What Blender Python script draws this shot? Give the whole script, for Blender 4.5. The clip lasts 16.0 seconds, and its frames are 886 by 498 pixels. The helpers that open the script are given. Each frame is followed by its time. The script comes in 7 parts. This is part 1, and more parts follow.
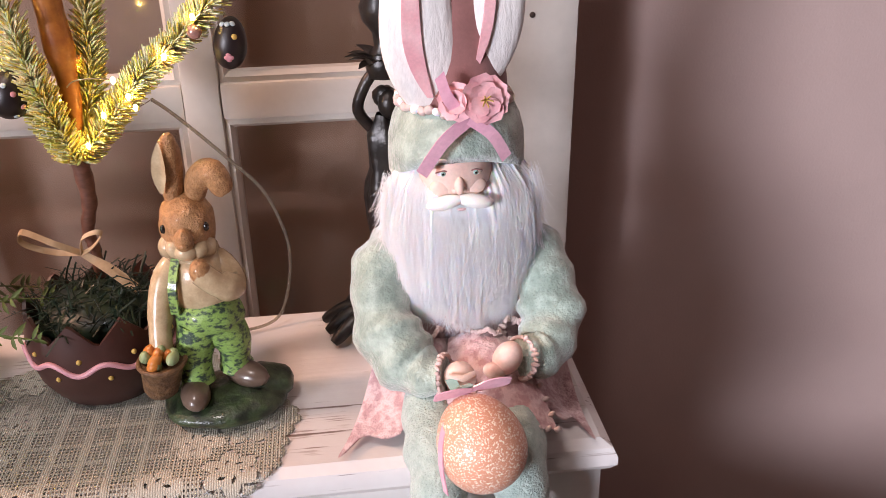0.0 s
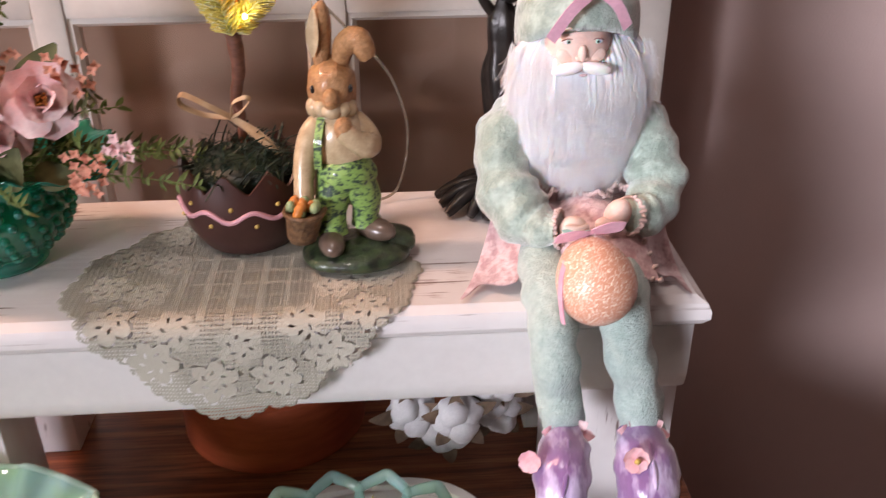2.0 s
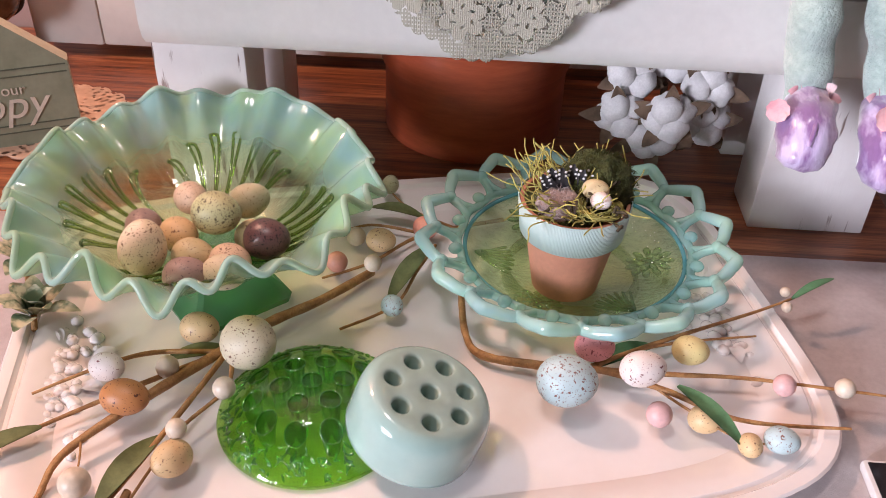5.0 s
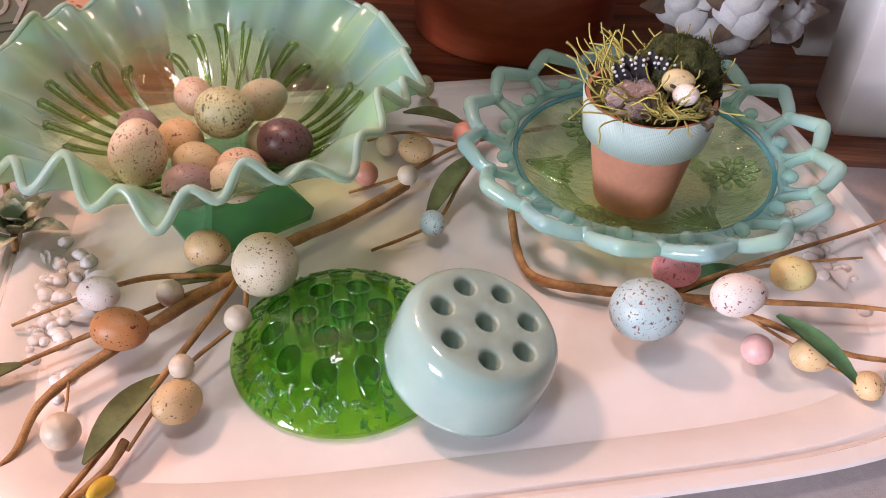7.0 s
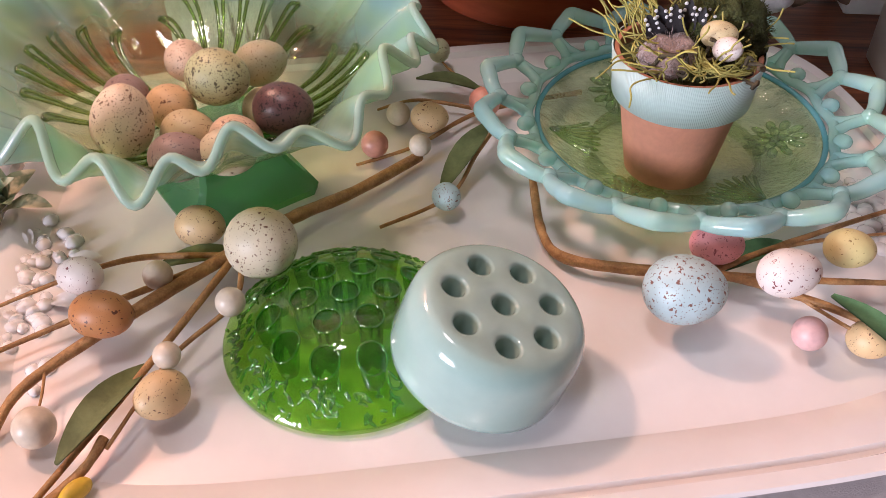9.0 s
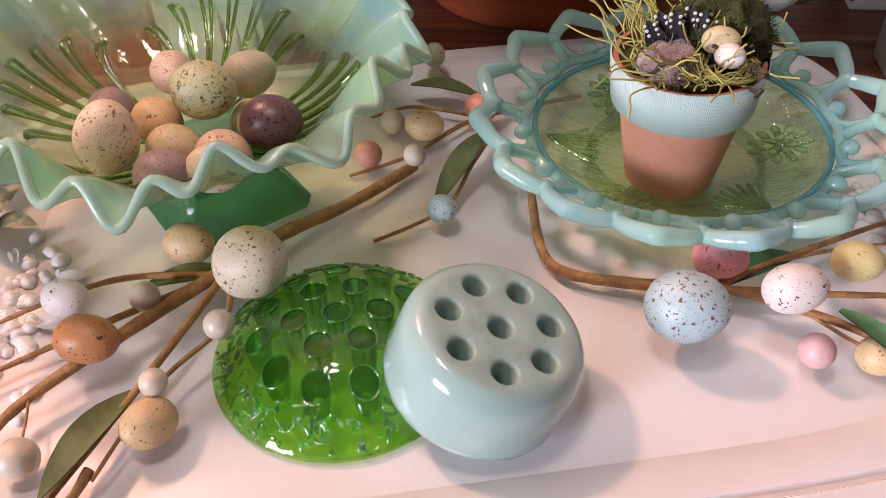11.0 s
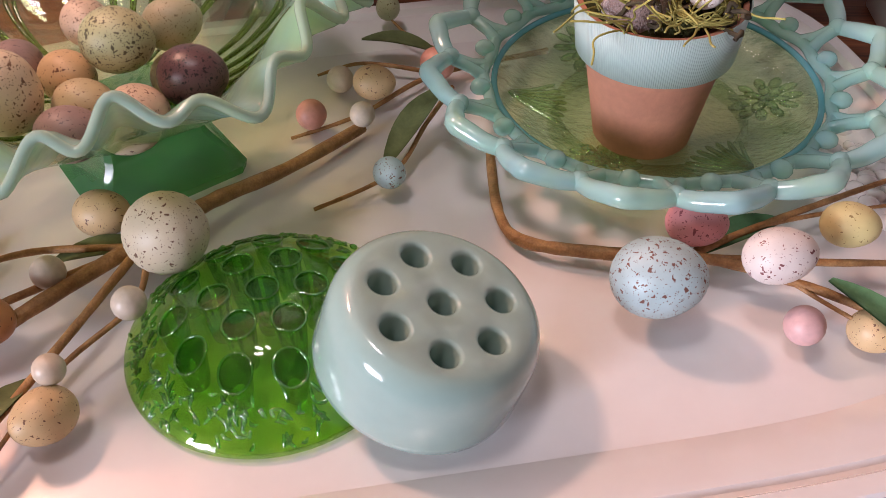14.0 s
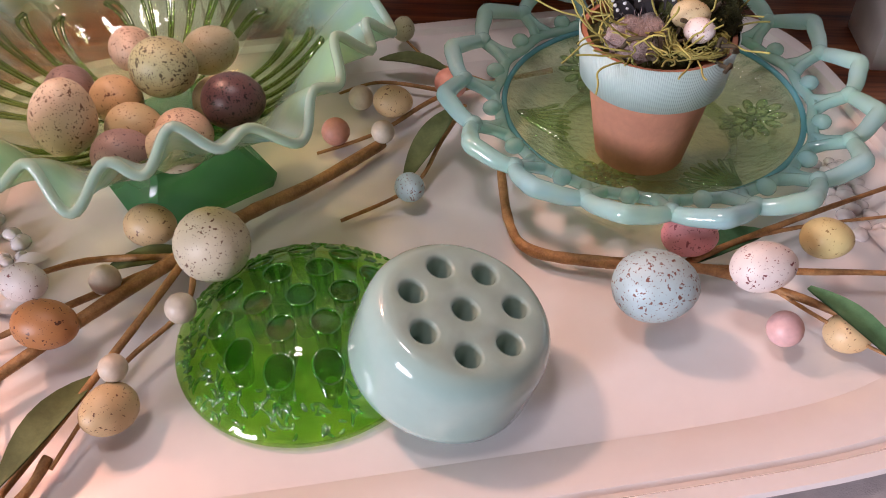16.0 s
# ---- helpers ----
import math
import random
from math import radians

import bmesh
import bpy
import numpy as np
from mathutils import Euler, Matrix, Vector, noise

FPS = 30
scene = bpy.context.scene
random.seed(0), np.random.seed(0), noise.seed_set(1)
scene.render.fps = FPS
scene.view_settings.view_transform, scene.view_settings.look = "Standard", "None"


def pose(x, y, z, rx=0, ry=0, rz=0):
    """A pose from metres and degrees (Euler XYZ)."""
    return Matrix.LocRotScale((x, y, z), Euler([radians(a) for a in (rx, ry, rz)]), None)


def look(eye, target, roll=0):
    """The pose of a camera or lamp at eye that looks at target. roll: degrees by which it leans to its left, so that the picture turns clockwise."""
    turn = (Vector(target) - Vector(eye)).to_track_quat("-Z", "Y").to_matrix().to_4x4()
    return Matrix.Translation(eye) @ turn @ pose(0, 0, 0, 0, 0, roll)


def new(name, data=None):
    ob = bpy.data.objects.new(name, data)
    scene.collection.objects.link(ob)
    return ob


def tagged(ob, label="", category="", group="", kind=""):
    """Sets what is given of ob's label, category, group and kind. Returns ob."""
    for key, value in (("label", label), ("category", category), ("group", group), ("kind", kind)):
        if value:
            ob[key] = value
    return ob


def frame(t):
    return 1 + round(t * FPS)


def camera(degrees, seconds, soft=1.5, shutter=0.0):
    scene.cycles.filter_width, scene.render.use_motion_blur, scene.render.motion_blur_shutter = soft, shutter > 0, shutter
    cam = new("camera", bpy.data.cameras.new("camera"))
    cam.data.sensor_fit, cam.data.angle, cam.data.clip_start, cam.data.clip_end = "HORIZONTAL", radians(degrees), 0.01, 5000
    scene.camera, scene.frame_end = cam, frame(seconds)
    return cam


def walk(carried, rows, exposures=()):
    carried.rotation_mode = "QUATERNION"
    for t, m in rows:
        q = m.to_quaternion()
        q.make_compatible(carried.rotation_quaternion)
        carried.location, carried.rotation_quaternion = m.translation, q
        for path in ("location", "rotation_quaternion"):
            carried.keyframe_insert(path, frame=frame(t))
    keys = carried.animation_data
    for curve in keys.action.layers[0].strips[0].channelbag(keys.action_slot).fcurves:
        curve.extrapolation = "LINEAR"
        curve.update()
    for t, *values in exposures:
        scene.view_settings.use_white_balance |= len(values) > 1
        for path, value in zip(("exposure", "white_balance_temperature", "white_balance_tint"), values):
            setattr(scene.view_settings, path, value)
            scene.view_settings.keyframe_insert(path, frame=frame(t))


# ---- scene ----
cam = camera(52.8, 16.0, soft=0.85, shutter=0.3)
PATH = [
    (0, (-0.023, 0.008, 0.522), (0.198, 1.777, -0.384), -0.8),
    (0.5, (-0.027, 0.008, 0.522), (0.192, 1.776, -0.388), -1.2),
    (1, (-0.032, 0.003, 0.51), (0.19, 1.757, -0.424), -1.2),
    (1.5, (-0.05, -0.021, 0.496), (0.143, 1.736, -0.441), -0.6),
    (2, (-0.076, -0.064, 0.493), (0.045, 1.68, -0.479), -0.3),
    (2.5, (-0.103, -0.112, 0.492), (-0.082, 1.616, -0.514), -0.9),
    (3, (-0.116, -0.156, 0.477), (-0.128, 1.553, -0.563), -0.1),
    (3.5, (-0.126, -0.177, 0.453), (-0.161, 1.508, -0.622), 0.9),
    (4, (-0.146, -0.192, 0.428), (-0.198, 1.459, -0.7), 1.9),
    (4.2, (-0.149, -0.194, 0.419), (-0.21, 1.453, -0.713), 1.9),
    (4.5, (-0.155, -0.183, 0.405), (-0.218, 1.447, -0.752), 2.1),
    (5, (-0.169, -0.15, 0.372), (-0.239, 1.457, -0.816), 1.9),
    (5.2, (-0.171, -0.147, 0.365), (-0.246, 1.464, -0.82), 2.1),
    (7.5, (-0.193, -0.083, 0.301), (-0.289, 1.413, -1.023), 0.8),
    (8.2, (-0.189, -0.075, 0.29), (-0.314, 1.415, -1.038), 0.1),
    (10.5, (-0.186, -0.054, 0.282), (-0.339, 1.419, -1.062), -1.2),
    (11, (-0.184, -0.051, 0.285), (-0.337, 1.418, -1.063), -1.6),
    (11.5, (-0.173, -0.047, 0.285), (-0.331, 1.419, -1.067), -2.2),
    (12, (-0.172, -0.05, 0.277), (-0.326, 1.41, -1.081), -2.4),
    (12.5, (-0.167, -0.044, 0.261), (-0.313, 1.408, -1.107), -2.3),
    (13, (-0.168, -0.034, 0.251), (-0.312, 1.413, -1.122), -2.1),
    (13.5, (-0.168, -0.026, 0.253), (-0.308, 1.418, -1.124), -1.9),
    (14, (-0.169, -0.023, 0.254), (-0.302, 1.416, -1.129), -1.7),
    (14.5, (-0.171, -0.022, 0.254), (-0.302, 1.41, -1.137), -1.7),
    (15, (-0.172, -0.023, 0.257), (-0.297, 1.402, -1.141), -1.5),
    (15.5, (-0.178, -0.031, 0.264), (-0.294, 1.395, -1.133), -1.2),
    (16, (-0.177, -0.044, 0.284), (-0.294, 1.383, -1.113), -1.2),
]
EXPOSURES = [(0, -0.1, 6450, 10), (2.5, -0.1, 6500, 10), (3.5, 0.08, 6400, 10), (5, -0.02, 6250, 11), (7.5, -0.1, 6200, 12), (10.5, -0.13, 6200, 13), (12.5, -0.15, 6200, 13), (13.5, -0.32, 6250, 14), (16, -0.34, 6300, 15)]
walk(cam, [(t, look(eye, target, roll)) for t, eye, target, roll in PATH], EXPOSURES)

# ---- light ----
world = bpy.data.worlds.new("room_air")
world.use_nodes = True
world.node_tree.nodes["Background"].inputs[0].default_value = (0.75, 0.8, 1.0, 1)
world.node_tree.nodes["Background"].inputs[1].default_value = 0.005
scene.world = world


def area(name, eye, target, size, power, colour, shape="DISK", size_y=None):
    lamp = bpy.data.lights.new(name, "AREA")
    lamp.shape, lamp.size, lamp.energy, lamp.color = shape, size, power, colour
    if size_y:
        lamp.size_y = size_y
    ob = new(name, lamp)
    ob.matrix_world = look(eye, target)
    return ob


bulb = bpy.data.lights.new("table_lamp_light", "POINT")
bulb.energy, bulb.color, bulb.shadow_soft_size = 29, (1.0, 0.55, 0.39), 0.06
new("table_lamp_light", bulb).location = (-0.82, 0.52, 0.92)
daylight = area("window_daylight", (-3.0, -3.1, 1.05), (1.7, 0.8, 0.15), 1.4, 24, (0.91, 0.89, 1.0), "RECTANGLE", 1.1)
daylight.data.spread = radians(40)
# added fill from above to brighten the level surfaces, no fitting behind it
area("overhead_fill_light", (-0.45, 0.0, 1.58), (-0.2, 0.25, 0.0), 0.30, 7.0, (1.0, 0.87, 0.84))



# ---- materials ----
def mat(name):
    m = bpy.data.materials.new(name)
    m.use_nodes = True
    return m, m.node_tree.nodes, m.node_tree.links, m.node_tree.nodes["Principled BSDF"]


def rgb(c):
    return (*c, 1.0)


def coords(nodes, links, scale=(1, 1, 1), turn=(0, 0, 0)):
    co = nodes.new("ShaderNodeTexCoord")
    mp = nodes.new("ShaderNodeMapping")
    mp.inputs["Scale"].default_value = scale
    mp.inputs["Rotation"].default_value = turn
    links.new(co.outputs["Object"], mp.inputs["Vector"])
    return mp.outputs["Vector"]


def noise_tex(nodes, links, vec, scale, detail=4, rough=0.55):
    n = nodes.new("ShaderNodeTexNoise")
    n.inputs["Scale"].default_value, n.inputs["Detail"].default_value, n.inputs["Roughness"].default_value = scale, detail, rough
    if vec is not None:
        links.new(vec, n.inputs["Vector"])
    return n.outputs["Fac"]


def ramp(nodes, links, fac, stops):
    r = nodes.new("ShaderNodeValToRGB")
    while len(r.color_ramp.elements) < len(stops):
        r.color_ramp.elements.new(0.5)
    for e, (p, c) in zip(r.color_ramp.elements, stops):
        e.position, e.color = p, rgb(c)
    links.new(fac, r.inputs["Fac"])
    return r.outputs["Color"]


def mixc(nodes, links, fac, a, b, blend="MIX"):
    m = nodes.new("ShaderNodeMix")
    m.data_type, m.blend_type = "RGBA", blend
    for sock, v in ((m.inputs[0], fac), (m.inputs[6], a), (m.inputs[7], b)):
        if hasattr(v, "links"):
            links.new(v, sock)
        else:
            sock.default_value = v if not isinstance(v, tuple) else rgb(v)
    return m.outputs[2]


def bump(nodes, links, fac, strength, dist, into, normal=None):
    b = nodes.new("ShaderNodeBump")
    b.inputs["Strength"].default_value, b.inputs["Distance"].default_value = strength, dist
    links.new(fac, b.inputs["Height"])
    if normal:
        links.new(normal, b.inputs["Normal"])
    links.new(b.outputs["Normal"], into.inputs["Normal"])
    return b.outputs["Normal"]


def plain(name, c1, c2=None, scale=60, rough=0.5, relief=0.15, rscale=300, dist=0.0006, stretch=(1, 1, 1), metal=0.0, coat=0.0, sss=0.0, sheen=0.0, spec=0.5, lo=0.35, hi=0.65, fine_lo=0.9):
    """Two tones by a broad noise, a finer noise over both, and fine relief."""
    m, n, l, p = mat(name)
    v = coords(n, l, stretch)
    c2 = c2 or tuple(0.82 * k for k in c1)
    col = ramp(n, l, noise_tex(n, l, v, scale), [(lo, c2), (hi, c1)])
    fine = ramp(n, l, noise_tex(n, l, v, scale * 7, 3), [(0.3, (fine_lo, fine_lo, fine_lo)), (0.7, (1.02, 1.02, 1.02))])
    col = mixc(n, l, 1.0, col, fine, "MULTIPLY")
    l.new(col, p.inputs["Base Color"])
    p.inputs["Roughness"].default_value, p.inputs["Metallic"].default_value = rough, metal
    p.inputs["Coat Weight"].default_value, p.inputs["Sheen Weight"].default_value = coat, sheen
    p.inputs["Specular IOR Level"].default_value = spec
    if sss:
        p.inputs["Subsurface Weight"].default_value = sss
        p.inputs["Subsurface Radius"].default_value = (0.006, 0.004, 0.003)
    if relief:
        bump(n, l, noise_tex(n, l, v, rscale, 5), relief, dist, p)
    return m


def speckled(name, base, spot, cell=260, size=0.28, rough=0.45, second=None, stretch=(1, 1, 1)):
    """Painted egg: mottled ground with uneven dark flecks of two sizes."""
    m, n, l, p = mat(name)
    v = coords(n, l, stretch)
    ground = ramp(n, l, noise_tex(n, l, v, 70, 5), [(0.3, second or tuple(0.8 * k for k in base)), (0.65, base)])
    wob = n.new("ShaderNodeMix")
    wob.data_type = "VECTOR"
    wob.inputs[0].default_value = 0.004
    nz = n.new("ShaderNodeTexNoise")
    nz.inputs["Scale"].default_value = 500
    l.new(v, nz.inputs["Vector"])
    l.new(v, wob.inputs[4])
    l.new(nz.outputs["Color"], wob.inputs[5])
    for k, (cs, sz) in enumerate(((cell, size), (cell * 2.1, size * 0.8))):
        vo = n.new("ShaderNodeTexVoronoi")
        vo.inputs["Scale"].default_value = cs
        l.new(wob.outputs[1], vo.inputs["Vector"])
        sep = n.new("ShaderNodeSeparateColor")
        l.new(vo.outputs["Color"], sep.inputs[0])
        lim = n.new("ShaderNodeMath")
        lim.operation = "MULTIPLY"
        l.new(sep.outputs[0], lim.inputs[0])
        lim.inputs[1].default_value = sz * 1.35
        cmp = n.new("ShaderNodeMath")
        cmp.operation = "LESS_THAN"
        l.new(vo.outputs["Distance"], cmp.inputs[0])
        l.new(lim.outputs[0], cmp.inputs[1])
        ground = mixc(n, l, cmp.outputs[0], ground, spot)
    l.new(ground, p.inputs["Base Color"])
    p.inputs["Roughness"].default_value = rough
    bump(n, l, noise_tex(n, l, v, 900, 3), 0.15, 0.0004, p)
    return m


def thin_glass(name, tint, gloss_rough=0.03, milk=None, fade=None, body=0.0, relief=0.0, rscale=120, shine=0.045, ior=1.35):
    """Pressed glass: clear tinted body; milk is the opalescent share, which grows from fade[0] to fade[1] metres of radius."""
    m, n, l, p = mat(name)
    out = n["Material Output"]
    v = coords(n, l)
    tr = n.new("ShaderNodeBsdfTransparent")
    tr.inputs[0].default_value = rgb(tint)
    rf = n.new("ShaderNodeBsdfRefraction")
    rf.inputs["Color"].default_value = rgb(tint)
    rf.inputs["Roughness"].default_value, rf.inputs["IOR"].default_value = 0.02, ior
    clear = n.new("ShaderNodeMixShader")
    clear.inputs[0].default_value = body
    l.new(tr.outputs[0], clear.inputs[1])
    l.new(rf.outputs[0], clear.inputs[2])
    gl = n.new("ShaderNodeBsdfGlossy")
    gl.inputs["Roughness"].default_value = gloss_rough
    lw = n.new("ShaderNodeLayerWeight")
    lw.inputs["Blend"].default_value = 0.5
    pw = n.new("ShaderNodeMath")
    pw.operation = "POWER"
    l.new(lw.outputs["Facing"], pw.inputs[0])
    pw.inputs[1].default_value = 3.0
    fr = n.new("ShaderNodeMapRange")
    fr.inputs["To Min"].default_value, fr.inputs["To Max"].default_value = shine, 0.55
    l.new(pw.outputs[0], fr.inputs["Value"])
    last = clear.outputs[0]
    if milk:
        di = n.new("ShaderNodeBsdfDiffuse")
        tl = n.new("ShaderNodeBsdfTranslucent")
        mottle = ramp(n, l, noise_tex(n, l, v, 28, 3), [(0.35, milk[0]), (0.62, milk[1])])
        l.new(mottle, di.inputs[0])
        l.new(mottle, tl.inputs[0])
        both = n.new("ShaderNodeMixShader")
        both.inputs[0].default_value = 0.45
        l.new(di.outputs[0], both.inputs[1])
        l.new(tl.outputs[0], both.inputs[2])
        sep = n.new("ShaderNodeSeparateXYZ")
        l.new(v, sep.inputs[0])
        hyp = n.new("ShaderNodeVectorMath")
        hyp.operation = "LENGTH"
        flat = n.new("ShaderNodeCombineXYZ")
        l.new(sep.outputs[0], flat.inputs[0])
        l.new(sep.outputs[1], flat.inputs[1])
        l.new(flat.outputs[0], hyp.inputs[0])
        mr = n.new("ShaderNodeMapRange")
        mr.inputs["From Min"].default_value, mr.inputs["From Max"].default_value = fade[0], fade[1]
        mr.inputs["To Min"].default_value, mr.inputs["To Max"].default_value = fade[2], fade[3]
        l.new(hyp.outputs["Value"], mr.inputs["Value"])
        opal = n.new("ShaderNodeMixShader")
        l.new(mr.outputs[0], opal.inputs[0])
        l.new(last, opal.inputs[1])
        l.new(both.outputs[0], opal.inputs[2])
        last = opal.outputs[0]
    mx = n.new("ShaderNodeMixShader")
    l.new(fr.outputs[0], mx.inputs[0])
    l.new(last, mx.inputs[1])
    l.new(gl.outputs[0], mx.inputs[2])
    l.new(mx.outputs[0], out.inputs["Surface"])
    if relief:
        b = bump(n, l, noise_tex(n, l, v, rscale, 2), relief, 0.002, gl)
        l.new(b, rf.inputs["Normal"])
        l.new(b, lw.inputs["Normal"])
    return m


def wood(name, dark, mid, light, along=(3, 55, 55), rough=0.38, relief=0.15, coat=0.15):
    m, n, l, p = mat(name)
    v = coords(n, l, along)
    grain = noise_tex(n, l, v, 2.2, 6, 0.62)
    col = ramp(n, l, grain, [(0.32, dark), (0.5, mid), (0.68, light)])
    pores = ramp(n, l, noise_tex(n, l, coords(n, l, (12, 420, 420)), 2.0, 3), [(0.36, (0.45, 0.42, 0.4)), (0.5, (1, 1, 1))])
    col = mixc(n, l, 0.75, col, pores, "MULTIPLY")
    l.new(col, p.inputs["Base Color"])
    p.inputs["Roughness"].default_value, p.inputs["Coat Weight"].default_value = rough, coat
    p.inputs["Coat Roughness"].default_value = 0.25
    bump(n, l, grain, relief, 0.0008, p)
    return m


def shabby(name, along=(6, 90, 90), worn=0.40):
    """White paint rubbed through to grey-brown wood along the grain."""
    m, n, l, p = mat(name)
    v = coords(n, l, along)
    streak = noise_tex(n, l, v, 2.0, 6, 0.6)
    patch = noise_tex(n, l, coords(n, l), 14, 3)
    mul = n.new("ShaderNodeMath")
    mul.operation = "MULTIPLY"
    l.new(streak, mul.inputs[0])
    l.new(patch, mul.inputs[1])
    mask = ramp(n, l, mul.outputs[0], [(worn * 0.34, (1, 1, 1)), (worn * 0.40, (0, 0, 0))])
    paint = ramp(n, l, noise_tex(n, l, coords(n, l), 30, 4), [(0.3, (0.70, 0.66, 0.65)), (0.7, (0.77, 0.745, 0.735))])
    bare = ramp(n, l, streak, [(0.35, (0.20, 0.14, 0.12)), (0.6, (0.50, 0.40, 0.37))])
    l.new(mixc(n, l, mask, paint, bare), p.inputs["Base Color"])
    p.inputs["Roughness"].default_value = 0.48
    bump(n, l, streak, 0.25, 0.001, p)
    return m


WHITE_PAINT = plain("aged_white_paint", (0.70, 0.655, 0.60), (0.65, 0.605, 0.55), 14, 0.42, 0.12, 160, fine_lo=0.96)
SHABBY = shabby("rubbed_white_paint", (4, 150, 150), 0.445)
SHABBY_LEG = shabby("crackled_white_paint", (90, 90, 7), 0.40)
APRON = plain("smooth_white_paint", (0.75, 0.73, 0.71), (0.73, 0.705, 0.68), 18, 0.4, 0.1, 120, fine_lo=0.97)
OAK = wood("dark_oak", (0.045, 0.013, 0.007), (0.25, 0.080, 0.033), (0.42, 0.165, 0.068), coat=0.06)
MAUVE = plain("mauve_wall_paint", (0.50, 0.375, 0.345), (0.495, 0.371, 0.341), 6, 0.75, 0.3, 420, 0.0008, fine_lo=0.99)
# mid-grey for the unseen ceiling, so that less light bounces down
CEIL = plain("low_bounce_ceiling_paint", (0.50, 0.48, 0.46), None, 5, 0.9, 0.2, 200)
# darker mauve for the unseen walls, to weaken the room's bounced fill
MAUVE_LOW_BOUNCE = plain("low_bounce_mauve_wall_paint", (0.24, 0.18, 0.17), (0.22, 0.165, 0.155), 6, 0.8, 0.3, 300)
CARPET = plain("floor_boards", (0.16, 0.09, 0.06), (0.10, 0.055, 0.035), 8, 0.5, 0.2, 80)
LINEN = plain("lavender_linen", (0.52, 0.47, 0.47), (0.46, 0.41, 0.41), 40, 0.85, 0.5, 1400, 0.0005, sheen=0.2)
CERAMIC_WHITE = plain("white_glaze", (0.84, 0.80, 0.79), (0.83, 0.79, 0.78), 12, 0.16, 0.02, 60, 0.001, coat=0.4, fine_lo=0.99)
CELADON = plain("celadon_glaze", (0.37, 0.53, 0.485), (0.345, 0.505, 0.465), 26, 0.12, 0.03, 90, 0.001, coat=0.6, fine_lo=0.98)
TERRA = plain("terracotta", (0.60, 0.27, 0.17), (0.52, 0.23, 0.15), 40, 0.8, 0.3, 600)
CHERRY = plain("red_brown_bentwood", (0.42, 0.085, 0.034), (0.31, 0.054, 0.021), 20, 0.36, 0.15, 90, stretch=(1, 1, 6), coat=0.2)
WINDOW_GLASS = thin_glass("old_window_glass", (0.92, 0.90, 0.86), 0.06, relief=0.15, rscale=7)


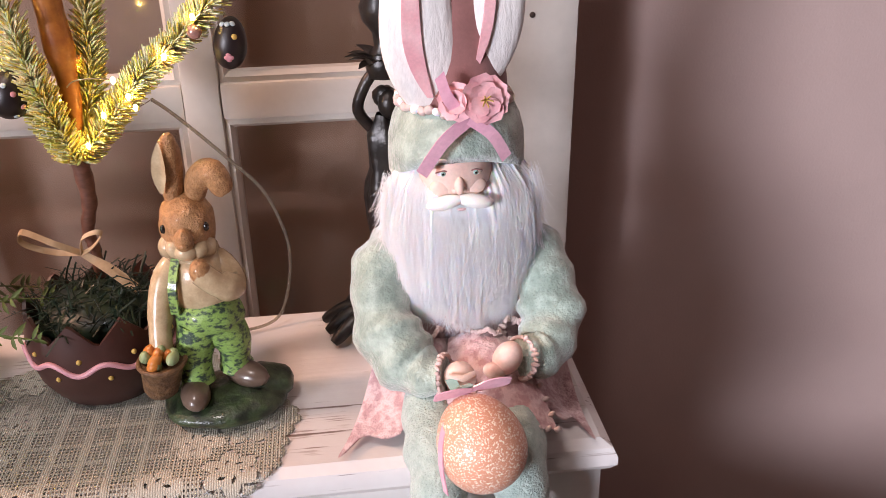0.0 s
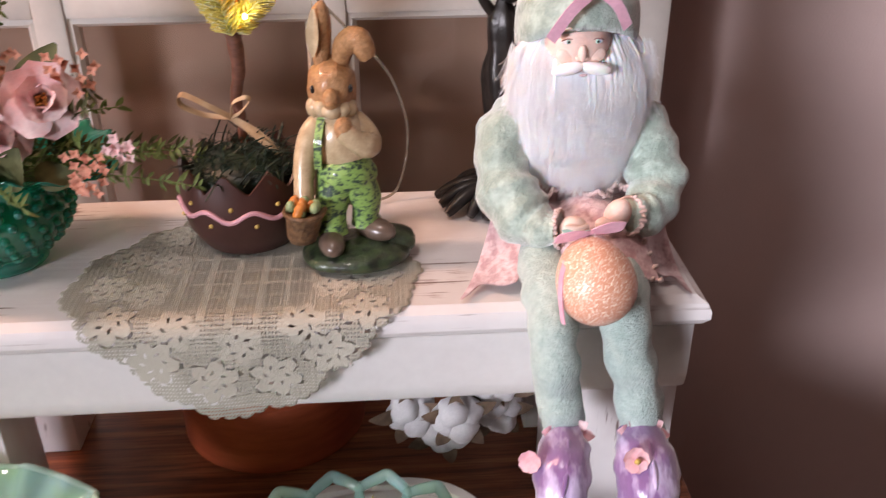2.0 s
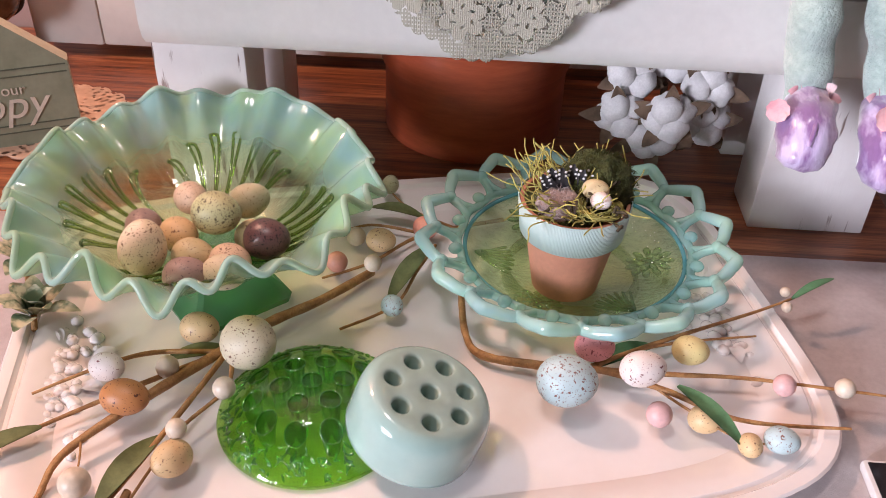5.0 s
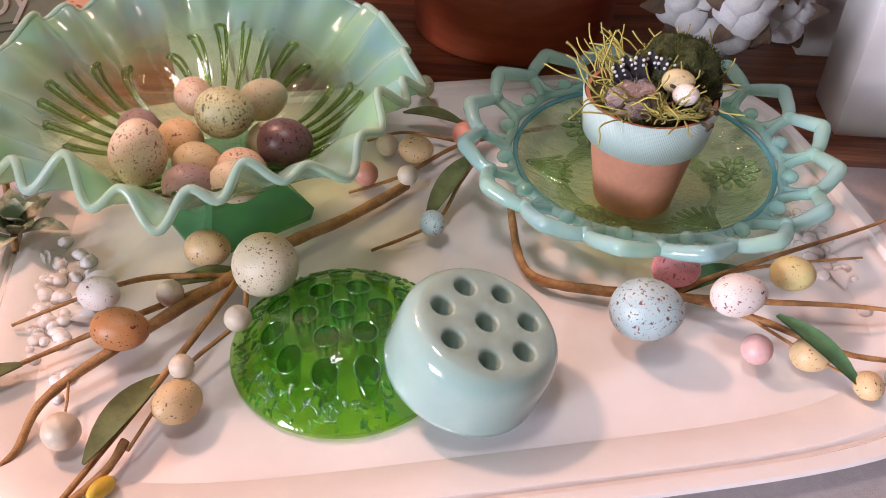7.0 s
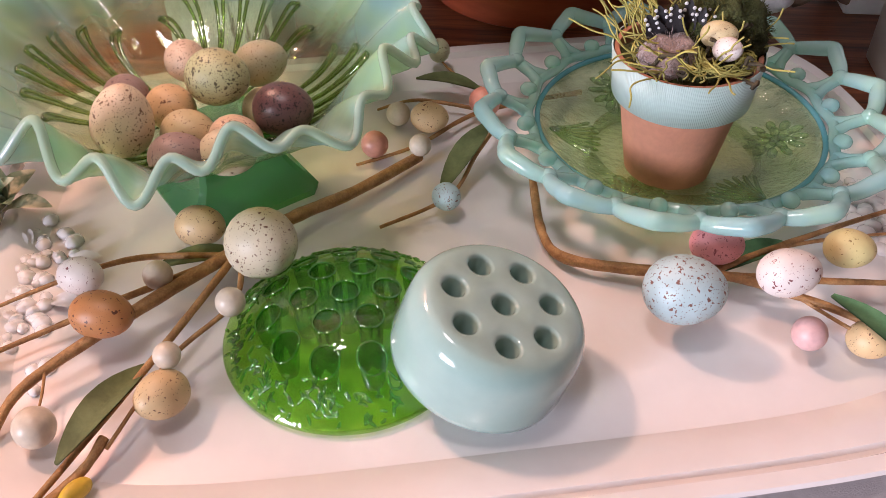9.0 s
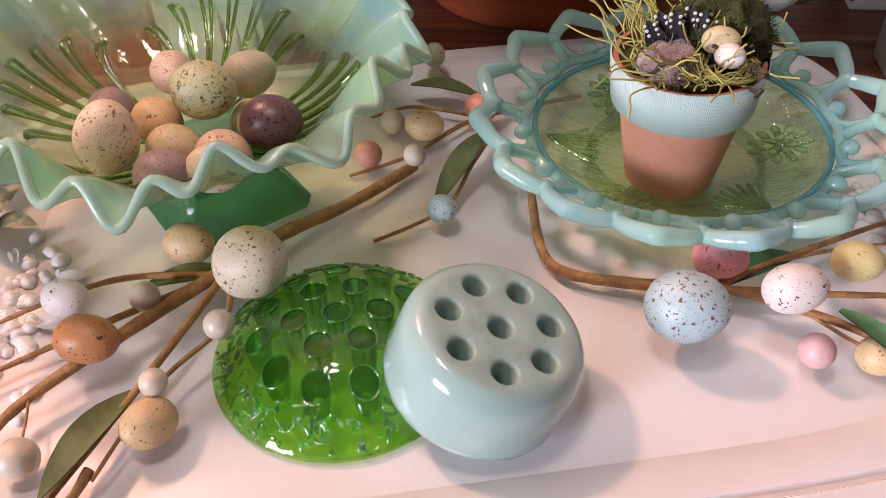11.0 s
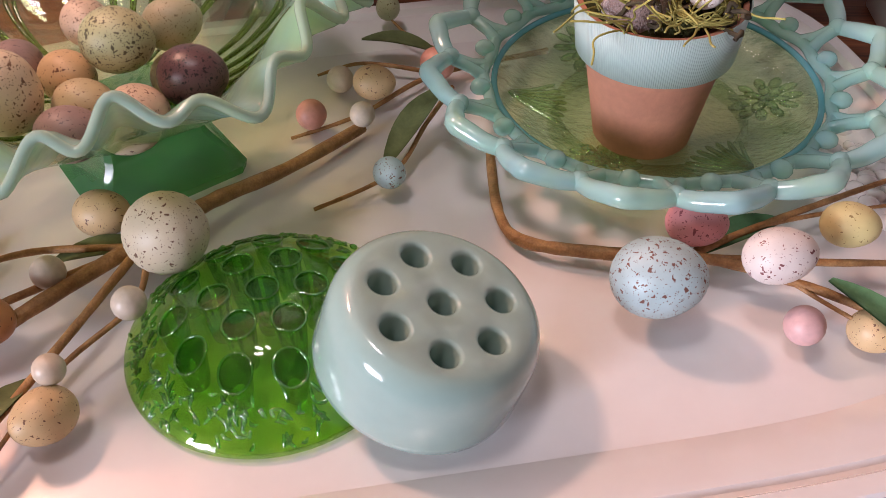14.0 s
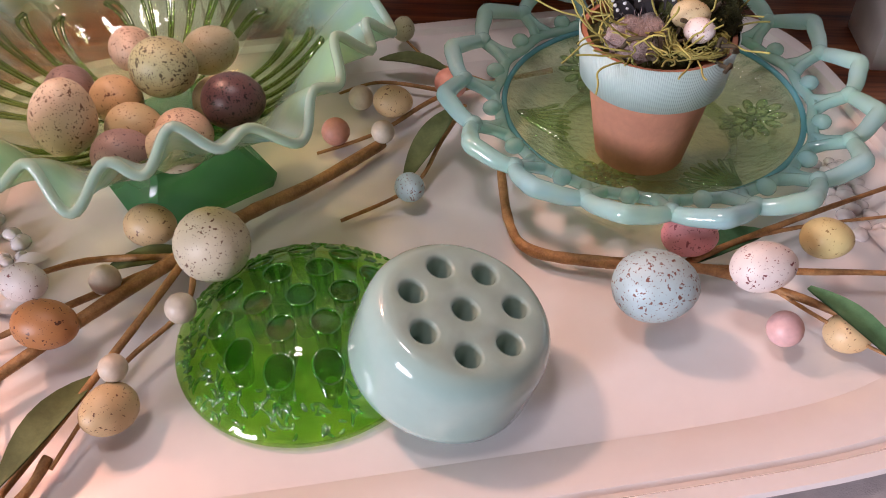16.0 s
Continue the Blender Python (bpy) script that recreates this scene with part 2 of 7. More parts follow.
# ---- mesh building ----
class Build:
    """Collects points and faces of one mesh; each face keeps the number of its material."""

    def __init__(self):
        self.v, self.f, self.m, self.flat = [], [], [], set()

    def grid(self, rows, close_u=False, close_v=False, mi=0):
        """rows: equal lists of points, one after another."""
        base, h, w = len(self.v), len(rows), len(rows[0])
        for r in rows:
            self.v.extend(tuple(p) for p in r)
        for j in range(h if close_v else h - 1):
            for i in range(w if close_u else w - 1):
                a, b = base + j * w + i, base + j * w + (i + 1) % w
                k = (j + 1) % h
                self.f.append((a, b, base + k * w + (i + 1) % w, base + k * w + i))
                self.m.append(mi)

    def fan(self, ring, mi=0, flip=False):
        base = len(self.v)
        c = sum((Vector(p) for p in ring), Vector()) / len(ring)
        self.v.extend(tuple(p) for p in ring)
        self.v.append(tuple(c))
        n = len(ring)
        for i in range(n):
            a, b = base + i, base + (i + 1) % n
            self.f.append((b, a, base + n) if flip else (a, b, base + n))
            self.m.append(mi)

    def lathe(self, profile, m=None, seg=32, mi=0, wave=None):
        """profile: (radius, height) from outside bottom on; wave(angle, k, r, z) bends each point."""
        m = m or Matrix()
        rows = []
        for k, (r, z) in enumerate(profile):
            ring = []
            for i in range(seg):
                a = 2 * math.pi * i / seg
                rr, zz = wave(a, k, r, z) if wave else (r, z)
                ring.append(m @ Vector((rr * math.cos(a), rr * math.sin(a), zz)))
            rows.append(ring)
        self.grid(rows, close_u=True, mi=mi)

    def ball(self, c, r, turn=(0, 0, 0), mi=0, seg=16, rings=10, egg=0.0, rough=0.0, freq=60):
        """An ellipsoid; egg narrows its upper end; rough makes it uneven (metres)."""
        r = (r, r, r) if not hasattr(r, "__len__") else r
        m = pose(*c, *turn)
        rows = []
        for j in range(rings + 1):
            b = math.pi * (j / rings - 0.5)
            row = []
            for i in range(seg):
                a = 2 * math.pi * i / seg
                k = math.cos(b) * (1 - egg * math.sin(b))
                p = Vector((r[0] * k * math.cos(a), r[1] * k * math.sin(a), r[2] * math.sin(b)))
                if rough:
                    p *= 1 + rough / max(r) * noise.noise((m @ p) * freq)
                row.append(m @ p)
            rows.append(row)
        self.grid(rows, close_u=True, mi=mi)

    def tube(self, pts, radius, seg=8, mi=0, caps=True, folds=0.0, freq=70):
        pts = [Vector(p) for p in pts]
        rad = [radius] * len(pts) if not hasattr(radius, "__len__") else radius
        rows, side = [], None
        for k, p in enumerate(pts):
            d = (pts[min(k + 1, len(pts) - 1)] - pts[max(k - 1, 0)]).normalized()
            if side is None:
                side = d.orthogonal().normalized()
            side = (side - d * side.dot(d)).normalized()
            up = d.cross(side)
            row = []
            for i in range(seg):
                o = math.cos(2 * math.pi * i / seg) * side + math.sin(2 * math.pi * i / seg) * up
                row.append(p + (rad[k] + (folds * noise.noise((p + rad[k] * o) * freq) if folds else 0)) * o)
            rows.append(row)
        self.grid(rows, close_u=True, mi=mi)
        if caps:
            self.fan(rows[0], mi, True)
            self.fan(rows[-1], mi)

    def ribbon(self, pts, width, across, mi=0, thick=0.0004):
        """A band along pts, as wide as width, lying along the direction across."""
        pts = [Vector(p) for p in pts]
        rows = []
        for k, p in enumerate(pts):
            d = (pts[min(k + 1, len(pts) - 1)] - pts[max(k - 1, 0)]).normalized()
            a = Vector(across[k] if hasattr(across[0], "__len__") else across).normalized()
            nn = d.cross(a).normalized() * thick
            w = (width[k] if hasattr(width, "__len__") else width) / 2
            rows.append([p - a * w - nn, p + a * w - nn, p + a * w + nn, p - a * w + nn])
        first = len(self.f)
        self.grid(rows, close_u=True, mi=mi)
        self.flat.update(range(first, len(self.f)))

    def box(self, lo, hi, mi=0, bevel=0.002):
        bm = bmesh.new()
        bmesh.ops.create_cube(bm, size=1)
        for v in bm.verts:
            v.co = [lo[k] + (v.co[k] + 0.5) * (hi[k] - lo[k]) for k in range(3)]
        if bevel:
            bmesh.ops.bevel(bm, geom=bm.edges[:], offset=bevel, segments=2, profile=0.6, affect="EDGES")
        base = len(self.v)
        bm.verts.index_update()
        self.v.extend(tuple(v.co) for v in bm.verts)
        for f in bm.faces:
            self.f.append(tuple(base + v.index for v in f.verts))
            self.m.append(mi)
        bm.free()

    def leaf(self, root, tip, width, up=(0, 0, 1), curl=0.25, mi=0, n=7):
        """A pointed leaf with a folded midrib."""
        root, tip, up = Vector(root), Vector(tip), Vector(up)
        d = tip - root
        side = d.cross(up).normalized()
        rise = side.cross(d).normalized()
        rows = []
        for k in range(n):
            s = k / (n - 1)
            w = width * 0.5 * math.sin(math.pi * min(1, s * 0.93 + 0.05)) ** 0.8
            mid = root + d * s + rise * (curl * d.length * math.sin(math.pi * s) * 0.5)
            rows.append([mid - side * w + rise * w * 0.35, mid, mid + side * w + rise * w * 0.35])
        self.grid(rows, mi=mi)


def part(name, b, material, parent=None, label="", smooth=True, at=None):
    """One mesh object under a thing or a part; the points of b are world places."""
    me = bpy.data.meshes.new(name)
    me.from_pydata([tuple(p) for p in b.v], [], b.f)
    mats = material if isinstance(material, (list, tuple)) else [material]
    for m in mats:
        me.materials.append(m)
    me.polygons.foreach_set("material_index", b.m)
    me.polygons.foreach_set("use_smooth", [smooth and k not in b.flat for k in range(len(b.f))])
    ob = new(name, me)
    origin = Vector(at) if at is not None else (parent_place(parent) if parent else Vector())
    me.transform(Matrix.Translation(-origin))
    if parent:
        ob.parent = parent
        ob.location = origin - parent_place(parent)
    else:
        ob.location = origin
    me.update()
    if label:
        ob["label"] = label
    return ob


def parent_place(ob):
    p = ob.location.copy()
    while ob.parent:
        ob = ob.parent
        p += ob.location
    return p


def thing(name, place, label, category, group="", kind=""):
    ob = new(name)
    ob.location, ob.empty_display_size = place, 0.02
    return tagged(ob, label, category, group, kind)


def flat_shade(ob, angle=35):
    ob.data.set_sharp_from_angle(angle=radians(angle))
    return ob


def rect(name, lo, hi, material, parent=None, bevel=0.002, label=""):
    b = Build()
    b.box(lo, hi, 0, bevel)
    return flat_shade(part(name, b, material, parent, label))


def curve_pts(pts, n=8):
    """A smooth line through pts."""
    pts = [Vector(p) for p in pts]
    out = []
    for i in range(len(pts) - 1):
        p0, p1, p2, p3 = pts[max(i - 1, 0)], pts[i], pts[i + 1], pts[min(i + 2, len(pts) - 1)]
        for k in range(n):
            t = k / n
            out.append(0.5 * ((2 * p1) + (p2 - p0) * t + (2 * p0 - 5 * p1 + 4 * p2 - p3) * t * t + (3 * p1 - p0 - 3 * p2 + p3) * t ** 3))
    out.append(pts[-1])
    return out


# ---- the room ----
WALL_Y, FLOOR_Z, CEIL_Z = 0.70, -0.80, 1.65


def structure(name, lo, hi, material, label, category):
    return tagged(rect(name, lo, hi, material, None, 0), label, category, "", "structure")


structure("floor", (-4.2, -4.4, FLOOR_Z - 0.1), (2.0, WALL_Y, FLOOR_Z), CARPET, "dark brown floor in shade below the dresser", "floor")
structure("ceiling", (-4.2, -4.4, CEIL_Z), (2.0, WALL_Y, CEIL_Z + 0.1), CEIL, "unseen plain ceiling of the room, greyed to cut bounced light", "ceiling")
structure("wall_north", (-4.3, WALL_Y, FLOOR_Z - 0.1), (2.1, WALL_Y + 0.1, CEIL_Z + 0.1), MAUVE, "mauve-brown painted wall behind the dresser", "wall")
# unseen walls closing the room, darker than wall_north to hold back bounce
structure("wall_south", (-4.3, -4.5, FLOOR_Z - 0.1), (2.1, -4.4, CEIL_Z + 0.1), MAUVE_LOW_BOUNCE, "unseen mauve-brown wall across the room, darkened to cut bounced light", "wall")
structure("wall_east", (2.0, -4.4, FLOOR_Z - 0.1), (2.1, WALL_Y, CEIL_Z + 0.1), MAUVE_LOW_BOUNCE, "unseen mauve-brown side wall, darkened to cut bounced light", "wall")
structure("wall_west", (-4.3, -4.4, FLOOR_Z - 0.1), (-4.2, WALL_Y, CEIL_Z + 0.1), MAUVE_LOW_BOUNCE, "unseen mauve-brown side wall, darkened to cut bounced light", "wall")

# ---- dresser and linen runner ----
dresser = thing("dresser", (-0.5, 0.3, FLOOR_Z), "dark-stained oak dresser with a grained top", "dresser")
rect("top", (-1.25, -0.02, -0.025), (0.146, WALL_Y - 0.005, 0.0), OAK, dresser, 0.004)
rect("body", (-1.22, 0.01, FLOOR_Z), (0.126, WALL_Y - 0.006, -0.0255), OAK, dresser, 0.003)

runner = Build()
rows = []
for j in range(26):
    y = 0.362 - j * 0.0155
    row = []
    for i in range(40):
        x = -0.62 + i * (0.762 / 39)
        fold = 0.0009 * math.exp(-((x - 0.055) / 0.003) ** 2)
        wrinkle = 0.0006 * noise.noise((x * 14, y * 14, 0))
        row.append((x, y + 0.0012 * math.sin(x * 9), 0.0022 + fold + max(0, wrinkle)))
    rows.append(row)
runner.grid(rows)
runner_ob = tagged(part("table_runner", runner, LINEN), "creased grey-lavender linen runner lying on the dresser", "runner")
so = runner_ob.modifiers.new("cloth", "SOLIDIFY")
so.thickness, so.offset = 0.0012, -1

# ---- old window standing against the wall ----
sash = thing("window_sash", (-0.22, 0.645, 0.0), "old white-painted wooden window sash with small panes, leaning on the wall", "window sash")
SX0, SX1, SY0, SY1, SZ1 = -0.600, 0.155, 0.632, 0.660, 0.98
bars_x = [(-0.340, -0.316), (-0.128, -0.102)]
bars_z = [(0.316, 0.343), (0.600, 0.627)]
rect("stile", (SX0, SY0, 0.012), (SX0 + 0.066, SY1, SZ1), WHITE_PAINT, sash, 0.003)
rect("stile", (SX1 - 0.062, SY0, 0.012), (SX1, SY1, SZ1), WHITE_PAINT, sash, 0.003)
rect("rail", (SX0 + 0.066, SY0 + 0.001, 0.012), (SX1 - 0.062, SY1, 0.075), WHITE_PAINT, sash, 0.003)
rect("rail", (SX0 + 0.066, SY0 + 0.001, 0.89), (SX1 - 0.062, SY1, SZ1), WHITE_PAINT, sash, 0.003)
for lo, hi in bars_x:
    rect("muntin", (lo, SY0 + 0.002, 0.075), (hi, SY1 - 0.002, 0.89), WHITE_PAINT, sash, 0.003)
edges_x = [SX0 + 0.066, *[e for b in bars_x for e in b], SX1 - 0.062]
edges_z = [0.075, *[e for b in bars_z for e in b], 0.89]
for i in range(0, len(edges_x), 2):
    for lo, hi in bars_z:
        rect("muntin", (edges_x[i], SY0 + 0.0035, lo), (edges_x[i + 1], SY1 - 0.003, hi), WHITE_PAINT, sash, 0.003)
    for j in range(0, len(edges_z), 2):
        x0, x1, z0, z1 = edges_x[i], edges_x[i + 1], edges_z[j], edges_z[j + 1]
        bead = Build()
        ring = []
        for inset, y in ((0, SY0 + 0.007), (0.004, SY0 + 0.006), (0.007, SY0 + 0.010), (0.0075, SY0 + 0.0165), (0, SY0 + 0.0165)):
            ring.append([(x0 + inset, y, z0 + inset), (x1 - inset, y, z0 + inset), (x1 - inset, y, z1 - inset), (x0 + inset, y, z1 - inset)])
        bead.grid(ring, close_u=True, close_v=True)
        part("glazing_bead", bead, WHITE_PAINT, sash, smooth=False)
        pane = rect("pane", (x0 + 0.001, SY0 + 0.017, z0 + 0.001), (x1 - 0.001, SY0 + 0.0195, z1 - 0.001), WINDOW_GLASS, sash, 0)
nail = Build()
nail.ball((0.121, SY0 - 0.0002, 0.383), (0.0022, 0.0012, 0.0022), seg=10, rings=6)
part("nail", nail, plain("rusty_iron", (0.05, 0.03, 0.025), None, 200, 0.7), sash, "rusty nail head")

# ---- white bench ----
BX0, BX1, BY0, BY1, BZ = -0.409, 0.121, 0.384, 0.562, 0.200
bench = thing("bench", ((BX0 + BX1) / 2, 0.49, 0), "small shabby white-painted wooden bench with rubbed edges", "bench")
top = Build()
rows = []
prof = [(0.0, 0.179), (-0.006, 0.181), (-0.0095, 0.186), (-0.0095, 0.191), (-0.007, 0.1965), (-0.001, 0.2), (0.012, 0.2)]
for inset, z in prof:
    i = inset + 0.0095
    rows.append([(BX0 + i, BY0 + i, z), (BX1 - i, BY0 + i, z), (BX1 - i, BY1 - i, z), (BX0 + i, BY1 - i, z)])
top.grid(rows, close_u=True)
top.fan(rows[0], 0, True)
top.fan(rows[-1])
flat_shade(part("seat_board", top, SHABBY, bench), 30)
ap = Build()
rows = []
for y, z in ((0.4005, 0.178), (0.394, 0.176), (0.3935, 0.138), (0.396, 0.128), (0.401, 0.1225), (0.414, 0.1225), (0.414, 0.178)):
    rows.append([(BX0 + 0.012, y, z), (BX1 - 0.006, y, z)])
ap.grid(rows, close_v=True)
for k in (0, 1):
    ap.fan([r[k] for r in rows], 0, k == 1)
flat_shade(part("apron", ap, APRON, bench), 40)
for x0, x1 in ((BX0 + 0.012, BX0 + 0.03), (BX1 - 0.024, BX1 - 0.0055)):
    rect("apron", (x0, 0.4145, 0.1225), (x1, BY1 - 0.014, 0.178), APRON, bench, 0.003)
rect("apron", (BX0 + 0.0305, BY1 - 0.026, 0.1225), (BX1 - 0.0245, BY1 - 0.012, 0.178), APRON, bench, 0.003)
for x0, x1 in ((-0.407 + 0.012, -0.331), (0.030, 0.1135)):
    for y0, y1 in ((0.402, 0.452), (0.508, 0.556)):
        rect("leg", (x0, y0, 0.0), (x1, y1, 0.1222), SHABBY_LEG, bench, 0.002)

# ---- white platter ----
TC, TURN_T, TA, TB, TN = Vector((-0.2071, 0.2535, 0.0)), radians(13.0), 0.2290, 0.1610, 5.0
platter = thing("platter", (TC.x, TC.y, 0.003), "large white glazed oblong platter with a stepped rim", "platter")


def oblong(k, grow=0.0, n=TN):
    c, s = math.cos(k), math.sin(k)
    r = (abs(c) ** n + abs(s) ** n) ** (-1 / n)
    x, y = r * c * (TA + grow), r * s * (TB + grow)
    return TC.x + x * math.cos(TURN_T) - y * math.sin(TURN_T), TC.y + x * math.sin(TURN_T) + y * math.cos(TURN_T)


pl = Build()
rows = []
for grow, z in ((-0.05, 0.0035), (-0.02, 0.0036), (-0.008, 0.008), (-0.003, 0.0125), (-0.001, 0.0150), (0.0, 0.0165), (-0.0012, 0.0177), (-0.0042, 0.0178), (-0.0075, 0.0174), (-0.0095, 0.0142), (-0.0115, 0.0142), (-0.0130, 0.0158),
                (-0.0165, 0.0158), (-0.0300, 0.0118), (-0.0345, 0.0101), (-0.0450, 0.0101), (-0.06, 0.0100)):
    rows.append([(*oblong(2 * math.pi * i / 160, grow), z) for i in range(160)])
pl.grid(rows, close_u=True)
pl.fan(rows[0], 0, True)
pl.fan(rows[-1])
flat_shade(part("dish", pl, CERAMIC_WHITE, platter), 18)
TRAY = 0.0101

# ---- ruffled glass bowl ----
OPAL_GREEN = thin_glass("opalescent_green_glass", (0.84, 0.92, 0.70), 0.05, ((0.50, 0.76, 0.50), (0.44, 0.70, 0.72)), (0.064, 0.097, 0.02, 0.86), body=0.15, relief=0.38, rscale=85, shine=0.08)
LIP_GLASS = thin_glass("milky_lip_glass", (0.9, 0.97, 0.85), 0.04, ((0.62, 0.80, 0.62), (0.60, 0.80, 0.74)), (0.0, 0.1, 0.7, 0.85), body=0.2)
GREEN_FOOT = thin_glass("green_foot_glass", (0.42, 0.80, 0.45), 0.04, ((0.22, 0.50, 0.25), (0.28, 0.56, 0.32)), (0.0, 0.05, 0.35, 0.45), body=0.3)
BC = Vector((-0.333, 0.280, TRAY))
bowl = thing("glass_bowl", BC, "ruffled opalescent green glass bowl on a square foot", "bowl")


def bowl_wave(a, k, r, z):
    """Crimped rim: eight hanging scallops, each with three tight flutes that grow towards the lip."""
    s = max(0.0, (r - 0.045) / 0.055) ** 2
    drop = 0.0046 * math.cos(8 * a + 11.73) + (0.0048 + 0.0014 * math.sin(3 * a + 1)) * math.cos(24 * a + 35.2 + 0.35 * math.sin(5 * a)) * (0.82 - 0.18 * math.sin(a))
    return r + 0.72 * drop * s, z + s * (0.0045 * max(0.0, math.sin(a)) - drop)


b = Build()
inner = [(0.0005, 0.036), (0.02, 0.0365), (0.035, 0.039), (0.046, 0.044), (0.057, 0.050), (0.068, 0.0585), (0.076, 0.066), (0.084, 0.0735), (0.091, 0.0795), (0.099, 0.0845), (0.1015, 0.0852)]
outer = [(r, z - 0.0042) for r, z in inner[::-1]]
outer[0] = (0.1032, 0.0835)
b.lathe(inner + outer, Matrix.Translation(BC), 384, wave=bowl_wave)
part("dish", b, OPAL_GREEN, bowl)
b = Build()
lip = []
for i in range(384):
    a = 2 * math.pi * i / 384
    r, z = bowl_wave(a, 0, 0.1022, 0.0842)
    lip.append(BC + Vector((r * math.cos(a), r * math.sin(a), z)))
b.tube(lip + lip[:1], 0.0020, 8, caps=False)
part("lip", b, LIP_GLASS, bowl, "rounded milky lip")
b = Build()
rows = []
for h, z in ((0.044, 0.0), (0.045, 0.004), (0.042, 0.006), (0.030, 0.020), (0.028, 0.028), (0.03, 0.033)):
    row = []
    for i in range(4):
        a = math.pi / 2 * i - radians(4)
        for d in (-0.06, 0.06):
            row.append(BC + Vector((0.006 + h * math.cos(a + d), h * math.sin(a + d), z)))
    rows.append(row)
b.grid(rows, close_u=True)
b.fan(rows[0], 0, True)
flat_shade(part("foot", b, GREEN_FOOT, bowl, "square green glass foot"), 30)
# pressed fans of looped petals on the inside of the bowl
LOOP = thin_glass("pressed_green_glass", (0.62, 0.76, 0.38), 0.03, ((0.30, 0.46, 0.14), (0.36, 0.52, 0.18)), (0.0, 0.1, 0.06, 0.06), body=0.6, shine=0.14)
for g in range(4):
    for k in range(7):
        a = math.pi / 2 * g - 0.05 + (k - 3) * 0.15
        far_r = 0.080 - 0.0013 * (k - 3) ** 2
        pts = []
        for s in np.linspace(0, 1, 25):
            t = 1 - abs(2 * s - 1)
            r = 0.022 + (far_r - 0.022) * math.sin(t * math.pi / 2)
            half = 0.008 + 0.040 * t ** 2 * math.sqrt(max(0.0, 1 - t ** 8))
            ang = a + (half if s > 0.5 else -half) + 0.06 * (k - 3) * t * t
            z = float(np.interp(r, [q[0] for q in inner], [q[1] for q in inner])) + 0.0008
            pts.append(BC + Vector((r * math.cos(ang), r * math.sin(ang), z)))
        b = Build()
        b.tube(pts, [0.0005 + 0.0007 * (1 - abs(2 * q / 24 - 1)) for q in range(25)], 6)
        part("petal", b, LOOP, bowl)

# ---- eggs ----
EGGS = {
    "cream": speckled("cream_egg", (0.76, 0.64, 0.45), (0.20, 0.11, 0.06), 520, 0.30, second=(0.70, 0.52, 0.36)),
    "pinkish": speckled("blush_egg", (0.74, 0.56, 0.40), (0.22, 0.12, 0.08), 540, 0.28),
    "olive": speckled("olive_egg", (0.50, 0.49, 0.27), (0.10, 0.085, 0.04), 560, 0.36, second=(0.44, 0.42, 0.22)),
    "sage": speckled("sage_egg", (0.52, 0.51, 0.33), (0.20, 0.17, 0.09), 600, 0.24),
    "purple": speckled("plum_egg", (0.13, 0.065, 0.065), (0.02, 0.012, 0.014), 560, 0.36, 0.35),
    "mauve": speckled("mauve_egg", (0.34, 0.24, 0.22), (0.14, 0.09, 0.09), 560, 0.26),
    "straw": speckled("straw_egg", (0.62, 0.52, 0.30), (0.22, 0.14, 0.07), 560, 0.22),
    "grey": speckled("stone_white_egg", (0.70, 0.62, 0.46), (0.16, 0.08, 0.045), 400, 0.24, second=(0.63, 0.55, 0.39)),
    "tan": speckled("tan_egg", (0.70, 0.50, 0.27), (0.16, 0.07, 0.035), 420, 0.22),
    "orange": speckled("orange_brown_egg", (0.55, 0.24, 0.09), (0.12, 0.04, 0.02), 380, 0.22),
    "blue": speckled("duck_egg_blue", (0.47, 0.61, 0.63), (0.18, 0.08, 0.06), 440, 0.29),
    "white": speckled("white_egg", (0.80, 0.72, 0.68), (0.20, 0.07, 0.07), 400, 0.22),
    "pink": speckled("rose_pink_egg", (0.70, 0.28, 0.29), (0.25, 0.06, 0.07), 430, 0.28),
    "yellow": speckled("yellow_egg", (0.66, 0.56, 0.26), (0.25, 0.17, 0.05), 400, 0.2),
    "pearl": plain("pearl_berry", (0.72, 0.62, 0.50), (0.64, 0.54, 0.42), 60, 0.35, 0.1, 300),
    "coral": plain("coral_berry", (0.66, 0.31, 0.24), (0.58, 0.26, 0.2), 60, 0.4, 0.1, 300),
    "blush": plain("blush_berry", (0.72, 0.45, 0.44), None, 60, 0.4, 0.1, 300),
}


def egg_mesh(b, c, size, turn, egg=0.10):
    """size: thickness and length in metres."""
    b.ball(c, (size[0] / 2, size[0] / 2, size[1] / 2), turn, seg=24, rings=16, egg=egg)


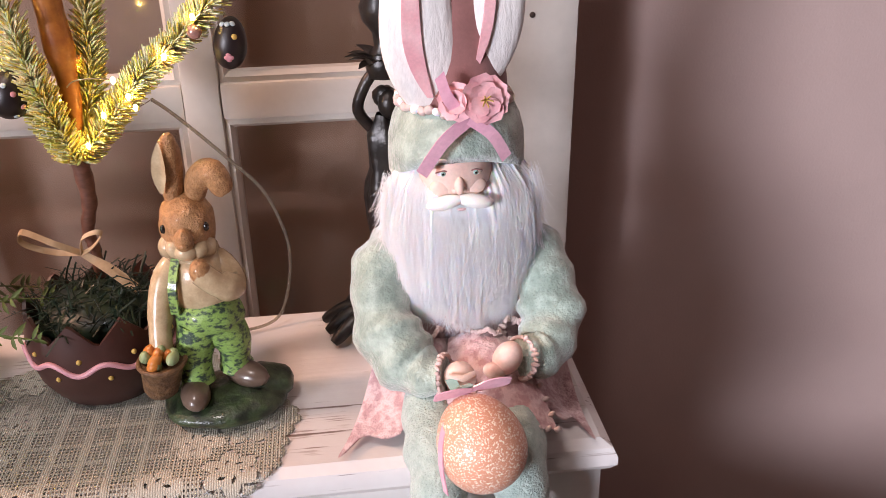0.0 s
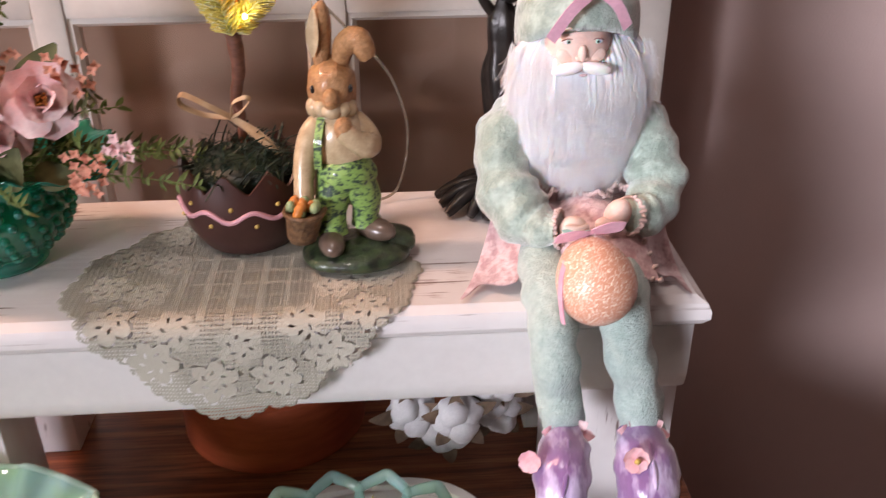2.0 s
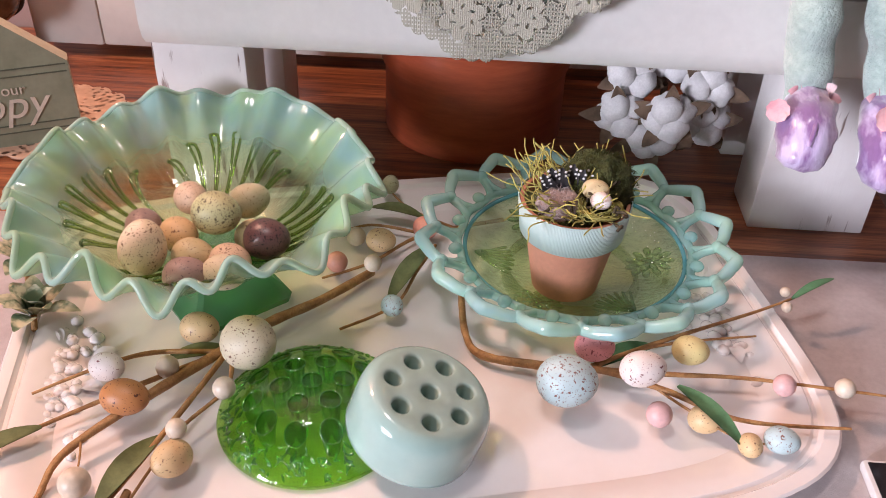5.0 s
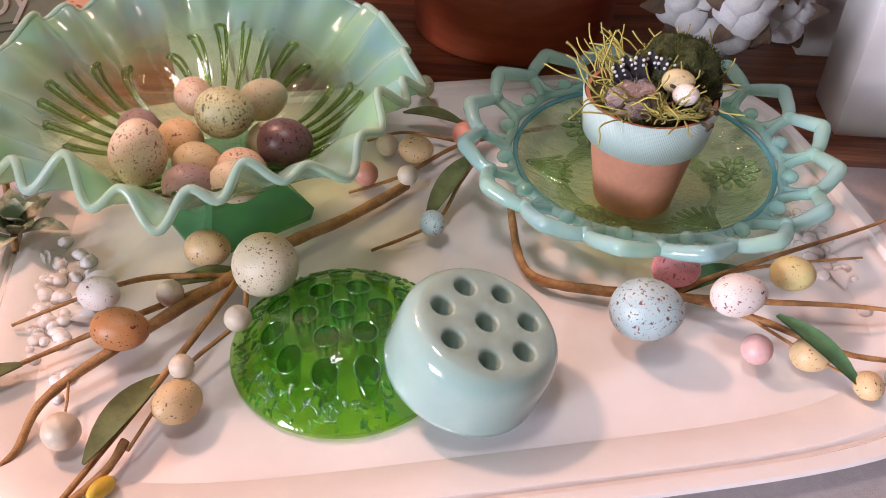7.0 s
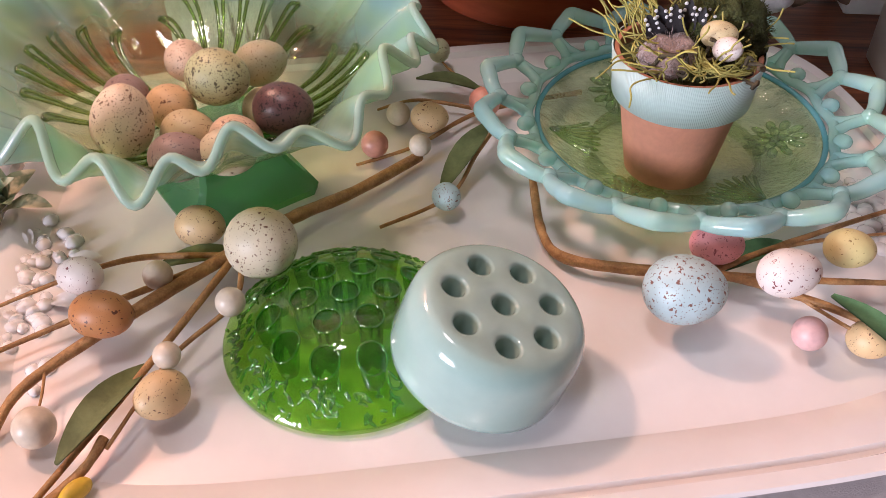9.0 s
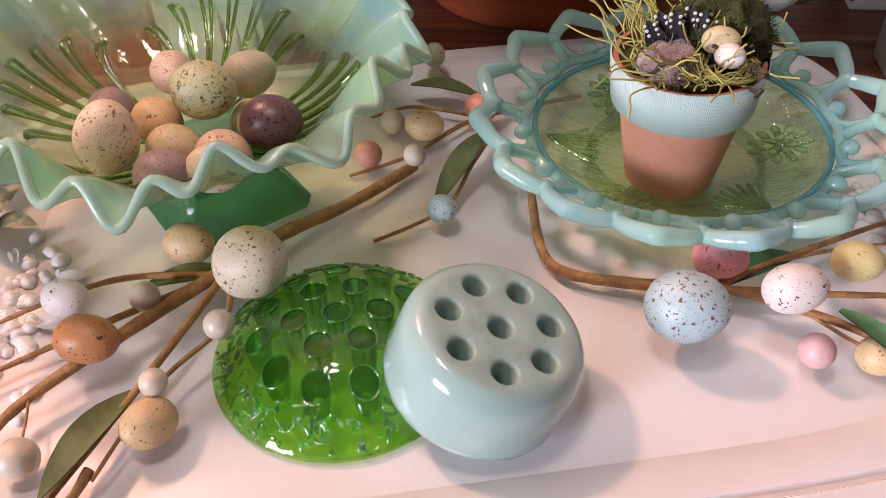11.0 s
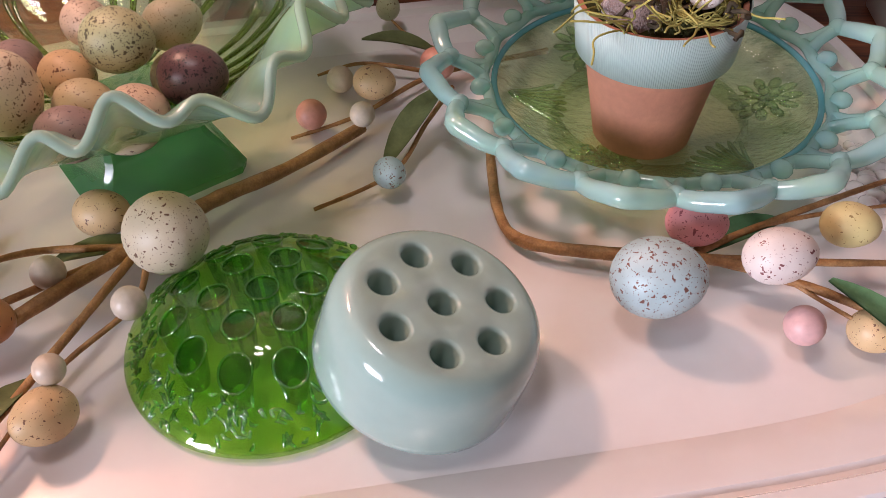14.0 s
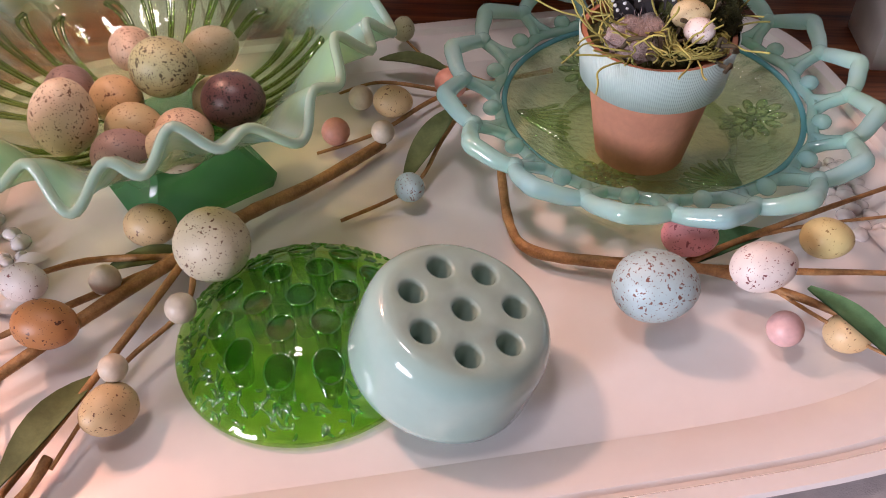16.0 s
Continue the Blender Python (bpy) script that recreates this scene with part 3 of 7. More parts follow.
BOWL_EGGS = [  # place, thickness, length, turn, colour, words
    ((-0.357, 0.246, 0.0690), 0.0245, 0.030, (-14, 8, 0), "cream", "cream decorative egg with fine brown speckles in the bowl"),
    ((-0.344, 0.296, 0.0700), 0.0180, 0.0215, (80, 20, 30), "pinkish", "blush decorative egg with fine speckles in the bowl"),
    ((-0.322, 0.275, 0.0750), 0.0235, 0.0275, (82, 0, 75), "olive", "olive-green speckled decorative egg on top of the pile"),
    ((-0.309, 0.299, 0.0690), 0.0195, 0.0235, (70, 0, 100), "sage", "pale sage decorative egg in the bowl"),
    ((-0.290, 0.262, 0.0680), 0.0220, 0.0255, (78, 10, 75), "purple", "dark plum speckled decorative egg in the bowl"),
    ((-0.332, 0.254, 0.0585), 0.0195, 0.0235, (85, 0, 80), "straw", "yellow-green decorative egg low in the pile"),
    ((-0.309, 0.249, 0.0600), 0.0195, 0.0225, (85, 0, 80), "pinkish", "peach decorative egg low in the pile"),
    ((-0.330, 0.234, 0.0600), 0.0195, 0.0240, (85, 0, 95), "mauve", "mauve-grey decorative egg low in the pile"),
    ((-0.309, 0.237, 0.0615), 0.0185, 0.0235, (85, 0, 85), "grey", "cream egg with large brown flecks at the bowl's edge"),
    ((-0.346, 0.273, 0.0590), 0.0195, 0.0235, (80, 0, 60), "tan", "tan decorative egg under the others"),
    ((-0.368, 0.276, 0.0610), 0.0195, 0.0235, (80, 0, 20), "mauve", "brownish decorative egg behind the pile"),
    ((-0.302, 0.277, 0.0570), 0.0195, 0.0235, (80, 0, 50), "straw", "straw-coloured decorative egg under the others"),
]
for place, w, h, turn, colour, words in BOWL_EGGS:
    b = Build()
    place = (place[0] + 0.002, place[1] - 0.003, place[2] + 0.0015)
    egg_mesh(b, place, (w * 1.1, h * 1.1), turn)
    tagged(part("decorative_egg", b, EGGS[colour], at=place), words, "egg", "eggs in the bowl")

# ---- openwork plate ----
PC = Vector((-0.1055, 0.3150, TRAY))
OPAL_AQUA = thin_glass("opalescent_aqua_glass", (0.66, 0.90, 0.82), 0.035, ((0.62, 0.88, 0.74), (0.56, 0.84, 0.90)), (0.070, 0.096, 0.32, 0.80), body=0.2, shine=0.08)
CLEAR_GREEN = thin_glass("clear_green_glass", (0.90, 0.975, 0.78), 0.03, ((0.60, 0.74, 0.36), (0.50, 0.74, 0.52)), (0.02, 0.070, 0.0, 0.06), body=0.06, relief=1.0, rscale=190, shine=0.15)
AQUA_RING = thin_glass("aqua_ring_glass", (0.42, 0.80, 0.90), 0.03, ((0.20, 0.52, 0.60), (0.26, 0.60, 0.68)), (0.06, 0.08, 0.45, 0.55), body=0.25)
plate = thing("lace_plate", PC, "opalescent aqua-green glass plate with a looped openwork border", "plate")
b = Build()
wi = [(0.0005, 0.0125), (0.02, 0.0126), (0.038, 0.0132), (0.052, 0.0155), (0.062, 0.0195), (0.0690, 0.0250)]
b.lathe(wi + [(0.0705, 0.0238), (0.063, 0.0165), (0.052, 0.0122), (0.038, 0.0100), (0.0005, 0.0095)], Matrix.Translation(PC), 128)
part("well", b, CLEAR_GREEN, plate, "clear green pressed glass well")
b = Build()
b.lathe([(0.044, 0.0), (0.045, 0.001), (0.043, 0.0105), (0.0405, 0.0105), (0.042, 0.001), (0.044, 0.0)], Matrix.Translation(PC), 64)
part("foot_ring", b, CLEAR_GREEN, plate)
b = Build()
b.tube([PC + Vector((0.0698 * math.cos(a), 0.0698 * math.sin(a), 0.0252)) for a in np.linspace(0, 2 * math.pi, 129)], 0.0014, 8, caps=False)
part("ring", b, AQUA_RING, plate, "aqua-blue ring round the well")
LOBES = 16


def border(r, a, lift=0.0):
    """A place on the flaring openwork border."""
    return PC + Vector((r * math.cos(a), r * math.sin(a), 0.0255 + 0.42 * (r - 0.070) + 0.0010 * math.sin(3 * a) + lift))


b = Build()
b.tube([border(0.0738 + 0.0008 * math.cos(LOBES * a), a) for a in np.linspace(0, 2 * math.pi, 161)], 0.0027, 8, caps=False)
part("inner_rope", b, OPAL_AQUA, plate)
for k in range(LOBES):
    a0 = 2 * math.pi * k / LOBES + 0.17
    st = math.pi / LOBES
    pts = curve_pts([border(0.0895, a0 - st), border(0.0935, a0 - st * 0.62), border(0.0962, a0 - st * 0.28, 0.0006), border(0.0985, a0, 0.0010),
                     border(0.0962, a0 + st * 0.28, 0.0006), border(0.0935, a0 + st * 0.62), border(0.0895, a0 + st)], 5)
    b = Build()
    n = len(pts)
    b.tube(pts, [0.0031 + 0.0011 * math.sin(math.pi * i / (n - 1)) ** 0.7 for i in range(n)], 10)
    part("loop", b, OPAL_AQUA, plate)
    b = Build()
    b.ball(border(0.0892, a0 + st, 0.0006), (0.0042, 0.0042, 0.0038), seg=12, rings=8)
    part("bead", b, OPAL_AQUA, plate)
    b = Build()
    b.ball(border(0.0765, a0, 0.0012), (0.0046, 0.0042, 0.0036), (0, 0, math.degrees(a0)), seg=12, rings=8)
    part("bead", b, OPAL_AQUA, plate)
    b = Build()
    b.tube([border(0.0745, a0 + st * 0.72), border(0.0800, a0 + st * 0.90), border(0.0890, a0 + st)], [0.0030, 0.0026, 0.0030], 8)
    b.tube([border(0.0745, a0 + st * 1.28), border(0.0800, a0 + st * 1.10), border(0.0890, a0 + st)], [0.0030, 0.0026, 0.0030], 8)
    part("spoke", b, OPAL_AQUA, plate)
# pressed flowers and fans in the well
PRESSED = thin_glass("pressed_pattern_glass", (0.84, 0.95, 0.72), 0.03, ((0.50, 0.70, 0.36), (0.44, 0.68, 0.46)), (0.01, 0.070, 0.04, 0.12), body=0.25, shine=0.12)
for k in range(6):
    ang = 2 * math.pi * k / 6 + 0.05
    c = PC + Vector((0.050 * math.cos(ang), 0.050 * math.sin(ang), 0.0156))
    out = Vector((math.cos(ang), math.sin(ang), 0.0))
    b = Build()
    if k % 2 == 0:
        for ring, count in ((0.0112, 11), (0.0060, 7), (0.0018, 3)):
            for q in range(count):
                t = 2 * math.pi * q / count + ring * 90
                o = Vector((ring * math.cos(t), ring * math.sin(t), 0))
                p = c + o + Vector((0, 0, 0.30 * o.dot(out)))
                b.ball(p, (0.0046, 0.0027, 0.0010), (0, math.degrees(-0.28 * math.cos(t - ang)), math.degrees(t)), seg=10, rings=6)
        part("pressed_flower", b, PRESSED, plate)
    else:
        for q in range(7):
            t = ang + math.pi + (q - 3) * 0.20
            root = c + out * 0.013 + Vector((0, 0, 0.0046))
            mid = root + Vector((math.cos(t), math.sin(t), 0)) * 0.013
            tip = root + Vector((math.cos(t), math.sin(t), 0)) * 0.026
            mid.z, tip.z = TRAY + 0.0160, TRAY + 0.0138
            b.tube(curve_pts([root, mid, tip], 5), [0.0007] + [0.0010] * 9 + [0.0004], 6)
        part("pressed_fan", b, PRESSED, plate)

# ---- terracotta pot ----
QC = Vector((-0.1115, 0.2945, TRAY + 0.0128))
pot = thing("flower_pot", QC, "small terracotta pot with a ribbed aqua ribbon round its rim", "pot")
b = Build()
b.lathe([(0.0005, 0), (0.0195, 0), (0.0205, 0.001), (0.0275, 0.041), (0.0278, 0.0415), (0.0305, 0.042), (0.0326, 0.0625), (0.0322, 0.0634), (0.0302, 0.0632), (0.029, 0.052), (0.0005, 0.05)], Matrix.Translation(QC), 64)
flat_shade(part("body", b, TERRA, pot), 50)
RIBBON, n_, l_, p_ = mat("ribbed_aqua_ribbon")
co = n_.new("ShaderNodeTexCoord")
sp = n_.new("ShaderNodeSeparateXYZ")
l_.new(co.outputs["Object"], sp.inputs[0])
at2 = n_.new("ShaderNodeMath")
at2.operation = "ARCTAN2"
l_.new(sp.outputs[1], at2.inputs[0])
l_.new(sp.outputs[0], at2.inputs[1])
mu = n_.new("ShaderNodeMath")
mu.operation = "MULTIPLY"
mu.inputs[1].default_value = 240
l_.new(at2.outputs[0], mu.inputs[0])
si = n_.new("ShaderNodeMath")
si.operation = "SINE"
l_.new(mu.outputs[0], si.inputs[0])
# troughs between the ribs get a darker colour, shade painted with the relief
l_.new(ramp(n_, l_, si.outputs[0], [(0.0, (0.46, 0.59, 0.56)), (0.8, (0.51, 0.65, 0.61))]), p_.inputs["Base Color"])
p_.inputs["Roughness"].default_value = 0.5
bump(n_, l_, si.outputs[0], 0.4, 0.0003, p_)
b = Build()
b.lathe([(0.0308, 0.0425), (0.0314, 0.0425), (0.0336, 0.0640), (0.0330, 0.0641)], Matrix.Translation(QC), 96)
part("ribbon", b, RIBBON, pot, "ribbed aqua grosgrain ribbon")
MOSS = plain("green_moss", (0.10, 0.115, 0.03), (0.05, 0.06, 0.015), 300, 0.95, 1.0, 900, 0.003)
STRAW = plain("yellow_green_straw", (0.50, 0.46, 0.12), (0.36, 0.32, 0.09), 80, 0.7)
FLUFF = plain("mauve_fluff", (0.40, 0.28, 0.25), (0.27, 0.18, 0.16), 160, 0.95, 0.9, 700, 0.002, sheen=0.6)
TWIGGY = plain("dark_nest_twig", (0.10, 0.075, 0.04), (0.05, 0.038, 0.02), 200, 0.85)
rnd = random.Random(5)
b = Build()
b.ball(QC + Vector((0.012, 0.008, 0.068)), (0.023, 0.018, 0.020), rough=0.006, freq=160, seg=28, rings=18)
b.ball(QC + Vector((-0.006, 0.0, 0.056)), (0.026, 0.024, 0.010), rough=0.005, freq=160, seg=28, rings=12)
for _ in range(1100):
    d = Vector((rnd.gauss(0, 1), rnd.gauss(0, 1), abs(rnd.gauss(0, 1)))).normalized()
    p = QC + Vector((0.012, 0.008, 0.068)) + Vector((d.x * 0.0228, d.y * 0.0178, d.z * 0.020))
    b.leaf(p, p + d * 0.0026 + Vector((rnd.uniform(-1, 1), rnd.uniform(-1, 1), rnd.uniform(-1, 1))) * 0.0012, 0.0007, (0.3, 0.2, 1), n=3)
part("moss", b, MOSS, pot, "mound of green moss")
b = Build()
FC = QC + Vector((-0.010, -0.012, 0.066))
b.ball(FC, (0.013, 0.010, 0.010), rough=0.004, freq=150, seg=20, rings=12)
for _ in range(420):
    d = Vector((rnd.gauss(0, 1), rnd.gauss(0, 1), rnd.gauss(0, 0.8))).normalized()
    p = FC + Vector((d.x * 0.012, d.y * 0.0095, d.z * 0.0095))
    b.leaf(p, p + d * rnd.uniform(0.002, 0.005), 0.0004, (0.2, 0.5, 1), n=3)
part("fluff", b, FLUFF, pot, "tuft of mauve down feather")
GC = QC + Vector((-0.007, -0.004, 0.066))
b = Build()
d_ = Build()
for k in range(6):
    w = -0.55 + 0.22 * k
    dirn = Vector((math.sin(w), -0.25 + 0.12 * (k % 2), 1.0)).normalized()
    root, length = GC + Vector((0.002 * (k - 2.5), 0.001 * k, 0)), 0.024 - 0.0014 * abs(k - 2.5)
    b.leaf(root, root + dirn * length, 0.0095, (0, -1, 0.25), 0.18)
    side = dirn.cross(Vector((0, -1, 0.25))).normalized()
    for q in range(9):
        at_ = root + dirn * length * (0.40 + 0.065 * q) + side * (0.0019 if q % 2 else -0.0019) + Vector((0, -0.0024 + 0.0009 * abs(q - 4) * 0.2, 0.0006))
        d_.ball(at_, (0.00085, 0.0004, 0.00085), seg=8, rings=5)
feather = part("feather", b, plain("black_feather", (0.030, 0.028, 0.032), None, 300, 0.6, 0.4, 900), pot, "black feather with white spots")
part("spot", d_, plain("white_feather_spot", (0.80, 0.80, 0.80), None, 300, 0.7), feather)
b = Build()
NC = QC + Vector((0.0125, -0.016, 0.070))
for _ in range(90):
    a = rnd.uniform(0, 6.28)
    r = rnd.uniform(0.008, 0.0135)
    tilt = rnd.uniform(-0.004, 0.004)
    pts = [NC + Vector((r * math.cos(a + s), r * math.sin(a + s) * 0.8, -0.003 + tilt * math.cos(3 * s) + rnd.uniform(-0.001, 0.001))) for s in np.linspace(0, rnd.uniform(0.8, 1.8), 6)]
    b.tube(pts, 0.00035, 4)
part("nest", b, STRAW, pot, "little straw nest")
b = Build()
egg_mesh(b, NC + Vector((0.0, -0.002, 0.004)), (0.0105, 0.0135), (70, 15, 40))
part("egg", b, EGGS["white"], pot, "tiny white speckled egg")
b = Build()
egg_mesh(b, NC + Vector((-0.003, 0.006, 0.0065)), (0.012, 0.016), (80, 0, 70))
part("egg", b, EGGS["straw"], pot, "tiny straw-coloured egg")
b = Build()
for _ in range(110):
    a = rnd.uniform(0, 6.28)
    r = rnd.uniform(0.006, 0.031)
    p = QC + Vector((-0.004 + r * math.cos(a), r * math.sin(a), 0.063))
    pts = [p]
    d = Vector((math.cos(a), math.sin(a), rnd.uniform(0.6, 1.6)))
    if rnd.random() < 0.45:
        d.x = -abs(d.x) * 1.2
    for s in range(6):
        d += Vector((rnd.uniform(-0.8, 0.8), rnd.uniform(-0.8, 0.8), rnd.uniform(-0.55, 0.4)))
        pts.append(pts[-1] + d.normalized() * rnd.uniform(0.003, 0.006))
    b.tube(curve_pts(pts, 3), 0.00042, 5)
part("straw", b, STRAW, pot, "curly yellow-green straw")
b = Build()
for _ in range(16):
    p = QC + Vector((rnd.uniform(-0.02, 0.025), rnd.uniform(-0.02, 0.005), 0.064))
    pts = [p]
    for s in range(4):
        pts.append(pts[-1] + Vector((rnd.uniform(-1, 1), rnd.uniform(-1, 1), rnd.uniform(-0.3, 0.9))) * 0.006)
    b.tube(curve_pts(pts, 3), 0.0009, 5)
part("twig", b, TWIGGY, pot)

# ---- green glass flower frog ----
GREEN_GLASS = thin_glass("emerald_pressed_glass", (0.78, 0.98, 0.46), 0.05, ((0.07, 0.52, 0.04), (0.10, 0.60, 0.06)), (0.0, 0.05, 0.08, 0.04), body=0.20, relief=0.28, rscale=120, shine=0.10, ior=1.3)
KC = Vector((-0.2500, 0.1815, TRAY))
frog = thing("glass_flower_frog", KC, "domed green glass flower frog with rows of stem holes", "flower frog")
DOME = [(0.0, 0.0262), (0.012, 0.0258), (0.022, 0.0240), (0.030, 0.0205), (0.036, 0.0160), (0.042, 0.0110), (0.048, 0.0065), (0.0515, 0.0035)]
b = Build()
b.lathe([(0.0005, 0.001), (0.048, 0.001), (0.0515, 0.0013), (0.0520, 0.0022)] + DOME[:0:-1] + [(0.0005, 0.0262)], Matrix.Translation(KC), 96)
part("dome", b, GREEN_GLASS, frog)
DARK_GREEN = thin_glass("deep_green_glass", (0.55, 0.92, 0.36), 0.02, ((0.16, 0.50, 0.06), (0.24, 0.58, 0.10)), (0.0, 0.05, 0.14, 0.10), body=0.45, shine=0.20, ior=1.4)
# darker copy of the dome's glass: shade inside the stem holes, as tint
HOLE_SHADE = thin_glass("shaded_hole_glass", (0.30, 0.72, 0.12), 0.02, ((0.10, 0.42, 0.03), (0.14, 0.50, 0.04)), (0.0, 0.05, 0.10, 0.08), body=0.55, shine=0.30, ior=1.5)


def dome_z(r):
    return float(np.interp(r, [q[0] for q in DOME], [q[1] for q in DOME]))


for ring, count, off in ((0.0, 1, 0), (0.0165, 6, 0.25), (0.0315, 11, 0.05)):
    for q in range(count):
        t = 2 * math.pi * q / count + off
        c = KC + Vector((ring * math.cos(t), ring * math.sin(t), 0))
        tube_ = []
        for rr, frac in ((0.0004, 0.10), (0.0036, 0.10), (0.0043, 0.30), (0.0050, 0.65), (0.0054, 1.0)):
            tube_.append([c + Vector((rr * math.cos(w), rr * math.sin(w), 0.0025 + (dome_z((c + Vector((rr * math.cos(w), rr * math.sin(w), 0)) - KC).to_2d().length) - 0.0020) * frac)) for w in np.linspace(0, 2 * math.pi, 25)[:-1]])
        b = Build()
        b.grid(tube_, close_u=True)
        hole = part("stem_hole", b, HOLE_SHADE, frog)
        b = Build()
        b.tube([c + Vector((0.0056 * math.cos(w), 0.0056 * math.sin(w), 0.0004 + dome_z((c + Vector((0.0056 * math.cos(w), 0.0056 * math.sin(w), 0)) - KC).to_2d().length))) for w in np.linspace(0, 2 * math.pi, 25)], 0.00055, 6, caps=False)
        part("rim", b, DARK_GREEN, hole)
b = Build()
rnd = random.Random(11)
for _ in range(430):
    r, t = rnd.uniform(0.0375, 0.0505), rnd.uniform(0, 6.283)
    rad, tan = Vector((math.cos(t), math.sin(t), 0)), Vector((-math.sin(t), math.cos(t), 0))
    w, half, hook = rnd.uniform(0, 3.14), rnd.uniform(0.0011, 0.0022), rnd.uniform(-0.0008, 0.0008)
    line = []
    for e in (-1, -0.5, 0, 0.5, 1):
        u, v_ = e * half * math.cos(w) - hook * e * e * math.sin(w), e * half * math.sin(w) + hook * e * e * math.cos(w)
        rr = min(0.0512, r + u)
        line.append(KC + rad * rr + tan * v_ + Vector((0, 0, dome_z(rr) + 0.0001)))
    b.tube(line, [0.0003, 0.0006, 0.0007, 0.0006, 0.0003], 6)
part("ripple", b, DARK_GREEN, frog, "pressed ripple marks round the brim")

# ---- celadon ceramic flower frog, tipped on the glass one ----
M = Matrix.Translation((-0.1962, 0.1640, 0.0222)) @ Euler((radians(2), radians(17.5), 0)).to_matrix().to_4x4()
cel = thing("ceramic_flower_frog", M.translation, "round pale celadon ceramic flower frog with holes, tipped on its neighbour", "flower frog")
HOLE, HTOP = 0.0044, 0.0322
centres = [(0, 0)] + [(0.0195 * math.cos(2 * math.pi * k / 7 + 0.35), 0.0195 * math.sin(2 * math.pi * k / 7 + 0.35)) for k in range(7)]
bm = bmesh.new()
prof = [(0.0340, 0.0), (0.0352, 0.001), (0.0355, 0.004), (0.0352, 0.016), (0.0349, 0.0220), (0.0343, 0.0252), (0.0332, 0.0278), (0.0316, 0.0299), (0.0298, 0.0313), (0.0280, HTOP)]
prev = None
for r, z in prof:
    ring = [bm.verts.new((r * math.cos(2 * math.pi * i / 72), r * math.sin(2 * math.pi * i / 72), z)) for i in range(72)]
    if prev:
        for i in range(72):
            bm.faces.new((prev[i], prev[(i + 1) % 72], ring[(i + 1) % 72], ring[i]))
    else:
        bm.faces.new(ring[::-1])
    prev = ring
edges = [bm.edges.get((prev[i], prev[(i + 1) % 72])) for i in range(72)]
for cx, cy in centres:
    last = None
    for r, z in ((HOLE + 0.0016, HTOP), (HOLE + 0.0006, HTOP - 0.0004), (HOLE, HTOP - 0.0016), (HOLE * 0.96, HTOP - 0.012), (HOLE * 0.9, HTOP - 0.029)):
        ring = [bm.verts.new((cx + r * math.cos(2 * math.pi * i / 24), cy + r * math.sin(2 * math.pi * i / 24), z)) for i in range(24)]
        if last:
            for i in range(24):
                bm.faces.new((last[i], last[(i + 1) % 24], ring[(i + 1) % 24], ring[i]))
        else:
            for i in range(24):
                edges.append(bm.edges.new((ring[i], ring[(i + 1) % 24])))
        last = ring
bmesh.ops.triangle_fill(bm, edges=edges, use_beauty=True)
for f in bm.faces[:]:
    c = f.calc_center_median()
    if c.z > HTOP - 0.0002 and any(math.hypot(c.x - x, c.y - y) < HOLE + 0.0010 for x, y in centres):
        bm.faces.remove(f)
b = Build()
bm.verts.index_update()
b.v = [tuple(M @ v.co) for v in bm.verts]
b.f = [tuple(v.index for v in f.verts) for f in bm.faces]
b.m = [0] * len(b.f)
bm.free()
flat_shade(part("body", b, CELADON, cel), 50)

# ---- round wooden box ----
XC = Vector((-0.177, 0.545, 0.0))
box = thing("round_box", XC, "round red-brown bentwood box with a lid under the bench", "box")
b = Build()
b.lathe([(0.0005, 0), (0.074, 0), (0.0755, 0.001), (0.0755, 0.0615), (0.0005, 0.0615)], Matrix.Translation(XC), 72)
flat_shade(part("body", b, CHERRY, box), 40)
b = Build()
b.lathe([(0.0758, 0.0625), (0.0785, 0.0625), (0.0788, 0.064), (0.0788, 0.0905), (0.0775, 0.092), (0.0005, 0.092)], Matrix.Translation(XC), 72)
flat_shade(part("lid", b, CHERRY, box), 40)

# ---- raised flowers moulded into the platter's ends ----
KNOB = Build()
KNOB.ball((0, 0, 0), (1.0, 0.85, 0.62), seg=10, rings=6)
knob_mesh = bpy.data.meshes.new("moulded_petal")
knob_mesh.from_pydata(KNOB.v, [], KNOB.f)
knob_mesh.materials.append(CERAMIC_WHITE)
knob_mesh.polygons.foreach_set("use_smooth", [True] * len(KNOB.f))


def moulded(cx, cy, turn, seed):
    """A low relief of rounded petals and a few leaves on the platter."""
    r_ = random.Random(seed)
    for k in range(84):
        u, w = r_.gauss(0, 0.011), r_.gauss(0, 0.024)
        x, y = cx + u * math.cos(turn) - w * math.sin(turn), cy + u * math.sin(turn) + w * math.cos(turn)
        bit = new("moulded_petal", knob_mesh)
        bit.parent = platter
        bit.location = Vector((x, y, TRAY + 0.0008)) - platter.location
        bit.rotation_euler = (0, 0, r_.uniform(0, 3.14))
        bit.scale = [r_.uniform(0.0028, 0.0050)] * 3
    for k in range(9):
        a = r_.uniform(0, 6.28)
        p = Vector((cx + 0.015 * math.cos(a), cy + 0.032 * math.sin(a), TRAY + 0.0006))
        b = Build()
        b.leaf(p, p + Vector((math.cos(a), math.sin(a), 0.05)) * 0.016, 0.009, curl=0.2)
        part("moulded_leaf", b, CERAMIC_WHITE, platter)


moulded(-0.398, 0.196, 0.15, 3)
moulded(-0.014, 0.290, 0.15, 4)

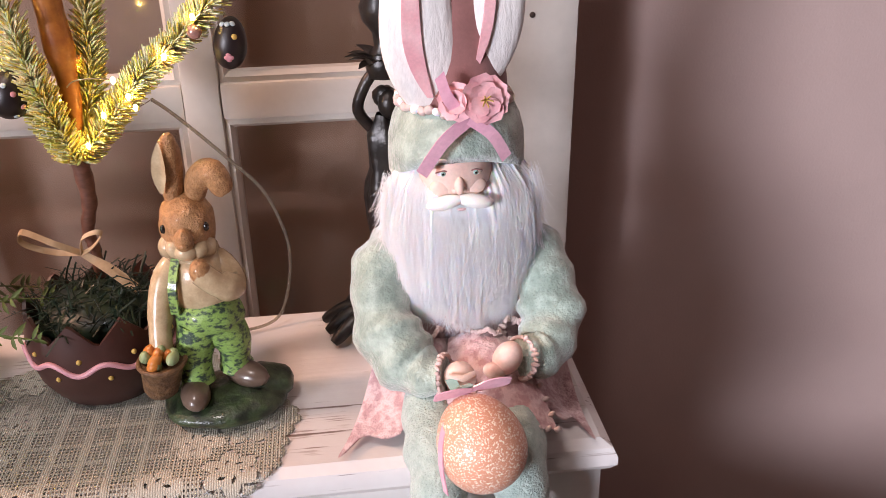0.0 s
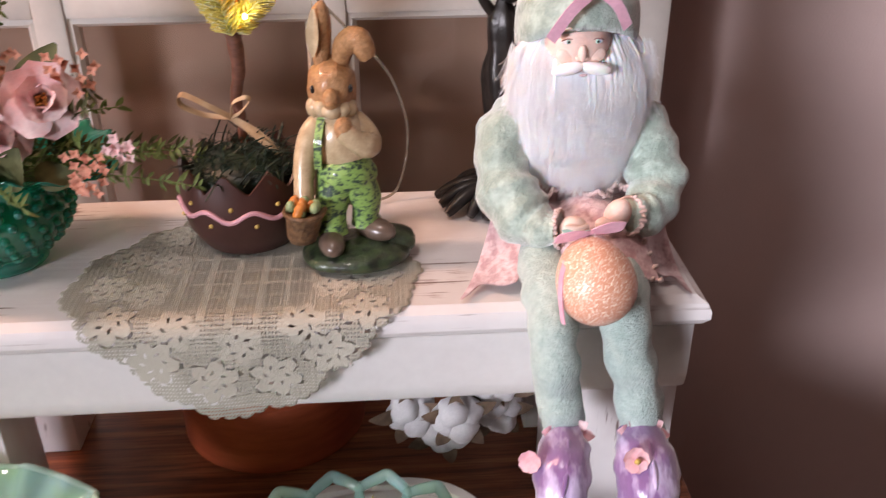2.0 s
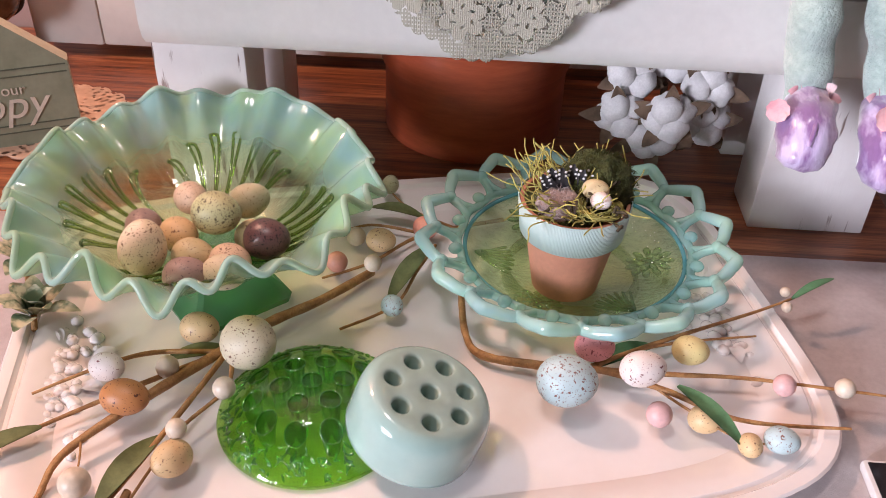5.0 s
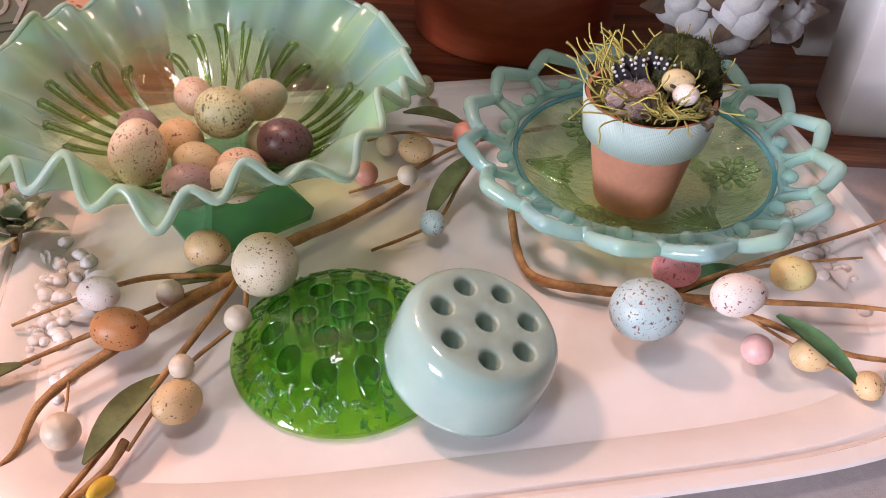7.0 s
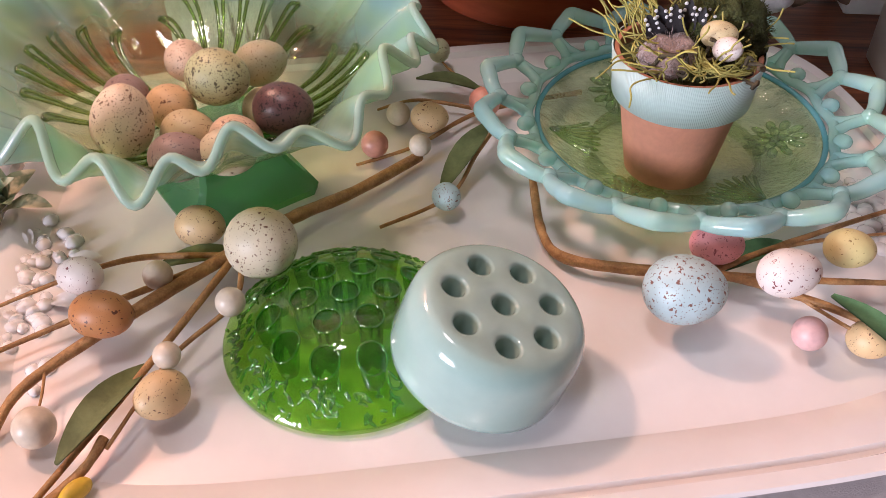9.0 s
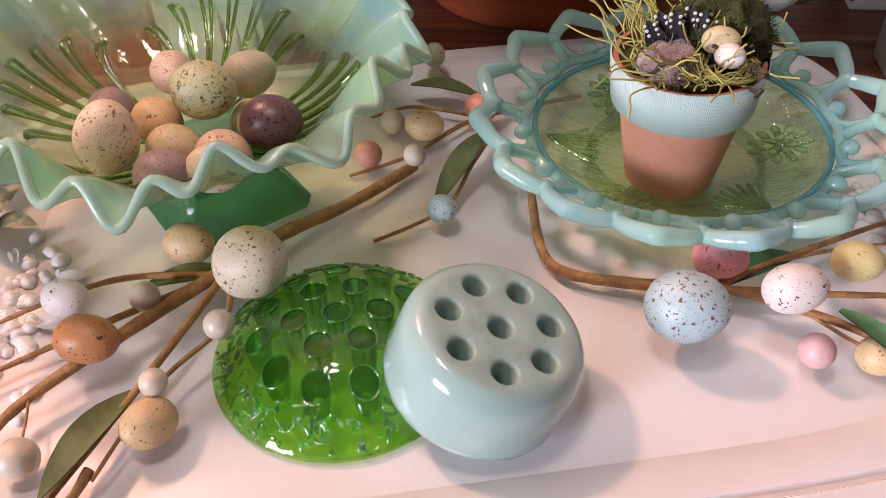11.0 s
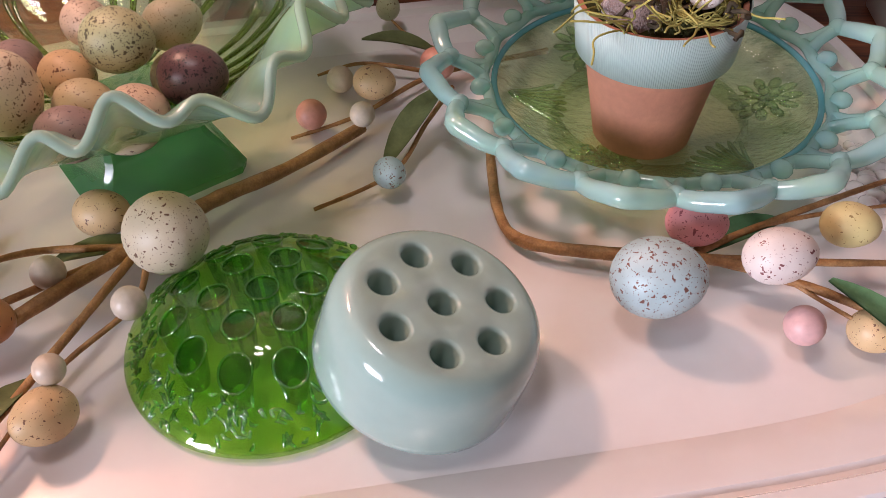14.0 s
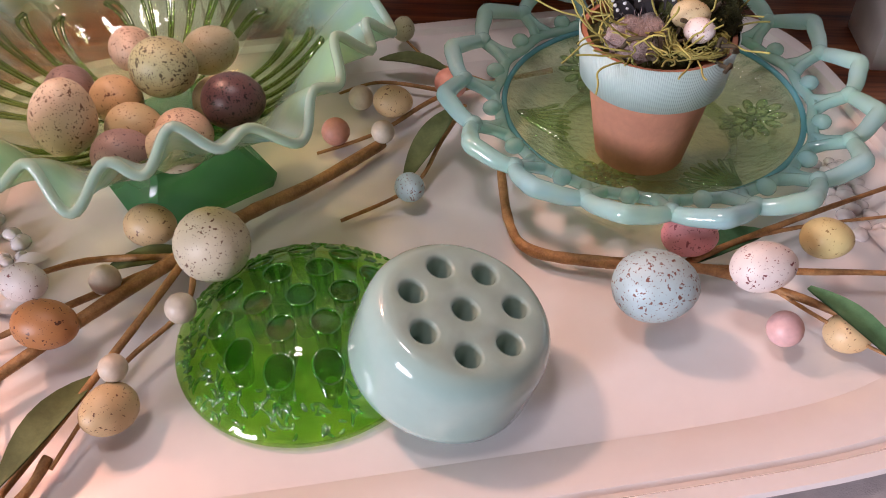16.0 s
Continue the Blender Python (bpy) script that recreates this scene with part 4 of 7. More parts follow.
# ---- sprays of eggs and leaves ----
BARK = plain("wrapped_brown_stem", (0.52, 0.28, 0.105), (0.33, 0.16, 0.055), 170, 0.55, 0.6, 420, 0.0014, fine_lo=0.72)
LEAF = plain("olive_cloth_leaf", (0.16, 0.19, 0.07), (0.09, 0.11, 0.035), 90, 0.7, 0.3, 500)
LEAF_GREEN = plain("bright_cloth_leaf", (0.10, 0.24, 0.11), (0.06, 0.16, 0.07), 110, 0.65, 0.3, 500)
BUD = plain("yellow_bud", (0.75, 0.50, 0.05), None, 60, 0.5)


def stem(parent, pts, r0, r1):
    pts = curve_pts(pts, 8)
    n = len(pts)
    b = Build()
    b.tube(pts, [(r0 + (r1 - r0) * k / (n - 1)) * 0.77 * (1 + 0.16 * noise.noise(pts[k] * 260)) for k in range(n)], 8)
    part("stem", b, BARK, parent)


def hung_egg(parent, c, w, h, turn, colour):
    b = Build()
    egg_mesh(b, c, (w, h), turn, 0.08 if h > w else 0.0)
    part("egg" if h > w else "berry", b, EGGS[colour], parent, at=c)


def cloth_leaf(parent, a, c, width, material=None, up=(0, 0, 1), curl=0.15):
    b = Build()
    b.leaf(a, c, width, up, curl, n=9)
    n = Vector(up) * 0.0006
    k = len(b.v)
    b.v += [tuple(Vector(p) - n) for p in b.v]
    b.f += [tuple(k + i for i in f[::-1]) for f in list(b.f)]
    b.m += [0] * (len(b.f) - len(b.m))
    part("leaf", b, material or LEAF, parent)


spray = thing("egg_spray", (-0.30, 0.20, TRAY), "wrapped twig spray of speckled brown and cream eggs on the platter", "egg spray", "egg sprays")
stem(spray, [(-0.234, 0.303, 0.0155), (-0.262, 0.268, 0.018), (-0.286, 0.240, 0.023), (-0.306, 0.207, 0.028)], 0.0035, 0.0042)
stem(spray, [(-0.303, 0.211, 0.028), (-0.338, 0.170, 0.026), (-0.368, 0.135, 0.020), (-0.374, 0.107, 0.014), (-0.392, 0.080, 0.020)], 0.0042, 0.0012)
stem(spray, [(-0.306, 0.207, 0.028), (-0.345, 0.206, 0.025), (-0.372, 0.195, 0.022), (-0.402, 0.176, 0.018)], 0.0022, 0.0010)
stem(spray, [(-0.308, 0.204, 0.028), (-0.343, 0.183, 0.024), (-0.372, 0.166, 0.019), (-0.392, 0.149, 0.019)], 0.0022, 0.0013)
stem(spray, [(-0.302, 0.208, 0.029), (-0.312, 0.174, 0.027), (-0.328, 0.130, 0.022), (-0.344, 0.087, 0.018)], 0.0024, 0.0016)
stem(spray, [(-0.300, 0.206, 0.028), (-0.296, 0.180, 0.028), (-0.313, 0.150, 0.026), (-0.326, 0.112, 0.019)], 0.0018, 0.0010)
stem(spray, [(-0.328, 0.116, 0.020), (-0.332, 0.102, 0.018), (-0.345, 0.082, 0.017)], 0.0026, 0.0020)
stem(spray, [(-0.361, 0.142, 0.022), (-0.357, 0.131, 0.023), (-0.355, 0.121, 0.022)], 0.0008, 0.0007)
stem(spray, [(-0.333, 0.176, 0.027), (-0.339, 0.171, 0.029)], 0.0010, 0.0008)
for e in (((-0.2875, 0.201, 0.042), 0.0300, 0.0315, (60, 20, 40), "grey"), ((-0.3225, 0.2235, 0.030), 0.0185, 0.0235, (80, 0, 80), "tan"), ((-0.363, 0.188, 0.030), 0.0160, 0.0205, (80, 0, 80), "white"),
          ((-0.3455, 0.1665, 0.0305), 0.0195, 0.0265, (85, 0, 85), "orange"), ((-0.331, 0.191, 0.030), 0.0125, 0.0125, (0, 0, 0), "pearl"), ((-0.296, 0.1765, 0.0315), 0.0122, 0.0122, (0, 0, 0), "pearl"),
          ((-0.3122, 0.1465, 0.0318), 0.0106, 0.0106, (0, 0, 0), "pearl"), ((-0.3125, 0.135, 0.0225), 0.0185, 0.0225, (75, 0, -30), "tan"), ((-0.355, 0.118, 0.0205), 0.0158, 0.0158, (0, 0, 0), "pearl")):
    hung_egg(spray, *e)
cloth_leaf(spray, (-0.3235, 0.150, 0.021), (-0.3385, 0.101, 0.024), 0.013)
cloth_leaf(spray, (-0.300, 0.213, 0.024), (-0.338, 0.204, 0.022), 0.011)
cloth_leaf(spray, (-0.386, 0.152, 0.020), (-0.418, 0.122, 0.018), 0.011)
b = Build()
egg_mesh(b, (-0.3305, 0.0945, 0.0185), (0.0072, 0.014), (70, 0, -20))
part("bud", b, BUD, spray, "yellow and white flower bud")

spray = thing("egg_spray", (-0.22, 0.32, TRAY), "twig spray with tan and coral eggs, half under the plate", "egg spray", "egg sprays")
stem(spray, [(-0.150, 0.372, 0.015), (-0.205, 0.346, 0.016), (-0.236, 0.312, 0.016), (-0.266, 0.297, 0.0125)], 0.0020, 0.0010)
stem(spray, [(-0.205, 0.348, 0.016), (-0.240, 0.352, 0.018), (-0.262, 0.345, 0.015)], 0.0016, 0.0009)
stem(spray, [(-0.180, 0.355, 0.016), (-0.215, 0.372, 0.019), (-0.231, 0.386, 0.024)], 0.0014, 0.0007)
stem(spray, [(-0.195, 0.330, 0.020), (-0.205, 0.300, 0.020), (-0.216, 0.268, 0.018), (-0.247, 0.249, 0.0125)], 0.0016, 0.0011)
for e in (((-0.257, 0.304, 0.021), 0.0140, 0.0140, (0, 0, 0), "coral"), ((-0.2335, 0.303, 0.0225), 0.0115, 0.0115, (0, 0, 0), "pearl"), ((-0.231, 0.3265, 0.024), 0.0165, 0.0205, (85, 0, 80), "tan"),
          ((-0.2315, 0.388, 0.029), 0.0122, 0.0150, (10, 5, 0), "sage"), ((-0.2165, 0.262, 0.0225), 0.0135, 0.0155, (70, 0, 30), "blue"), ((-0.203, 0.345, 0.023), 0.0155, 0.0190, (80, 0, 40), "coral"),
          ((-0.249, 0.336, 0.019), 0.0130, 0.0130, (0, 0, 0), "pearl")):
    hung_egg(spray, *e)
cloth_leaf(spray, (-0.220, 0.272, 0.018), (-0.198, 0.316, 0.030), 0.012)
cloth_leaf(spray, (-0.206, 0.362, 0.020), (-0.243, 0.368, 0.022), 0.011)

spray = thing("egg_spray", (-0.10, 0.22, TRAY), "twig spray with blue, pink, white and yellow speckled eggs", "egg spray", "egg sprays")
stem(spray, [(-0.176, 0.290, 0.0140), (-0.171, 0.248, 0.0150), (-0.160, 0.229, 0.0170), (-0.128, 0.222, 0.0190)], 0.0026, 0.0034)
stem(spray, [(-0.131, 0.222, 0.0190), (-0.095, 0.216, 0.0240), (-0.060, 0.203, 0.0240), (-0.022, 0.187, 0.0215), (0.034, 0.184, 0.0235)], 0.0034, 0.0010)
stem(spray, [(-0.095, 0.216, 0.0240), (-0.055, 0.216, 0.0240), (-0.010, 0.217, 0.0235), (0.066, 0.213, 0.0205)], 0.0024, 0.0009)
stem(spray, [(-0.100, 0.219, 0.0230), (-0.070, 0.236, 0.0240), (-0.035, 0.256, 0.0230), (0.004, 0.275, 0.0245), (0.030, 0.288, 0.0270)], 0.0022, 0.0009)
stem(spray, [(-0.072, 0.235, 0.0240), (-0.040, 0.248, 0.0210), (0.001, 0.257, 0.0205)], 0.0014, 0.0008)
stem(spray, [(-0.066, 0.205, 0.0240), (-0.052, 0.194, 0.0220), (-0.030, 0.178, 0.0200), (-0.010, 0.172, 0.0200)], 0.0012, 0.0007)
for e in (((-0.1155, 0.1945, 0.0350), 0.0285, 0.0335, (75, 0, 75), "blue"), ((-0.0985, 0.2250, 0.0335), 0.0180, 0.0230, (80, 0, 75), "pink"), ((-0.0762, 0.1985, 0.0435), 0.0195, 0.0250, (80, 0, 95), "white"),
          ((-0.0475, 0.2185, 0.0405), 0.0165, 0.0205, (80, 0, 70), "yellow"), ((-0.066, 0.1855, 0.0235), 0.0140, 0.0140, (0, 0, 0), "blush"), ((0.005, 0.2105, 0.0265), 0.0125, 0.0125, (0, 0, 0), "blush"),
          ((0.0385, 0.2120, 0.0255), 0.0112, 0.0112, (0, 0, 0), "pearl"), ((-0.005, 0.1720, 0.0245), 0.0145, 0.0185, (80, 0, 65), "blue"), ((-0.0205, 0.1705, 0.0205), 0.0125, 0.0140, (80, 0, 10), "tan"),
          ((0.0235, 0.2890, 0.0300), 0.0065, 0.0065, (0, 0, 0), "pearl"), ((0.0225, 0.2780, 0.0270), 0.0065, 0.0065, (0, 0, 0), "pearl"), ((-0.041, 0.188, 0.019), 0.0150, 0.0180, (80, 0, 60), "tan")):
    hung_egg(spray, *e)
cloth_leaf(spray, (-0.0540, 0.2045, 0.0270), (-0.0240, 0.1685, 0.0210), 0.0105, LEAF_GREEN)
cloth_leaf(spray, (0.027, 0.286, 0.0270), (0.056, 0.302, 0.0330), 0.0055, LEAF_GREEN)
cloth_leaf(spray, (-0.098, 0.222, 0.0200), (-0.060, 0.246, 0.0180), 0.012, LEAF_GREEN)

# ---- variegated succulent sprig ----
VAR, n_, l_, p_ = mat("cream_edged_leaf")
l_.new(ramp(n_, l_, noise_tex(n_, l_, coords(n_, l_), 90, 3), [(0.42, (0.13, 0.20, 0.12)), (0.56, (0.60, 0.58, 0.42))]), p_.inputs["Base Color"])
p_.inputs["Roughness"].default_value = 0.6
sprig = thing("leaf_sprig", (-0.425, 0.245, 0.016), "artificial cream-and-green variegated leaf sprig at the platter's end", "sprig")
rnd = random.Random(8)
for cx, cy, cz in ((-0.428, 0.238, 0.024), (-0.447, 0.275, 0.034)):
    for k in range(13):
        a = 2.4 * k
        el = 0.2 + 0.09 * k
        d = Vector((math.cos(a) * math.cos(el), math.sin(a) * math.cos(el), math.sin(el)))
        b = Build()
        root = Vector((cx, cy, cz - 0.006))
        b.leaf(root + d * 0.003, root + d * (0.030 - 0.0009 * k), 0.013, (0.2, 0.1, 1), 0.22)
        part("leaf", b, VAR, sprig)
b = Build()
b.tube(curve_pts([(-0.447, 0.275, 0.030), (-0.437, 0.255, 0.022), (-0.428, 0.238, 0.020), (-0.424, 0.228, 0.0155)], 5), 0.0018, 6)
part("stem", b, BARK, sprig)

# ---- phone lying on the runner ----
phone = thing("phone", (0.08, 0.11, 0.0035), "black phone in a white case lying on the runner", "phone")
rect("case", (0.0405, 0.030, 0.0036), (0.1135, 0.1760, 0.0105), plain("white_plastic", (0.8, 0.8, 0.8), None, 40, 0.35, 0.05), phone, 0.0025)
rect("screen", (0.0430, 0.0330, 0.0100), (0.1110, 0.1735, 0.0110), plain("black_glass", (0.01, 0.01, 0.012), None, 30, 0.08, 0.0), phone, 0.0006)

# ---- lace doily over the bench's edge ----
LACE, n_, l_, p_ = mat("sage_lace")


def calc(op, a, b=None):
    """One arithmetic node of the lace pattern."""
    q = n_.new("ShaderNodeMath")
    q.operation = op
    for sock, val in zip(q.inputs, (a, b)):
        if val is None:
            continue
        if hasattr(val, "links"):
            l_.new(val, sock)
        else:
            sock.default_value = val
    return q.outputs[0]


uv = n_.new("ShaderNodeAttribute")
uv.attribute_name = "flat_place"
sp = n_.new("ShaderNodeSeparateXYZ")
l_.new(uv.outputs["Vector"], sp.inputs[0])
lx, ly = sp.outputs[0], sp.outputs[1]
rad = calc("SQRT", calc("ADD", calc("MULTIPLY", lx, lx), calc("MULTIPLY", ly, ly)))
ang = calc("ARCTAN2", ly, lx)


def rosettes(radius, count, size, turn):
    """Ring of six-petalled flowers: solid petals, a slit round each flower and pinholes in it."""
    step = 2 * math.pi / count
    a_ = calc("SUBTRACT", calc("FLOORED_MODULO", calc("ADD", ang, turn), step), step / 2)
    fx = calc("SUBTRACT", calc("MULTIPLY", rad, calc("COSINE", a_)), radius)
    fy = calc("MULTIPLY", rad, calc("SINE", a_))
    d = calc("SQRT", calc("ADD", calc("MULTIPLY", fx, fx), calc("MULTIPLY", fy, fy)))
    ph = calc("ARCTAN2", fy, fx)
    edge = calc("ADD", calc("MULTIPLY", calc("ABSOLUTE", calc("COSINE", calc("MULTIPLY", ph, 3.0))), size * 0.36), size * 0.64)
    q = calc("DIVIDE", d, edge)
    solid = calc("LESS_THAN", q, 1.0)
    slit = calc("MULTIPLY", calc("MULTIPLY", calc("GREATER_THAN", q, 1.0), calc("LESS_THAN", q, 1.14)), calc("GREATER_THAN", calc("SINE", calc("MULTIPLY", ph, 16.0)), -0.35))
    pins = calc("MULTIPLY", calc("MULTIPLY", calc("GREATER_THAN", q, 0.40), calc("LESS_THAN", q, 0.56)), calc("GREATER_THAN", calc("SINE", calc("MULTIPLY", ph, 6.0)), 0.35))
    return solid, slit, pins


def mesh_holes(pitch, share):
    """A square net: 1 in each hole."""
    hx = calc("LESS_THAN", calc("FLOORED_MODULO", lx, pitch), pitch * share)
    hy = calc("LESS_THAN", calc("FLOORED_MODULO", ly, pitch * 1.25), pitch * 1.25 * share)
    return calc("MULTIPLY", hx, hy)


s1, c1, i1 = rosettes(0.084, 14, 0.0155, 0.2)
s2, c2, i2 = rosettes(0.058, 9, 0.0150, 0.5)
flower = calc("MAXIMUM", s1, s2)
ground = calc("MULTIPLY", mesh_holes(0.0021, 0.46), calc("SUBTRACT", 1.0, flower))
panel = calc("MULTIPLY", calc("LESS_THAN", calc("FLOORED_MODULO", calc("ADD", lx, 0.003), 0.0165), 0.0128), calc("LESS_THAN", calc("FLOORED_MODULO", ly, 0.0155), 0.0130))
middle = calc("LESS_THAN", rad, 0.046)
window = calc("MULTIPLY", calc("MULTIPLY", panel, middle), mesh_holes(0.0021, 0.62))
outside = calc("MULTIPLY", ground, calc("SUBTRACT", 1.0, middle))
cuts = calc("MULTIPLY", calc("MAXIMUM", calc("MAXIMUM", c1, i1), i2), calc("SUBTRACT", 1.0, middle))
l_.new(calc("SUBTRACT", 1.0, calc("MINIMUM", calc("ADD", calc("ADD", window, outside), cuts), 1.0)), p_.inputs["Alpha"])
v = coords(n_, l_)
# ground darker, flowers lighter: relief shading put into the thread colour
tone = ramp(n_, l_, noise_tex(n_, l_, v, 26, 4), [(0.3, (0.38, 0.36, 0.29)), (0.7, (0.48, 0.455, 0.375))])
l_.new(mixc(n_, l_, calc("MULTIPLY", flower, 0.35), tone, (0.58, 0.55, 0.46)), p_.inputs["Base Color"])
p_.inputs["Roughness"].default_value = 0.9
ribs = calc("SINE", calc("MULTIPLY", calc("ADD", lx, calc("MULTIPLY", flower, 0.0004)), 4800.0))
bump(n_, l_, calc("ADD", calc("MULTIPLY", ribs, 0.12), calc("ADD", calc("MULTIPLY", flower, 0.55), calc("MULTIPLY", noise_tex(n_, l_, v, 700, 3), 0.7))), 0.7, 0.0010, p_)


def drape(u, w):
    """Lays a flat cloth place (u, w) on the bench's top, over its rounded front and down."""
    edge, rad = 0.391, 0.0105
    lift = 0.0007 + 0.0004 * noise.noise((u * 60, w * 60, 2))
    if w >= edge:
        return Vector((u, w, BZ + lift))
    s = edge - w
    if s < rad * math.pi / 2:
        a = s / rad
        return Vector((u, edge - (rad + lift) * math.sin(a), BZ - rad + (rad + lift) * math.cos(a)))
    d = s - rad * math.pi / 2
    return Vector((u, edge - rad - lift - 0.002 * math.sin(u * 55) * min(1, d * 30), BZ - rad - d))


b = Build()
rows, flat_places = [], []
for j in range(44):
    row = []
    for i in range(420):
        a = 2 * math.pi * i / 420
        scal = 0.099 + 0.0058 * abs(math.sin(a * 7 + 0.7)) + 0.0026 * abs(math.sin(a * 35)) + 0.003 * noise.noise((math.cos(a) * 7, math.sin(a) * 7, 0)) + 0.0065 * math.cos(4 * a)
        r = scal * (j + 0.02) / 43
        row.append(drape(-0.168 + r * math.cos(a), 0.4275 + r * math.sin(a)))
        flat_places += [r * math.cos(a), r * math.sin(a), 0.0]
    rows.append(row)
b.grid(rows, close_u=True)
doily = tagged(part("lace_doily", b, LACE, at=(-0.168, 0.4275, BZ)), "round sage-green lace doily draped over the bench's front edge", "doily")
doily.data.attributes.new("flat_place", "FLOAT_VECTOR", "POINT").data.foreach_set("vector", flat_places)
so = doily.modifiers.new("thread", "SOLIDIFY")
so.thickness = 0.0003

CREAM_LACE, n_, l_, p_ = mat("peach_crochet")
v = coords(n_, l_)
l_.new(ramp(n_, l_, noise_tex(n_, l_, v, 40, 3), [(0.3, (0.48, 0.30, 0.20)), (0.7, (0.62, 0.42, 0.30))]), p_.inputs["Base Color"])
p_.inputs["Roughness"].default_value = 0.9
vo = n_.new("ShaderNodeTexVoronoi")
vo.inputs["Scale"].default_value = 190
l_.new(v, vo.inputs["Vector"])
gt = n_.new("ShaderNodeMath")
gt.operation = "GREATER_THAN"
gt.inputs[1].default_value = 0.36
l_.new(vo.outputs["Distance"], gt.inputs[0])
l_.new(gt.outputs[0], p_.inputs["Alpha"])
b = Build()
rows = []
for j in range(14):
    rows.append([(-0.532 + (0.062 + 0.004 * abs(math.sin(9 * a))) * (j + 0.05) / 13 * math.cos(a), 0.502 + (0.062 + 0.004 * abs(math.sin(9 * a))) * (j + 0.05) / 13 * math.sin(a), 0.0016) for a in np.linspace(0, 2 * math.pi, 145)[:-1]])
b.grid(rows, close_u=True)
crochet = tagged(part("crochet_doily", b, CREAM_LACE, at=(-0.532, 0.502, 0.0)), "peach crocheted doily lying on the dresser under the sign", "doily")
so = crochet.modifiers.new("thread", "SOLIDIFY")
so.thickness = 0.0012

# ---- house-shaped sign ----
SIGN = plain("sage_sign_paint", (0.30, 0.31, 0.21), (0.24, 0.25, 0.165), 30, 0.7, 0.2, 160)
SIGN_EDGE = plain("cream_sign_edge", (0.56, 0.50, 0.36), None, 40, 0.7)
SIGN_INK = plain("cream_lettering", (0.72, 0.64, 0.52), None, 40, 0.7)
SM = Matrix.Translation((-0.494, 0.476, 0.0)) @ pose(0, 0, 0, -4, 0, 24)
sign = thing("house_sign", SM.translation, "sage-green house-shaped wooden sign with cream lettering", "sign")
outline = [(-0.150, 0.0), (0.0, 0.0), (0.0, 0.066), (-0.075, 0.128), (-0.150, 0.066)]
b = Build()
b.grid([[SM @ Vector((x, y, z + 0.0018)) for x, z in outline] for y in (0.0, 0.018)], close_u=True, mi=1)
for y, flip in ((0.0, False), (0.018, True)):
    k = len(b.v)
    b.v += [tuple(SM @ Vector((x, y, z + 0.0018))) for x, z in outline]
    b.f.append(tuple(range(k, k + 5)) if not flip else tuple(range(k + 4, k - 1, -1)))
    b.m.append(0)
part("board", b, [SIGN, SIGN_EDGE], sign, smooth=False)
# dark strips laid on the board in place of the shade in its grooves
for z in (0.014, 0.020, 0.060, 0.066):
    b = Build()
    b.tube([SM @ Vector((-0.149, -0.0002, z)), SM @ Vector((-0.002, -0.0002, z))], 0.0006, 6)
    part("groove_shade_strip", b, plain("groove_shade", (0.10, 0.11, 0.07), None, 40, 0.8), sign)
b = Build()
hp = []
for t in np.linspace(0, 2 * math.pi, 41)[:-1]:
    hx, hz = 16 * math.sin(t) ** 3, 13 * math.cos(t) - 5 * math.cos(2 * t) - 2 * math.cos(3 * t) - math.cos(4 * t)
    hp.append(SM @ Vector((-0.075 + hx * 0.0009, -0.0012, 0.092 + hz * 0.0009)))
b.fan(hp)
b.grid([hp, [p + (SM.to_3x3() @ Vector((0, 0.0012, 0))) for p in hp]], close_u=True)
part("heart", b, plain("pale_pink_heart", (0.58, 0.40, 0.32), None, 40, 0.7), sign, "pale pink heart")


def lettering(words, size, place, m, parent, material, depth=0.0003, shear=0.0):
    cu = bpy.data.curves.new("lettering", "FONT")
    cu.body, cu.size, cu.extrude, cu.align_x, cu.shear = words, size, depth, "CENTER", shear
    tmp = bpy.data.objects.new("lettering", cu)
    me = bpy.data.meshes.new_from_object(tmp)
    bpy.data.objects.remove(tmp)
    me.transform(Matrix.Translation(-parent_place(parent)) @ m @ Matrix.Translation(place) @ pose(0, 0, 0, 90, 0, 0))
    me.materials.clear()
    me.materials.append(material)
    ob = new("lettering", me)
    ob.parent = parent
    return ob


lettering("this is our", 0.0125, (-0.060, -0.0006, 0.0455), SM, sign, SIGN_INK)
lettering("happy", 0.034, (-0.062, -0.0006, 0.0265), SM, sign, SIGN_INK, shear=0.25)

# ---- banded ball behind the sign ----
b = Build()
BRONZE_BROWN = plain("brown_lustre", (0.16, 0.08, 0.035), (0.07, 0.035, 0.015), 40, 0.25, 0.15, 120, coat=0.4)
ball = thing("ornamental_ball", (-0.622, 0.60, 0.0), "brown lustre ball with dark bands on a small foot", "ornament")
b.ball((-0.622, 0.60, 0.078), 0.036, seg=28, rings=18)
part("ball", b, BRONZE_BROWN, ball)
b = Build()
b.tube([(-0.622 + 0.0365 * math.sin(a), 0.60 - 0.0365 * 0.35 * math.cos(a), 0.078 + 0.034 * math.cos(a)) for a in np.linspace(0, 6.283, 41)], 0.002, 6, caps=False)
part("band", b, plain("dark_band", (0.03, 0.018, 0.01), None, 60, 0.4), ball)
b = Build()
b.lathe([(0.0005, 0.0), (0.022, 0.0), (0.021, 0.005), (0.008, 0.012), (0.007, 0.038), (0.014, 0.046)], Matrix.Translation((-0.622, 0.60, 0.0)), 28)
part("foot", b, BRONZE_BROWN, ball)

